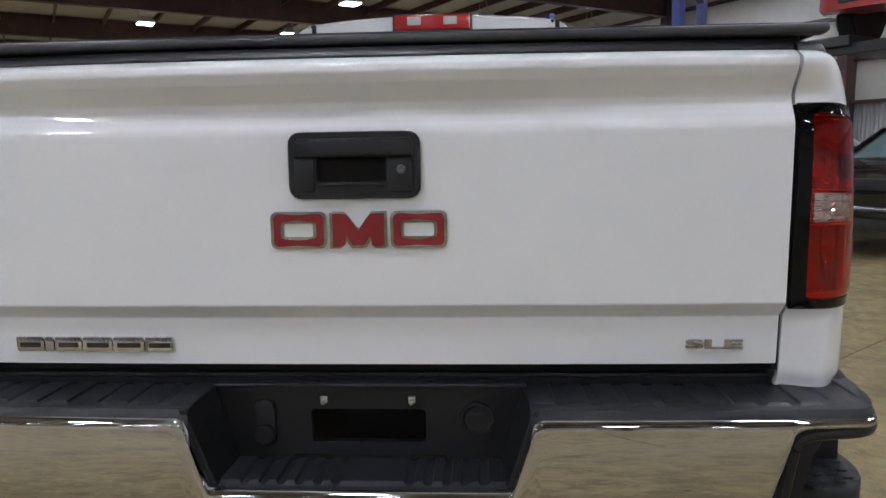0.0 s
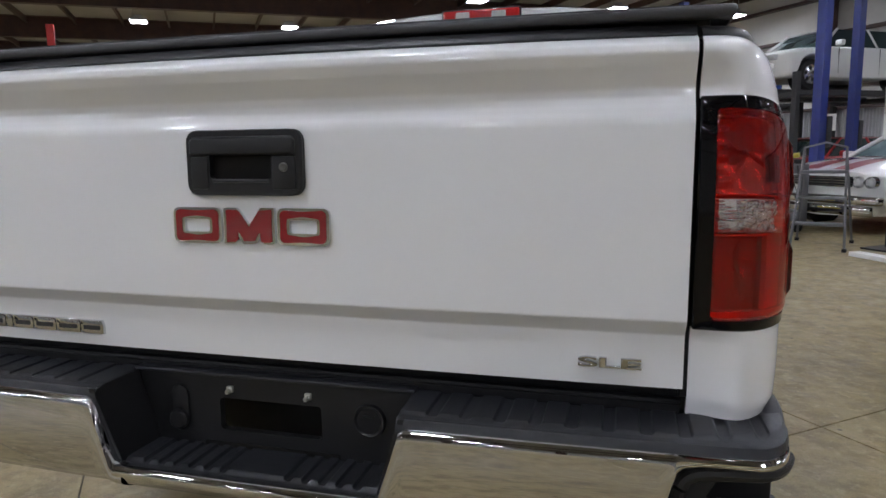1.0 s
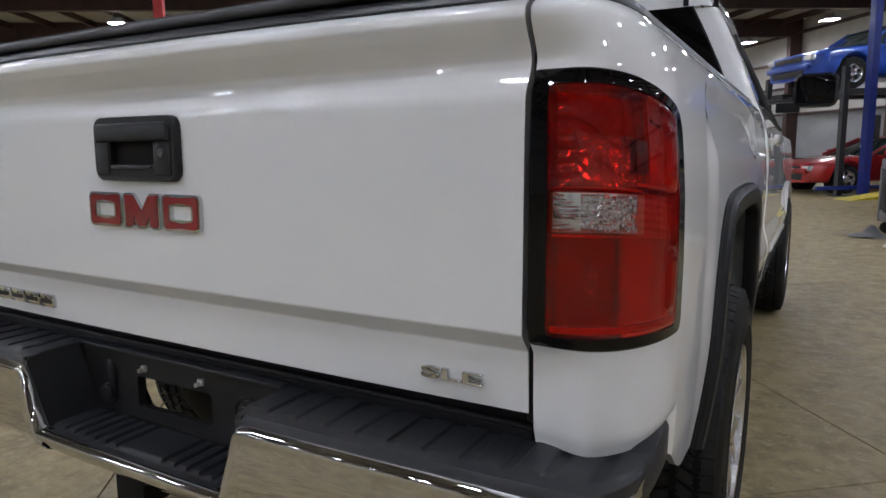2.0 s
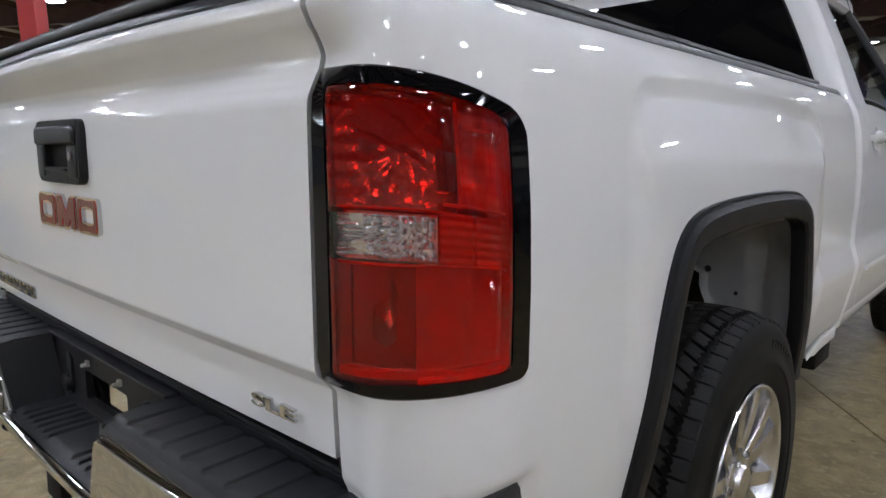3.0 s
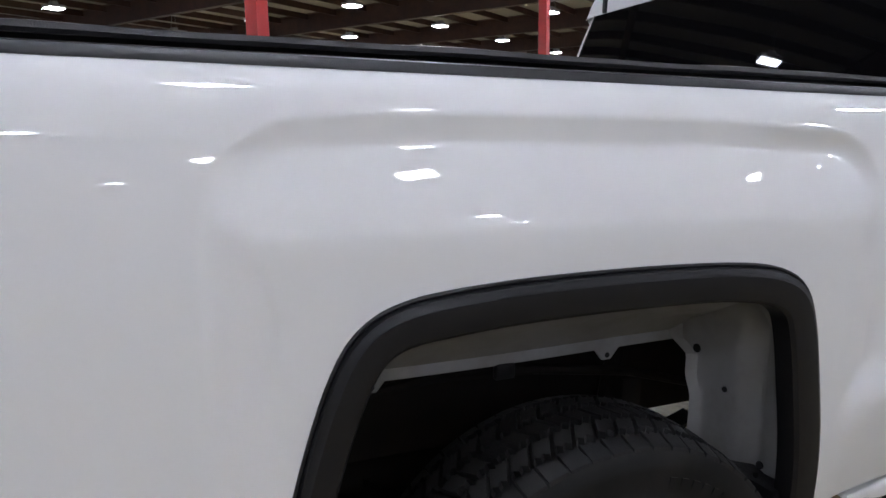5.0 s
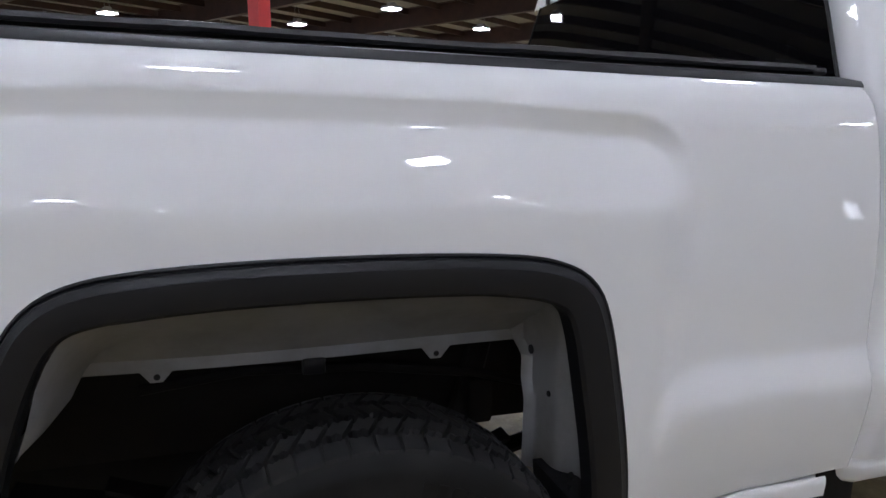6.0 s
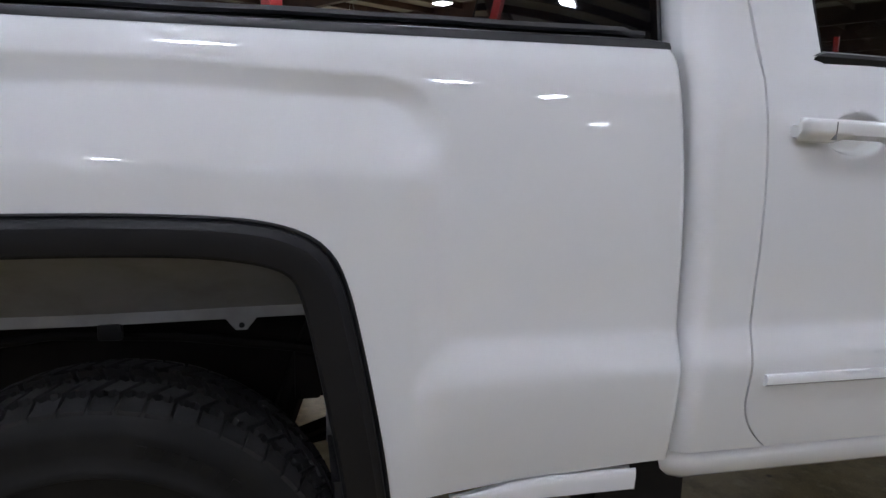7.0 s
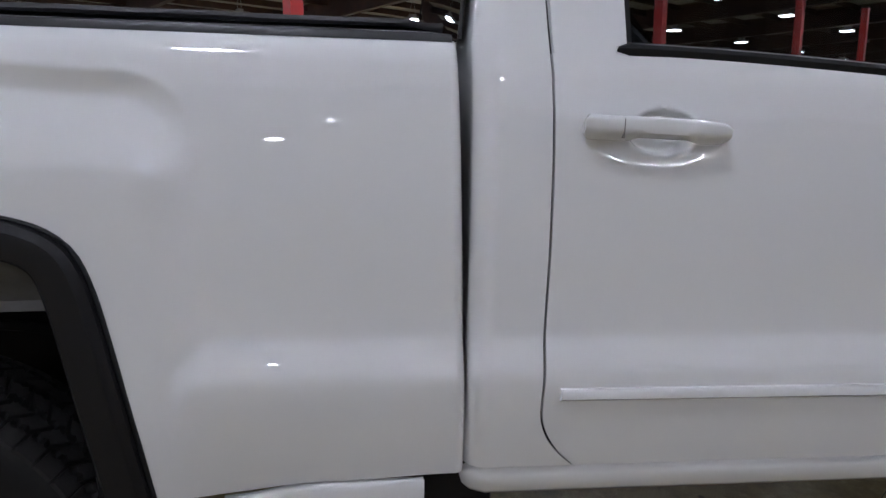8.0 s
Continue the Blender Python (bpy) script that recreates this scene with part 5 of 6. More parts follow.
def build_wheel(parent, centre, outward):
    """A wheel in its own frame: x outward, then turned to its side and set at its centre."""
    hub = new("wheel")
    hub.empty_display_size = 0.1
    hub.parent = parent
    hub["label"] = "alloy wheel with black all-terrain tyre"
    R, h = 0.420, 0.128
    prof = [(-h + 0.02, 0.235), (-h, 0.255), (-h - 0.008, 0.320), (-h - 0.004, 0.365), (-h + 0.010, R - 0.030), (-h + 0.018, R - 0.028), (-h + 0.04, R - 0.020), (0, R - 0.016), (h - 0.04, R - 0.016), (h - 0.018, R - 0.0165), (h - 0.012, R - 0.019), (h - 0.0065, R - 0.0255), (h - 0.003, 0.386), (h + 0.002, 0.376), (h + 0.004, 0.365), (h + 0.007, 0.340), (h + 0.009, 0.315), (h + 0.0105, 0.313), (h + 0.0105, 0.300), (h + 0.008, 0.298), (h + 0.005, 0.270), (h - 0.004, 0.252), (h - 0.012, 0.245), (h - 0.03, 0.235)]
    tyre = part("tyre", mesh("tyre", *lathe(prof, 96), sharp=40), RUBBER_SIDE, hub, "black all-terrain tyre with chunky tread")
    part("tread", mesh("tread", *tread_blocks(R, -h + 0.010, h - 0.0075), sharp=30), RUBBER, tyre)
    # raised marks on the sidewall, too worn to read
    marks = []
    for a0, n in ((0.25, 7), (2.2, 6), (4.2, 8)):
        for k in range(n):
            a = a0 + k * 0.075
            v = []
            for da, r in ((-0.022, 0.356), (0.022, 0.356), (0.022, 0.330 + 0.004 * (k % 2)), (-0.022, 0.330 + 0.004 * (k % 3))):
                for x in (h + 0.002, h + 0.0075):
                    v.append((x, r * math.sin(a + da), r * math.cos(a + da)))
            marks.append((v, [(1, 3, 5, 7), (0, 1, 3, 2), (2, 3, 5, 4), (4, 5, 7, 6), (6, 7, 1, 0)]))
    part("sidewall_relief", mesh("sidewall_relief", *join(*marks), sharp=30), RUBBER_SIDE, tyre)["kind"] = "stuff"
    rim = part("rim", mesh("rim", *lathe([(-h + 0.03, 0.230), (h - 0.050, 0.215), (h - 0.030, 0.228), (h - 0.012, 0.2435), (h - 0.002, 0.2455), (h + 0.002, 0.242), (h + 0.000, 0.236), (h - 0.010, 0.231), (h - 0.035, 0.218), (h - 0.075, 0.206), (-0.03, 0.198)], 72)), ALLOY, hub, "machined alloy rim with six split spokes")
    part("brake_disc", mesh("brake_disc", *lathe([(-0.02, 0.05), (-0.02, 0.17), (0.004, 0.17), (0.004, 0.05)], 40)), UNDER, rim)
    for k in range(6):
        for s in (-1, 1):
            a = 2 * math.pi * k / 6 + s * 0.15
            b = 2 * math.pi * k / 6 + s * 0.235
            t0, t1 = Vector((0, math.sin(a), math.cos(a))), Vector((0, math.sin(b), math.cos(b)))
            side0, side1 = Vector((0, math.cos(a), -math.sin(a))), Vector((0, math.cos(b), -math.sin(b)))
            P = []
            for q in np.linspace(0, 1, 7):
                c = t0 * 0.050 * (1 - q) + t1 * 0.227 * q
                w = 0.0205 - 0.001 * q
                sd = (side0 * (1 - q) + side1 * q).normalized()
                xx = h - 0.028 + 0.020 * math.sin(q * 1.5)
                row = [c - sd * w + Vector((xx - 0.030, 0, 0)), c - sd * w + Vector((xx - 0.004, 0, 0)), c - sd * (w - 0.003) + Vector((xx, 0, 0)), c + sd * (w - 0.003) + Vector((xx, 0, 0)), c + sd * w + Vector((xx - 0.004, 0, 0)), c + sd * w + Vector((xx - 0.030, 0, 0))]
                P.append(row)
            part("spoke", mesh("spoke", *grid(P), sharp=30), ALLOY, rim)
        a = 2 * math.pi * k / 6
        pocket = [Vector((h - 0.045, r * math.sin(a + da), r * math.cos(a + da))) for r, da in ((0.07, -0.16), (0.215, -0.18), (0.215, 0.18), (0.07, 0.16))]
        part("pocket_web", mesh("pocket_web", pocket, [(0, 1, 2, 3)]), ALLOY_GREY, rim)
        n = 2 * math.pi * (k + 0.5) / 6
        part("lug_nut", mesh("lug_nut", *lathe([(h - 0.035, 0.011), (h - 0.016, 0.011), (h - 0.010, 0.008), (h - 0.010, 0.0)], 8, (0, 0.068 * math.sin(n), 0.068 * math.cos(n)))), CHROME, rim)
    part("hub_cap", mesh("hub_cap", *lathe([(h - 0.05, 0.085), (h - 0.022, 0.080), (h - 0.018, 0.045), (h - 0.008, 0.040), (h - 0.004, 0.030), (h - 0.003, 0.0)], 36)), ALLOY, rim)
    hub.matrix_basis = Matrix.Translation(centre) @ (Matrix.Identity(4) if outward > 0 else Matrix.Rotation(math.pi, 4, "Z"))
    return hub


wheel = build_wheel(truck, (0.895, 1.125, 0.330), 1)
for c, o in (((-0.895, 1.125, 0.3124), -1), ((0.895, 4.403, 0.424), 1), ((-0.895, 4.403, 0.4064), -1)):
    w = copy_thing(wheel, Matrix.Translation(c) @ (Matrix.Identity(4) if o > 0 else Matrix.Rotation(math.pi, 4, "Z")))
    w.parent = truck


# ---------------------------------------------------------------- the hall
# Its own axes: u across (towards the row of storage lifts), v along; turned 35 degrees from the truck.
HALL = Matrix.Rotation(radians(35), 4, "Z")
U0, U1, V0, V1, EAVE = -33.0, 18.0, -18.0, 62.0, 6.05


def uv(u, v, z=0.0, turn=0.0):
    return HALL @ Matrix.Translation((u, v, z)) @ Matrix.Rotation(radians(turn), 4, "Z")


def concrete(name):
    """Sealed concrete: broad tone, cloudy mottling, fine sand, worn dark patches and small spots, in world space."""
    m = bpy.data.materials.new(name)
    m.use_nodes = True
    t = m.node_tree
    b = t.nodes["Principled BSDF"]
    b.inputs["Specular IOR Level"].default_value = 0.3
    where = t.nodes.new("ShaderNodeNewGeometry").outputs["Position"]

    def noise(scale, detail, rough, lo, hi, vmin, vmax):
        n = t.nodes.new("ShaderNodeTexNoise")
        n.inputs["Scale"].default_value, n.inputs["Detail"].default_value, n.inputs["Roughness"].default_value = scale, detail, rough
        t.links.new(where, n.inputs["Vector"])
        r = t.nodes.new("ShaderNodeMapRange")
        r.inputs["From Min"].default_value, r.inputs["From Max"].default_value = lo, hi
        r.inputs["To Min"].default_value, r.inputs["To Max"].default_value = vmin, vmax
        t.links.new(n.outputs["Fac"], r.inputs["Value"])
        return r.outputs["Result"]

    def mix(fac, a, colour):
        x = t.nodes.new("ShaderNodeMix")
        x.data_type = "RGBA"
        t.links.new(fac, x.inputs[0])
        if isinstance(a, tuple):
            x.inputs[6].default_value = (*a, 1)
        else:
            t.links.new(a, x.inputs[6])
        x.inputs[7].default_value = (*colour, 1)
        return x.outputs[2]

    out = mix(noise(0.55, 3, 0.5, 0.35, 0.65, 0, 1), (0.250, 0.203, 0.116), (0.315, 0.256, 0.146))
    out = mix(noise(6.0, 9, 0.72, 0.44, 0.60, 0, 0.75), out, (0.165, 0.134, 0.078))
    out = mix(noise(19.0, 6, 0.65, 0.53, 0.64, 0, 0.6), out, (0.37, 0.315, 0.20))
    out = mix(noise(1.6, 10, 0.7, 0.54, 0.64, 0, 0.65), out, (0.130, 0.106, 0.064))
    spots = t.nodes.new("ShaderNodeTexVoronoi")
    spots.inputs["Scale"].default_value = 5.0
    t.links.new(where, spots.inputs["Vector"])
    r = t.nodes.new("ShaderNodeMapRange")
    r.inputs["From Min"].default_value, r.inputs["From Max"].default_value = 0.075, 0.03
    t.links.new(spots.outputs["Distance"], r.inputs["Value"])
    out = mix(r.outputs["Result"], out, (0.10, 0.08, 0.05))
    sand = noise(210.0, 2, 0.5, 0.3, 0.7, 0.82, 1.18)
    info = t.nodes.new("ShaderNodeObjectInfo")
    tone = t.nodes.new("ShaderNodeMapRange")
    tone.inputs["To Min"].default_value, tone.inputs["To Max"].default_value = 0.96, 1.04
    t.links.new(info.outputs["Random"], tone.inputs["Value"])
    mul = t.nodes.new("ShaderNodeMath")
    mul.operation = "MULTIPLY"
    t.links.new(sand, mul.inputs[0])
    t.links.new(tone.outputs["Result"], mul.inputs[1])
    hs = t.nodes.new("ShaderNodeHueSaturation")
    hs.inputs["Saturation"].default_value = 1.12
    t.links.new(mul.outputs["Value"], hs.inputs["Value"])
    t.links.new(out, hs.inputs["Color"])
    t.links.new(hs.outputs["Color"], b.inputs["Base Color"])
    t.links.new(noise(9.0, 6, 0.6, 0.3, 0.7, 0.36, 0.60), b.inputs["Roughness"])
    bp = t.nodes.new("ShaderNodeBump")
    bp.inputs["Strength"].default_value, bp.inputs["Distance"].default_value = 0.12, 0.002
    t.links.new(noise(45.0, 4, 0.6, 0, 1, 0, 1), bp.inputs["Height"])
    t.links.new(bp.outputs["Normal"], b.inputs["Normal"])
    return m


CONCRETE = concrete("sealed_concrete")
JOINT = material("dark_joint", (0.05, 0.045, 0.04), rough=0.8, vary=0.3, scale=20)
STEEL_BROWN = material("brown_primed_steel", (0.045, 0.022, 0.020), rough=0.55, vary=0.3, scale=4, stain=(0.10, 0.045, 0.03), stain_scale=2, stain_amount=0.4)
INSUL = material("white_insulation_facing", (0.52, 0.505, 0.475), rough=0.6, vary=0.10, scale=1.6, bump=0.5, bump_scale=6, stain=(0.36, 0.34, 0.30), stain_scale=0.7, stain_amount=0.4)
# the wall facing in a darker grey, with the roof's dim light in its colour
LINING = material("dimmed_roof_lining", (0.36, 0.35, 0.34), rough=0.6, vary=0.12, scale=1.6, bump=0.5, bump_scale=6, stain=(0.22, 0.21, 0.20), stain_scale=0.7, stain_amount=0.4)
CORRUGATED = material("grey_corrugated_sheet", (0.36, 0.37, 0.38), rough=0.45, metal=0.2, vary=0.12, scale=3, stain=(0.2, 0.19, 0.18), stain_scale=1.5, stain_amount=0.4)
BLUE_PAINT = material("blue_lift_enamel", (0.006, 0.020, 0.165), rough=0.42, coat=0.12, vary=0.2, scale=6, stain=(0.02, 0.022, 0.05), stain_scale=4, stain_amount=0.35)
RED_PAINT = material("red_lift_enamel", (0.46, 0.014, 0.010), rough=0.45, coat=0.12, vary=0.14, scale=6, stain=(0.2, 0.02, 0.015), stain_scale=4, stain_amount=0.3)
BLACK_STEEL = material("black_lift_steel", (0.020, 0.020, 0.022), rough=0.5, vary=0.3, scale=8)
YELLOW = material("yellow_enamel", (0.62, 0.50, 0.06), rough=0.45, vary=0.2, scale=6, stain=(0.25, 0.2, 0.06), stain_scale=5, stain_amount=0.4)
PAPER = material("white_paper", (0.78, 0.78, 0.77), rough=0.7, vary=0.06, scale=12)
INK = material("grey_print", (0.12, 0.12, 0.13), rough=0.7, vary=0.1, scale=30)
GREY_STEEL = material("grey_painted_steel", (0.13, 0.13, 0.14), rough=0.45, vary=0.25, scale=8)
ALU = material("dull_aluminium", (0.42, 0.42, 0.43), rough=0.35, metal=0.9, vary=0.15, scale=12)
BAG = material("black_canvas", (0.018, 0.018, 0.020), rough=0.9, vary=0.4, scale=40, bump=0.5, bump_scale=200)
CLUTTER_BLUE = material("blue_plastic", (0.03, 0.12, 0.42), rough=0.4, vary=0.2, scale=10)
CLUTTER_CREAM = material("cream_cloth", (0.55, 0.50, 0.40), rough=0.8, vary=0.2, scale=14)
CAR_WHITE = material("car_white_paint", (0.74, 0.74, 0.73), rough=0.3, coat=1.0, vary=0.03, scale=2)
CAR_BLUE = material("car_blue_paint", (0.008, 0.055, 0.33), rough=0.3, coat=1.0, vary=0.06, scale=2)
CAR_RED = material("car_red_paint", (0.34, 0.012, 0.014), rough=0.3, coat=1.0, vary=0.08, scale=2)
CAR_BLACK = material("car_black_paint", (0.004, 0.004, 0.005), rough=0.25, coat=1.0, vary=0.1, scale=2)
CAR_PALE = material("car_pale_blue_paint", (0.42, 0.53, 0.56), rough=0.3, coat=1.0, vary=0.04, scale=2)
CAR_CREAM = material("car_cream_paint", (0.60, 0.53, 0.33), rough=0.35, coat=1.0, vary=0.05, scale=2)
CAR_GLASS = material("car_window_glass", (0.035, 0.050, 0.052), rough=0.04, spec=0.6, vary=0.2, scale=2)
CAR_GLASS_MID = material("car_window_glass_mid", (0.11, 0.16, 0.17), rough=0.05, spec=0.6, vary=0.4, scale=3)
HEAD = material("headlamp_glass", (0.55, 0.56, 0.57), rough=0.12, coat=1.0, vary=0.25, scale=30)
AMBER = material("amber_lens", (0.65, 0.22, 0.02), rough=0.2, coat=0.8, vary=0.1, scale=20)
LAMP_GLOW = glow("lamp_face", (0.955, 1.0, 1.13), LAMP_POWER)
LAMP_BODY = material("lamp_housing", (0.45, 0.45, 0.46), rough=0.4, metal=0.5, vary=0.1, scale=10)

# walls: insulated sheets in bays between columns, girts, corrugated lower skirt
wall_specs = (("wall_east", 1), ("wall_west", -1))
for name, s in wall_specs:
    ue = U1 if s > 0 else U0
    w = part(name, rbox(min(ue, ue + s * 0.2), max(ue, ue + s * 0.2), V0, V1, 0, EAVE, 0), INSUL)
    w.matrix_world = HALL
    tagged(w, "white insulated metal wall with brown steel girts", "wall", kind="structure")
    P = []
    for k in range(int((V1 - V0) / 0.10)):
        v = V0 + 0.1 * k
        for a, b in ((0.0, 0.02), (0.03, 0.05), (0.05, 0.05), (0.08, 0.02)):
            P.append([(ue - s * b, v + a, 0.0), (ue - s * b, v + a, 2.15)])
    sk = part("wall_skirt", mesh("wall_skirt", *grid(P), smooth=False), CORRUGATED, w, "grey corrugated metal skirt")
    for z in (2.2, 3.3, 4.4, 5.5):
        part("girt", rbox(min(ue - s * 0.24, ue - s * 0.02), max(ue - s * 0.24, ue - s * 0.02), V0, V1, z - 0.04, z + 0.05, 0.005, 1), STEEL_BROWN, w)
    for k in range(14):
        v = V0 + 3.3 + 5.7 * k
        part("column", rbox(min(ue - s * 0.55, ue - s * 0.05), max(ue - s * 0.55, ue - s * 0.05), v - 0.13, v + 0.13, 0, EAVE, 0.006, 1), STEEL_BROWN, w, "brown steel portal column")
for name, ve in (("wall_north", V1), ("wall_south", V0)):
    s = 1 if ve == V1 else -1
    w = part(name, rbox(U0, U1, min(ve, ve + s * 0.2), max(ve, ve + s * 0.2), 0, EAVE + 0.6, 0), INSUL)
    w.matrix_world = HALL
    tagged(w, "white insulated metal end wall with brown steel girts", "wall", kind="structure")
    for z in (2.2, 3.3, 4.4, 5.5):
        part("girt", rbox(U0 + 0.1, U1 - 0.1, min(ve - s * 0.24, ve - s * 0.02), max(ve - s * 0.24, ve - s * 0.02), z - 0.04, z + 0.05, 0.005, 1), STEEL_BROWN, w)
    for k in range(8):
        u = U0 + 3 + 6 * k
        part("column", rbox(u - 0.12, u + 0.12, min(ve - s * 0.45, ve - s * 0.05), max(ve - s * 0.45, ve - s * 0.05), 0, EAVE, 0.006, 1), STEEL_BROWN, w)

# ceiling: one mesh with insulation above and the steel in it as its own objects
ceiling = part("ceiling", rbox(U0 - 0.2, U1 + 0.2, V0 - 0.2, V1 + 0.2, EAVE, EAVE + 0.2, 0), LINING)
ceiling.matrix_world = HALL
tagged(ceiling, "white insulated roof lining between brown purlins", "ceiling", kind="structure")
for k in range(14):
    v = V0 + 3.3 + 5.7 * k
    bm = rbox(U0, U1, v - 0.01, v + 0.01, 5.36, 6.03, 0, 1)
    rbox(U0, U1, v - 0.11, v + 0.11, 5.34, 5.36, 0, 1, bm)
    rbox(U0, U1, v - 0.11, v + 0.11, 6.03, 6.05, 0, 1, bm)
    r = part("rafter", bm, STEEL_BROWN, None)
    r.matrix_world = HALL
    tagged(r, "brown steel roof rafter spanning the hall", "beam", "roof rafters", "structure")
for k in range(34):
    u = U0 + 0.6 + 1.5 * k
    bm = rbox(u - 0.004, u + 0.004, V0, V1, 5.83, 6.045, 0, 1)
    rbox(u - 0.035, u + 0.035, V0, V1, 5.825, 5.833, 0, 1, bm)
    r = part("purlin", bm, STEEL_BROWN, None)
    r.matrix_world = HALL
    tagged(r, "thin brown steel roof purlin", "beam", "roof purlins", "structure")

# high-bay lamps
fixture = empty("high_bay_lamp", uv(7.2, 15.7, 5.2), "bright square high-bay lamp hung from the roof", "lamp", "high-bay lamps")
housing = part("housing", rbox(-0.24, 0.24, -0.24, 0.24, 0.0, 0.09, 0.015), LAMP_BODY, fixture)
part("lamp_face", rbox(-0.22, 0.22, -0.22, 0.22, -0.012, 0.001, 0.002, 1), LAMP_GLOW, housing, "glowing white lamp face")
part("driver_box", rbox(-0.12, 0.12, -0.09, 0.09, 0.09, 0.19, 0.01), LAMP_BODY, fixture)
for sx in (-0.2, 0.2):
    part("hanger", mesh("hanger", *tube([(sx, 0, 0.09), (sx * 0.3, 0, 0.63)], 0.006, 5)), LAMP_BODY, fixture)
for u in (-28.0, -23.6, -19.2, -14.8, -10.4, -6.0, -1.6, 2.8, 7.2, 11.6, 16.0):
    for v in (-12.3, -6.6, -0.9, 4.8, 10.5, 15.7, 20.7, 25.7, 31.6, 38.0, 44.5, 52.0):
        if (u, v) == (7.2, 15.7):
            continue
        copy_thing(fixture, uv(u - (1.5 if v > 15 and u < -5 else 0), v, 5.2))


# ---------------------------------------------------------------- lifts
def two_post(name, m, mat, label, height, group, w=1.0):
    """One post of a two-post lift: a channel column with carriage, arms and base plate."""
    e = empty(name, m, label, "car lift", group)
    out = [(-0.13, 0.14), (-0.13, -0.14), (0.13, -0.14), (0.13, 0.14), (0.10, 0.14), (0.10, -0.11), (-0.10, -0.11), (-0.10, 0.14)]
    part("column", prism([(a * w, b * w) for a, b in out], "z", 0, height, 0.004, 1), mat, e)
    part("base_plate", rbox(-0.28, 0.28, -0.24, 0.26, 0, 0.018, 0.004, 1), mat, e)
    part("carriage", rbox(-0.095 * w, 0.095 * w, -0.10 * w, 0.19 * w, 0.35, 1.05, 0.01), mat, e)
    for s in (-1, 1):
        part("arm", rbox(min(0, s * 0.9), max(0, s * 0.9), 0.16, 0.24, 0.14, 0.22, 0.01), mat, e)
    part("power_box", rbox(0.13 * w, 0.13 * w + 0.12, -0.10, 0.08, 1.15, 1.65, 0.015), BLACK_STEEL, e)
    return e


red_post = two_post("lift_post", uv(-2.86, 3.59, 0, 90), RED_PAINT, "red steel two-post lift column on the floor", 4.1, "red lift posts", 0.52)
for v in (10.05, 15.3, 19.15, 24.5):
    copy_thing(red_post, uv(-2.98, v, 0, 90))
blue_post = two_post("lift_post", uv(10.37, 11.28, 0, 0), BLUE_PAINT, "tall blue two-post lift column on the floor", 4.4, "blue lift posts", 0.58)
for u, v in ((9.40, 6.78), (12.42, 8.58)):
    copy_thing(blue_post, uv(u, v, 0, 0))
crossbar = part("lift_crossbar", rbox(-0.05, 4.0, -0.08, 0.08, 4.3, 4.42, 0.01), BLUE_PAINT)
crossbar.matrix_world = HALL @ Matrix.Translation((9.40, 6.78, 0)) @ Matrix.Rotation(math.atan2(1.8, 3.0), 4, "Z")
tagged(crossbar, "blue overhead bar joining two lift columns", "car lift")


def storage_lift(u, v, deck, length=4.6, bare=()):
    """A four-post storage lift: posts, two runways, cross beams and locking labels."""
    e = empty("storage_lift", uv(u, v), "black four-post storage lift with steel runways", "car lift", "storage lifts")
    for du in (0.15, length - 0.15):
        for dv in (-1.35, 1.35):
            if (du, dv) in bare:
                continue
            p = part("post", rbox(du - 0.06, du + 0.06, dv - 0.06, dv + 0.06, 0, 2.65 if deck else 2.4, 0.006, 1), BLACK_STEEL, e)
            part("foot", rbox(du - 0.15, du + 0.15, dv - 0.15, dv + 0.15, 0, 0.015, 0.003, 1), BLACK_STEEL, p)
    for dv in (-0.78, 0.78):
        part("runway", rbox(0, length, dv - 0.24, dv + 0.24, deck - 0.12, deck, 0.01, 1), BLACK_STEEL, e)
    for du in (0.15, length - 0.15):
        part("cross_beam", rbox(du - 0.07, du + 0.07, -1.35, 1.35, deck - 0.20, deck - 0.08, 0.008, 1), BLACK_STEEL, e)
    return e


storage_lift(7.35, 2.3, 2.42, bare=((0.15, 1.35),))
storage_lift(11.17, 10.35, 2.33)
storage_lift(9.9, 12.95, 2.24)
label_post = empty("instruction_post", uv(7.41, 3.98), "black steel post with two white printed notices", "post")
part("post", rbox(-0.06, 0.06, -0.06, 0.06, 0, 2.7, 0.006, 1), BLACK_STEEL, label_post)
part("foot", rbox(-0.32, 0.32, -0.16, 0.16, 0, 0.018, 0.003, 1), BLACK_STEEL, label_post)
for z0, z1 in ((1.565, 1.865), (1.26, 1.555)):
    n = part("notice", rbox(-0.068, -0.062, -0.06, 0.18, z0, z1, 0.001, 1), PAPER, label_post, "white printed notice")
    for k in range(3):
        part("print_bar", rbox(-0.0695, -0.0678, -0.02, 0.14 - 0.03 * k, z1 - 0.07 - 0.07 * k, z1 - 0.058 - 0.07 * k, 0, 1), INK, n)
for k, (u, v) in enumerate(((11.45, 8.45), (11.2, 11.4))):
    n = part("wall_notice", rbox(-0.004, 0.004, -0.10, 0.10, 1.45, 1.78, 0.001, 1), PAPER)
    n.matrix_world = uv(u + 0.235, v)
    tagged(n, "white printed notice fixed to a black lift post", "notice")


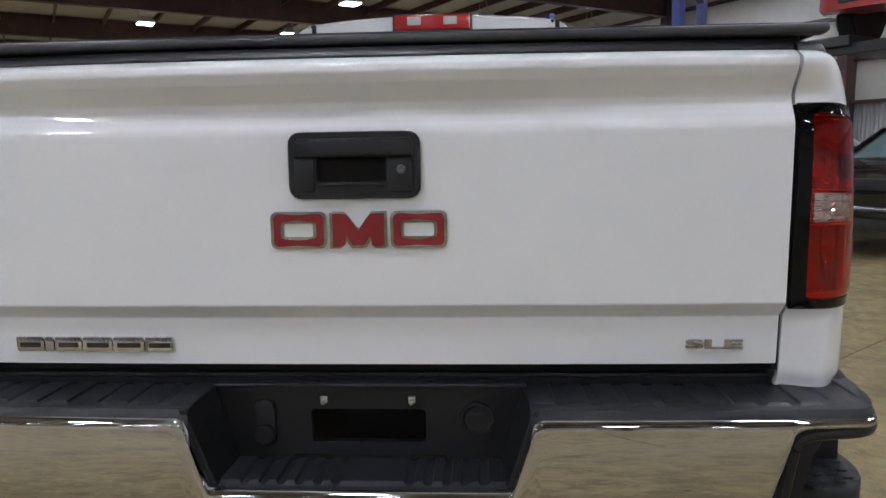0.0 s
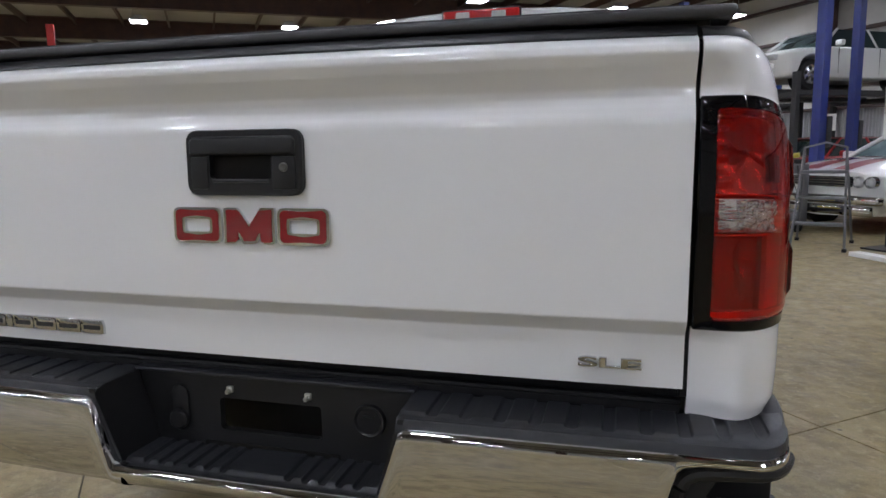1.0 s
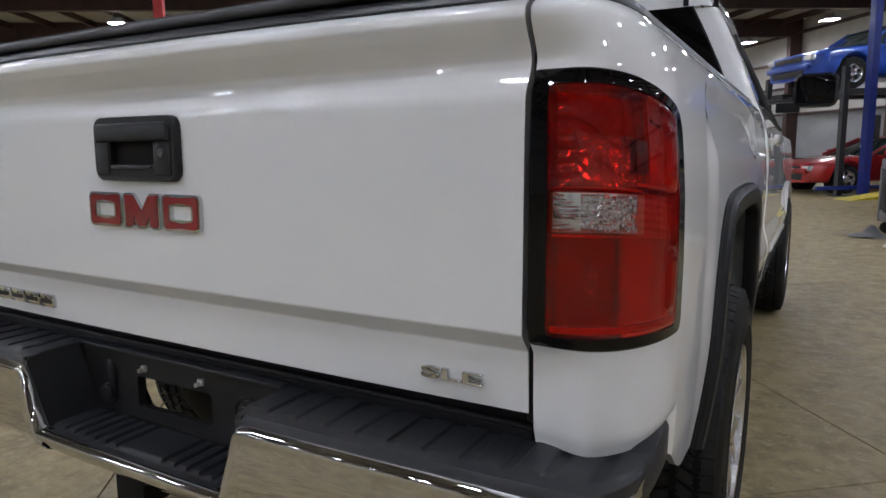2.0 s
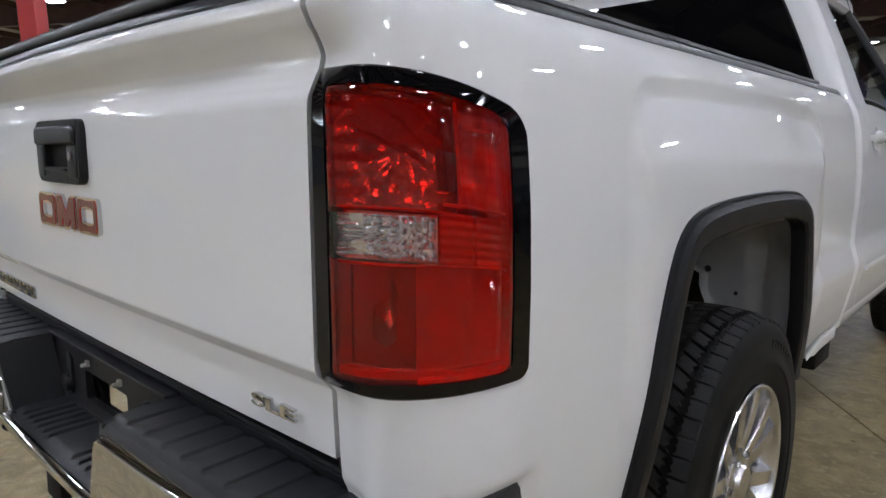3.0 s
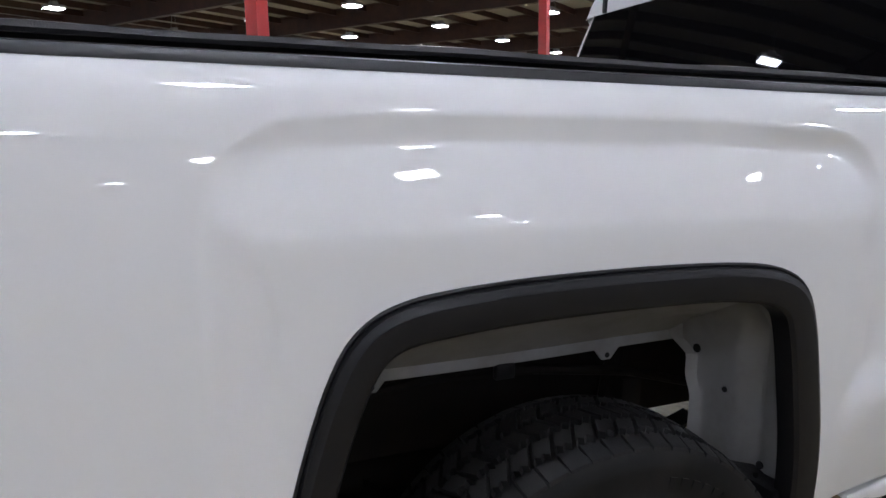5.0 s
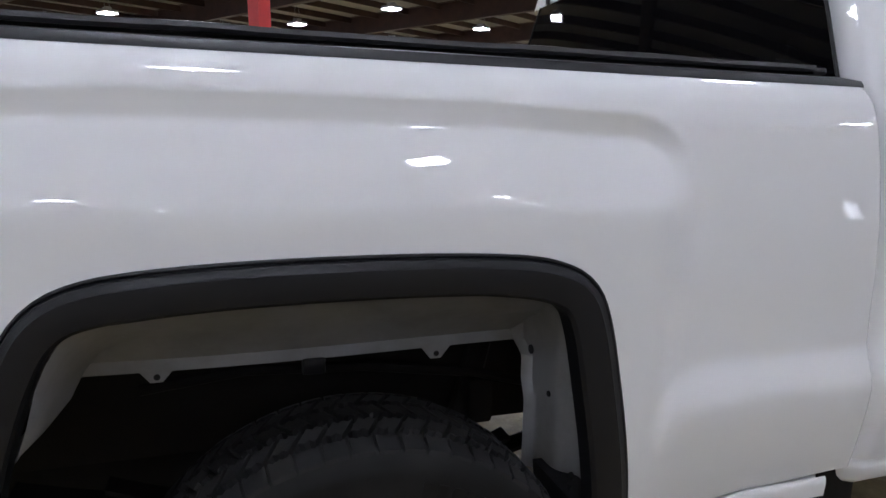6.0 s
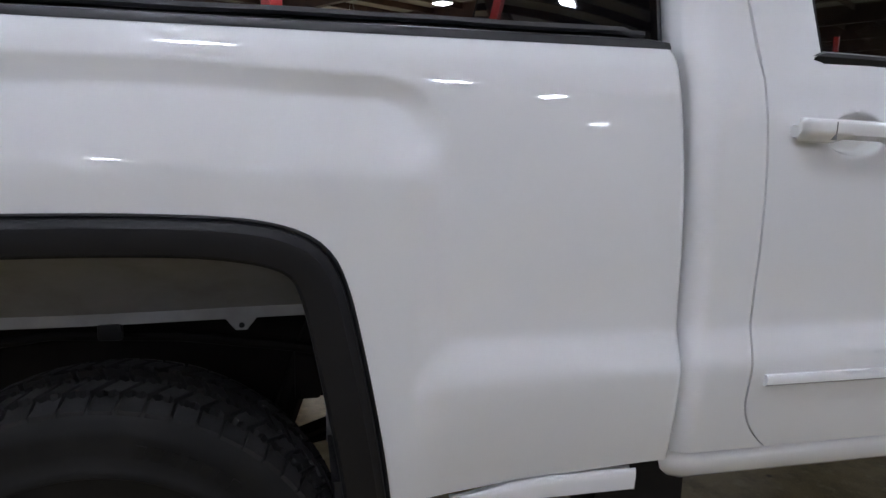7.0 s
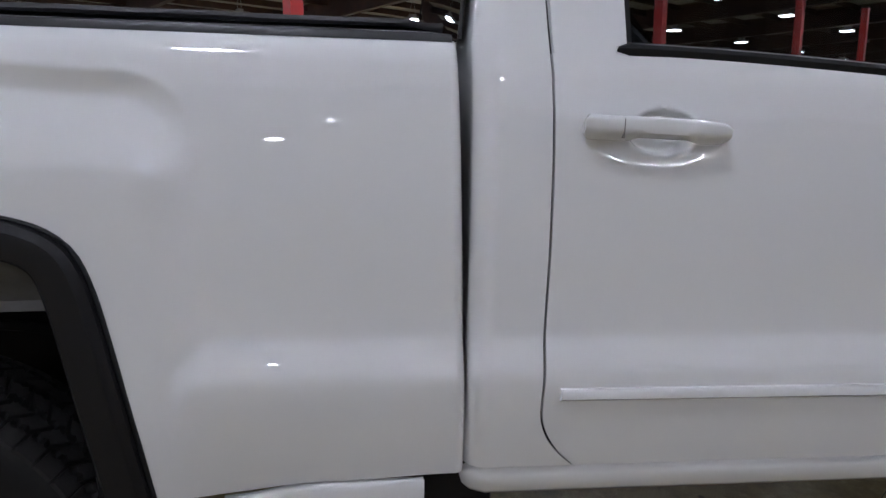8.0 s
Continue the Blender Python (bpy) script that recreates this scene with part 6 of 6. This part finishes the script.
# ---------------------------------------------------------------- cars
def car(m, label, paint, length=4.75, width=1.86, height=1.38, bonnet=1.35, boot=0.75, hood_z=0.92, belt_z=0.95, wheel_r=0.33,
        stripe=None, roof_paint=None, style="modern", glass_mat=None, rake=0.62, group="", head=None):
    """A car, nose towards -x of its own frame, standing on z = 0."""
    e = empty("car", m, label, "car", group)
    glass_mat = glass_mat or CAR_GLASS
    head = head or HEAD
    W, L = width / 2, length
    wf, wr = 0.19 * L, 0.19 * L + 0.575 * L

    def deck(x):
        if x < bonnet:
            return hood_z - 0.16 * (1 - x / bonnet) ** 2.2
        if x > L - boot:
            return hood_z + 0.02 - 0.06 * ((x - L + boot) / boot) ** 2
        return belt_z
    P = []
    for x in np.linspace(0, L, 64):
        end = min(1, ((x + 0.02) / 0.32) ** 0.45, ((L - x + 0.02) / 0.30) ** 0.45)
        w = W * (0.86 + 0.14 * end) * min(1, 0.72 + end * 0.28)
        z1 = deck(x)
        low = 0.24
        for xc in (wf, wr):
            d = abs(x - xc)
            if d < wheel_r + 0.05:
                low = max(low, wheel_r * 0.98 + math.sqrt(max(0, (wheel_r + 0.05) ** 2 - d * d)) * 0.98)
        low = min(low, z1 - 0.12)
        sec = [(0.0, low * 0.5 + 0.1), (0.55 * w, low), (0.94 * w, low + 0.01), (w, low + 0.06), (1.0 * w, max(low + 0.07, 0.55)), (0.985 * w, z1 - 0.09), (0.93 * w, z1 - 0.025), (0.80 * w, z1), (0.40 * w, z1 + 0.018), (0.0, z1 + 0.022)]
        P.append([(x, y, z) for y, z in sec] + [(x, -y, z) for y, z in sec[::-1][1:]])
    v, f = grid(P)
    n = len(P[0])
    f += [tuple(range(n)), tuple((len(P) - 1) * n + i for i in range(n))[::-1]]
    body = part("body", mesh("body", v, f, sharp=50), paint, e)
    # greenhouse
    x0, x1 = bonnet - 0.12, L - boot + 0.10
    r0, r1 = x0 + rake, x1 - (0.62 if style != "suv" else 0.12)
    if style == "suv":
        x1, r1 = L - 0.12, L - 0.22
    P = []
    for k in np.linspace(0, 1, 9):
        z = belt_z - 0.03 + (height - 0.05 - belt_z + 0.03) * k
        a, b = x0 + (r0 - x0) * k, x1 + (r1 - x1) * k
        w = W * (0.90 - 0.20 * k) if style != "suv" else W * (0.92 - 0.07 * k)
        P.append([(a, -w * 0.86, z), (a + 0.10, -w, z)] + [(a + 0.10 + (b - a - 0.2) * t, -w, z) for t in (0.25, 0.5, 0.75)] + [(b - 0.10, -w, z), (b, -w * 0.86, z), (b, w * 0.86, z), (b - 0.10, w, z)] + [(b - 0.10 - (b - a - 0.2) * t, w, z) for t in (0.25, 0.5, 0.75)] + [(a + 0.10, w, z), (a, w * 0.86, z), (a, -w * 0.86, z)])
    part("window_glass", mesh("window_glass", *grid(P), sharp=25), glass_mat, body)
    wt = W * 0.70 if style != "suv" else W * 0.85
    P = []
    for x in np.linspace(r0 - 0.04, r1 + 0.04, 14):
        q = min(1, (x - r0 + 0.06) / 0.12, (r1 + 0.06 - x) / 0.12)
        P.append([(x, wt * y, height - 0.055 + 0.055 * q * (1 - y ** 4)) for y in np.linspace(-1.02, 1.02, 15)])
    part("roof", mesh("roof", *grid(P)), roof_paint or paint, body)
    for s in (-1, 1):
        wb, wtop = W * (0.90 if style != "suv" else 0.92) + 0.004, wt + 0.004
        for (xa, za), (xb, zb), thick in (((x0 + 0.05, belt_z - 0.02), (r0 + 0.03, height - 0.04), 0.030), ((x1 - 0.06, belt_z - 0.02), (r1 - 0.03, height - 0.04), 0.055), ((x0 * 0.42 + x1 * 0.58, belt_z - 0.02), (r0 * 0.42 + r1 * 0.58, height - 0.04), 0.028)):
            part("pillar", mesh("pillar", *tube([(xa, s * wb, za), (xb, s * wtop, zb)], thick, 6)), roof_paint or paint, body)
        part("door_mirror", rbox(x0 + 0.30, x0 + 0.42, min(s * (W - 0.02), s * (W + 0.15)), max(s * (W - 0.02), s * (W + 0.15)), belt_z - 0.02, belt_z + 0.10, 0.03, 3), paint, body)
        part("door_line", rbox(x0 + 0.42, x0 + 0.428, s * W * 0.995 - 0.006, s * W * 0.995 + 0.006, 0.35, belt_z - 0.05, 0, 1), GASKET, body)
        part("door_line", rbox(x0 + 1.65, x0 + 1.658, s * W * 0.995 - 0.006, s * W * 0.995 + 0.006, 0.35, belt_z - 0.05, 0, 1), GASKET, body)
        for xc in (wf, wr):
            wh = new("wheel")
            wh.parent = e
            wh.location = (xc, s * (W - 0.12), wheel_r)
            ty = part("tyre", mesh("tyre", *lathe([(-0.11, 0.2), (-0.11, wheel_r - 0.03), (-0.08, wheel_r), (0.08, wheel_r), (0.11, wheel_r - 0.03), (0.115, wheel_r - 0.10), (0.10, wheel_r * 0.62)], 36, axis="y")), RUBBER, wh)
            rm = part("rim", mesh("rim", *lathe([(s * 0.07, 0.0), (s * 0.10, 0.05), (s * 0.085, 0.07), (s * 0.075, wheel_r * 0.52), (s * 0.105, wheel_r * 0.62), (s * 0.100, wheel_r * 0.66)], 36, axis="y")), CHROME if style != "modern" else ALLOY, wh)
            for k in range(5):
                a = 2 * math.pi * k / 5
                part("window_hole", mesh("window_hole", *lathe([(s * 0.084, 0.0), (s * 0.084, 0.042), (s * 0.06, 0.042)], 10, (0.125 * math.sin(a), 0, 0.125 * math.cos(a)), "y")), DARK, rm)
            # dark disc stands in for the shade inside the wheel arch
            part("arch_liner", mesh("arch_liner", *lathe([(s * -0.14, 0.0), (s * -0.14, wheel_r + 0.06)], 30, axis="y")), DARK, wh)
    # nose
    nz = deck(0.0)
    if style == "modern":
        part("grille", rbox(-0.015, 0.05, -W * 0.52, W * 0.52, nz - 0.15, nz - 0.03, 0.01), DARK, body)
        part("lower_grille", rbox(-0.02, 0.05, -W * 0.60, W * 0.60, 0.30, 0.43, 0.01), DARK, body)
        for s in (-1, 1):
            part("headlamp", rbox(-0.005, 0.16, min(s * W * 0.56, s * W * 0.84), max(s * W * 0.56, s * W * 0.84), nz - 0.14, nz - 0.02, 0.025, 2), head, body)
        part("bumper", rbox(-0.06, 0.06, -W * 0.80, W * 0.80, 0.44, 0.56, 0.03, 3), paint, body)
    else:
        part("grille", rbox(-0.02, 0.03, -W * 0.50, W * 0.50, nz - 0.20, nz - 0.06, 0.008), DARK, body)
        for k in range(4):
            part("grille_bar", rbox(-0.025, -0.015, -W * 0.50, W * 0.50, nz - 0.19 + 0.036 * k, nz - 0.183 + 0.036 * k, 0.001, 1), CHROME, body)
        for s in (-1, 1):
            for yy in (0.60, 0.78):
                hl = part("headlamp", mesh("headlamp", *lathe([(-0.05, 0.0), (-0.04, 0.045), (-0.01, 0.070), (0.05, 0.075)], 20, (0, s * W * yy, nz - 0.13))), HEAD, body)
                part("lamp_ring", mesh("lamp_ring", *lathe([(-0.02, 0.070), (-0.03, 0.078), (0.04, 0.085)], 20, (0, s * W * yy, nz - 0.13))), CHROME, hl)
        part("bumper", rbox(-0.12, 0.02, -W * 0.98, W * 0.98, 0.40, 0.52, 0.035, 3), CHROME, body, "chrome front bumper")
        part("valance", rbox(-0.02, 0.05, -W * 0.80, W * 0.80, 0.24, 0.38, 0.02, 2), CHROME if style == "classic" else paint, body)
        part("rear_bumper", rbox(L - 0.02, L + 0.10, -W * 0.95, W * 0.95, 0.40, 0.52, 0.035, 3), CHROME, body)
    if stripe:
        for s in (-1, 1):
            P = []
            for x in np.linspace(0.05, bonnet - 0.05, 16):
                z = deck(x) + 0.0265
                P.append([(x, s * W * 0.13, z), (x, s * W * 0.42, z - 0.004)])
            part("stripe", mesh("stripe", *grid(P)), stripe, body)
    return e


car(uv(11.29, 10.35, 2.33), "white modern coupe raised on a storage lift", CAR_WHITE, height=1.38)
car(uv(9.65, 12.95, 2.24), "blue modern coupe raised on a storage lift", CAR_BLUE, height=1.38)
car(uv(8.15, 5.6, 0), "white classic coupe with red bonnet stripes on the floor", CAR_WHITE, length=4.95, width=1.92, height=1.38, hood_z=0.99, belt_z=0.98, bonnet=1.55, boot=1.05, stripe=CAR_RED, style="classic", glass_mat=CAR_GLASS_MID, wheel_r=0.34, rake=0.75)
car(uv(9.75, 12.9, 0), "red low convertible coupe parked under a lift", CAR_RED, length=4.3, width=1.74, height=1.22, hood_z=0.80, belt_z=0.84, bonnet=1.45, boot=0.8, style="modern", wheel_r=0.31, rake=0.8)
car(uv(10.6, 9.7, 0), "red classic car with a white bonnet stripe under a lift", CAR_RED, length=4.9, width=1.9, height=1.34, hood_z=0.95, bonnet=1.55, boot=1.0, stripe=CAR_WHITE, style="classic")
car(uv(6.95, 2.42, 0), "black car parked on the floor under a raised red car", CAR_BLACK, length=4.8, width=1.88, height=1.42, bonnet=1.35, hood_z=1.04, belt_z=1.04, style="modern", glass_mat=CAR_GLASS_MID, head=CAR_GLASS)
car(uv(7.12, 2.3, 2.42), "red classic car raised on a black storage lift", CAR_RED, length=4.9, width=1.86, height=1.34, hood_z=0.90, style="modern")
off_roader = car(Matrix.Translation((-4.32, 3.2, 0)) @ Matrix.Rotation(radians(234), 4, "Z"), "pale blue vintage off-roader with a white roof", CAR_PALE, length=3.9, width=1.78, height=1.86, hood_z=1.12, belt_z=1.20, bonnet=1.15, boot=0.15, wheel_r=0.37, style="suv", roof_paint=CAR_WHITE, rake=0.30, glass_mat=CAR_GLASS_MID)
for side in (-0.90, 0.90):
    part("trim_line", rbox(0.15, 3.80, side - 0.008, side + 0.008, 1.02, 1.035, 0.003, 1), CHROME, off_roader)
    part("drip_rail", rbox(1.25, 3.75, side * 0.86 - 0.02, side * 0.86 + 0.02, 1.775, 1.80, 0.006), CAR_WHITE, off_roader)
    part("side_marker", rbox(3.62, 3.74, side - 0.012, side + 0.012, 0.72, 0.78, 0.006), AMBER, off_roader, "amber side marker lamp")
    part("sill_strip", rbox(1.15, 2.55, side - 0.02, side + 0.02, 0.30, 0.40, 0.012), CAR_WHITE, off_roader)
part("tail_bumper", rbox(3.86, 4.02, -0.86, 0.86, 0.46, 0.60, 0.03, 3), CHROME, off_roader, "chrome rear bumper")
car(Matrix.Translation((-8.3, -4.4, 0)) @ Matrix.Rotation(radians(90), 4, "Z"), "cream vintage off-roader with a chrome bumper on the floor", CAR_CREAM, length=4.1, width=1.82, height=1.92, hood_z=1.10, belt_z=1.16, bonnet=0.95, boot=0.15, wheel_r=0.37, style="suv", rake=0.22, glass_mat=CAR_GLASS_MID)


# ---------------------------------------------------------------- loose things on the floor
def step_ladder(m):
    e = empty("step_ladder", m, "grey aluminium three-step folding ladder standing open", "ladder")
    for s in (-0.24, 0.24):
        part("front_rail", mesh("front_rail", *tube([(s * 1.15, -0.30, 0.02), (s * 0.9, 0.05, 1.18)], 0.016, 6)), GREY_STEEL, e)
        part("rear_leg", mesh("rear_leg", *tube([(s * 1.25, 0.52, 0.02), (s * 0.9, 0.08, 1.12)], 0.014, 6)), GREY_STEEL, e)
        part("foot", rbox(s * 1.15 - 0.025, s * 1.15 + 0.025, -0.33, -0.27, 0, 0.04, 0.008), GASKET, e)
        part("foot", rbox(s * 1.25 - 0.025, s * 1.25 + 0.025, 0.49, 0.55, 0, 0.04, 0.008), GASKET, e)
    for k, z in enumerate((0.30, 0.60, 0.90)):
        y = -0.30 + 0.35 * z / 1.18
        part("tread", rbox(-0.25, 0.25, y - 0.03, y + 0.12, z - 0.02, z + 0.015, 0.006), GREY_STEEL, e)
    part("hand_bar", mesh("hand_bar", *tube([(-0.22, 0.05, 1.18), (0, 0.05, 1.24), (0.22, 0.05, 1.18)], 0.014, 6)), GREY_STEEL, e)
    return e


step_ladder(Matrix.Translation((3.02, 7.52, 0)) @ Matrix.Rotation(radians(-20), 4, "Z"))

cart = empty("tool_cart", Matrix.Translation((2.40, 9.02, 0)) @ Matrix.Rotation(radians(12), 4, "Z"), "grey steel tool cart loaded with parts and rags", "cart")
part("lower_shelf", rbox(-0.45, 0.75, -0.32, 0.32, 0.17, 0.30, 0.012), GREY_STEEL, cart)
part("upper_shelf", rbox(-0.45, 0.75, -0.32, 0.32, 0.82, 0.95, 0.012), GREY_STEEL, cart)
for x in (-0.42, 0.30, 0.72):
    for y in (-0.29, 0.29):
        part("leg", rbox(x - 0.035, x + 0.035, y - 0.03, y + 0.03, 0.16, 1.05 if x == 0.30 else 0.84, 0.006), GREY_STEEL, cart)
for x in (-0.36, 0.66):
    for y in (-0.24, 0.24):
        part("castor", mesh("castor", *lathe([(-0.025, 0.0), (-0.025, 0.075), (0.025, 0.075), (0.025, 0.0)], 18, (x, y, 0.078), "y")), RUBBER, cart)
bag = part("tool_bag", rbox(-0.20, 0.16, -0.16, 0.14, 0.0, 0.44, 0.06, 3), BAG)
bag.matrix_world = Matrix.Translation((2.10, 8.67, 0.30)) @ Matrix.Rotation(radians(8), 4, "Z")
tagged(bag, "black canvas tool bag hanging on the cart", "bag")
part("strap", mesh("strap", *tube([(-0.15, -0.15, 0.40), (-0.09, -0.17, 0.56), (0.06, -0.17, 0.56), (0.12, -0.15, 0.40)], 0.018, 6)), BAG, bag)
part("side_pocket", rbox(0.16, 0.24, -0.12, 0.08, 0.05, 0.36, 0.03, 2), BAG, bag)
part("paper_tag", rbox(-0.14, -0.08, -0.166, -0.158, 0.18, 0.36, 0.001, 1), CLUTTER_BLUE, bag)
rng = random.Random(11)
for k in range(11):
    x, y = -0.38 + 0.105 * k, rng.uniform(-0.2, 0.2)
    h = rng.uniform(0.06, 0.24)
    mat = (BLACK_STEEL, ALU, BAG, CLUTTER_CREAM, BLACK_STEEL, YELLOW, GREY_STEEL, PAPER)[k % 8]
    me = mesh("bottle", *lathe([(0, 0.0), (0, 0.045), (h * 0.7, 0.048), (h * 0.82, 0.025), (h, 0.02), (h, 0)], 14, axis="z")) if k % 2 else None
    ob = part("bottle", me, mat) if k % 2 else part("parts_box", rbox(-0.05, 0.05, -0.06, 0.06, 0, h, 0.012), mat)
    ob.matrix_world = cart.matrix_world @ Matrix.Translation((x, y, 0.95))
    tagged(ob, "small workshop bottle standing on the tool cart" if k % 2 else "small cardboard parts box on the tool cart", "bottle" if k % 2 else "box", "clutter on the cart")
for k in range(7):
    hose = part("air_hose", mesh("air_hose", *tube([(0.0, 0.0, 0.0), (0.03 * math.sin(k), -0.05, -0.12), (0.05 * math.cos(k * 2), -0.04, -0.30 - 0.03 * k), (0.07 * math.sin(k * 3), 0.0, -0.20)], 0.012, 6)), (BLACK_STEEL, BAG, CAR_RED)[k % 3])
    hose.matrix_world = cart.matrix_world @ Matrix.Translation((-0.38 + 0.16 * k, -0.345, 0.93))
    tagged(hose, "short rubber hose draped over the cart's edge", "hose", "clutter on the cart")
for k in range(6):
    tool = part("power_tool", mesh("power_tool", *join(tube([(0, 0, 0.10), (0.16, 0, 0.12)], 0.035, 8), tube([(0.02, 0, 0.10), (-0.02, 0.01, 0.0)], 0.022, 8))), (BLACK_STEEL, GREY_STEEL, YELLOW)[k % 3])
    tool.matrix_world = cart.matrix_world @ Matrix.Translation((-0.30 + 0.17 * k, 0.15 * math.sin(k * 2), 0.953)) @ Matrix.Rotation(k * 1.1, 4, "Z")
    tagged(tool, "small hand-held power tool lying on the cart", "tool", "clutter on the cart")
tray = part("yellow_tray", rbox(-0.25, 0.35, -0.2, 0.2, 0, 0.10, 0.02), YELLOW)
tray.matrix_world = cart.matrix_world @ Matrix.Translation((0.2, 0, 0.30))
tagged(tray, "yellow plastic tray on the cart's lower shelf", "tray")
sheet = part("paper_sheet", rbox(-0.28, 0.28, -0.20, 0.20, 0, 0.018, 0.003), PAPER)
sheet.matrix_world = Matrix.Translation((2.19, 8.06, 0)) @ Matrix.Rotation(radians(-12), 4, "Z")
tagged(sheet, "white stack of paper lying on the concrete floor", "paper")
rag = part("grey_rag", mesh("grey_rag", *grid([[(x * 0.22, y * 0.18, 0.015 + 0.15 * math.exp(-3 * (x * x + y * y)) * (0.7 + 0.4 * math.sin(5 * x + 3 * y))) for y in np.linspace(-1, 1, 16)] for x in np.linspace(-1, 1, 16)])), GREY_STEEL)
rag.matrix_world = Matrix.Translation((1.78, 8.75, 0))
tagged(rag, "crumpled grey rag lying on the floor", "rag")
plank = part("white_plank", rbox(-0.55, 0.55, -0.07, 0.07, 0, 0.05, 0.006), PAPER)
plank.matrix_world = Matrix.Translation((3.47, 6.45, 0)) @ Matrix.Rotation(radians(-62), 4, "Z")
tagged(plank, "white painted board lying on the floor", "board")
ramp = part("yellow_ramp", prism([(-0.6, 0.0), (0.6, 0.0), (0.6, 0.14)], "y", -0.25, 0.25), YELLOW)
ramp.matrix_world = uv(10.1, 10.75, 0)
tagged(ramp, "yellow steel wheel ramp beside a lift post", "ramp")
heater = part("wall_banner", rbox(-0.05, 0.05, -0.5, 0.5, 0, 2.2, 0.02), GREY_STEEL)
heater.matrix_world = uv(U0 + 0.60, 17.6, 2.55)
tagged(heater, "dark patterned panel hung on the wall", "panel")
for k in range(9):
    for i in range(4):
        part("pattern_bar", rbox(0.048, 0.056, -0.42 + 0.22 * i, -0.28 + 0.22 * i, 0.12 + 0.18 * k + 0.05 * (i % 2), 0.17 + 0.18 * k + 0.05 * (i % 2), 0, 1), CORRUGATED, heater)

# ---------------------------------------------------------------- floor of separate slabs
floor = part("floor", rbox(U0 - 0.2, U1 + 0.2, V0 - 0.2, V1 + 0.2, -0.20, -0.010, 0), JOINT)
floor.matrix_world = HALL
tagged(floor, "beige sealed concrete floor with dark saw-cut joints", "floor", kind="structure")
SLABS = HALL.inverted() @ Matrix.Translation((1.60, 1.99, 0)) @ Matrix.Rotation(radians(38.4), 4, "Z")
slab_me, rest = None, []
for i in range(-14, 9):
    for j in range(-9, 24):
        spot = SLABS @ Vector((3.0 * i + 1.5, 3.0 * j + 1.5, 0))
        if not (U0 - 1.2 < spot.x < U1 + 1.2 and V0 - 1.2 < spot.y < V1 + 1.2):
            continue
        place = SLABS @ Matrix.Translation((3.0 * i, 3.0 * j, 0))
        if spot.x < -16 or spot.y > 30:
            rest.append(([place @ Vector(c) for c in ((0.003, 0.003, 0), (2.997, 0.003, 0), (2.997, 2.997, 0), (0.003, 2.997, 0), (0.003, 0.003, -0.009), (2.997, 0.003, -0.009), (2.997, 2.997, -0.009), (0.003, 2.997, -0.009))], [(0, 1, 2, 3), (0, 4, 5, 1), (1, 5, 6, 2), (2, 6, 7, 3), (3, 7, 4, 0)]))
            continue
        if slab_me is None:
            bm = rbox(0.003, 2.997, 0.003, 2.997, -0.009, 0.0, 0.0015, 1)
            ob = part("slab", bm, CONCRETE, floor)
            slab_me = ob.data
        else:
            ob = part("slab", slab_me, CONCRETE, floor)
        ob.matrix_basis = place
part("far_slabs", mesh("far_slabs", *join(*rest), smooth=False), CONCRETE, floor)["kind"] = "stuff"
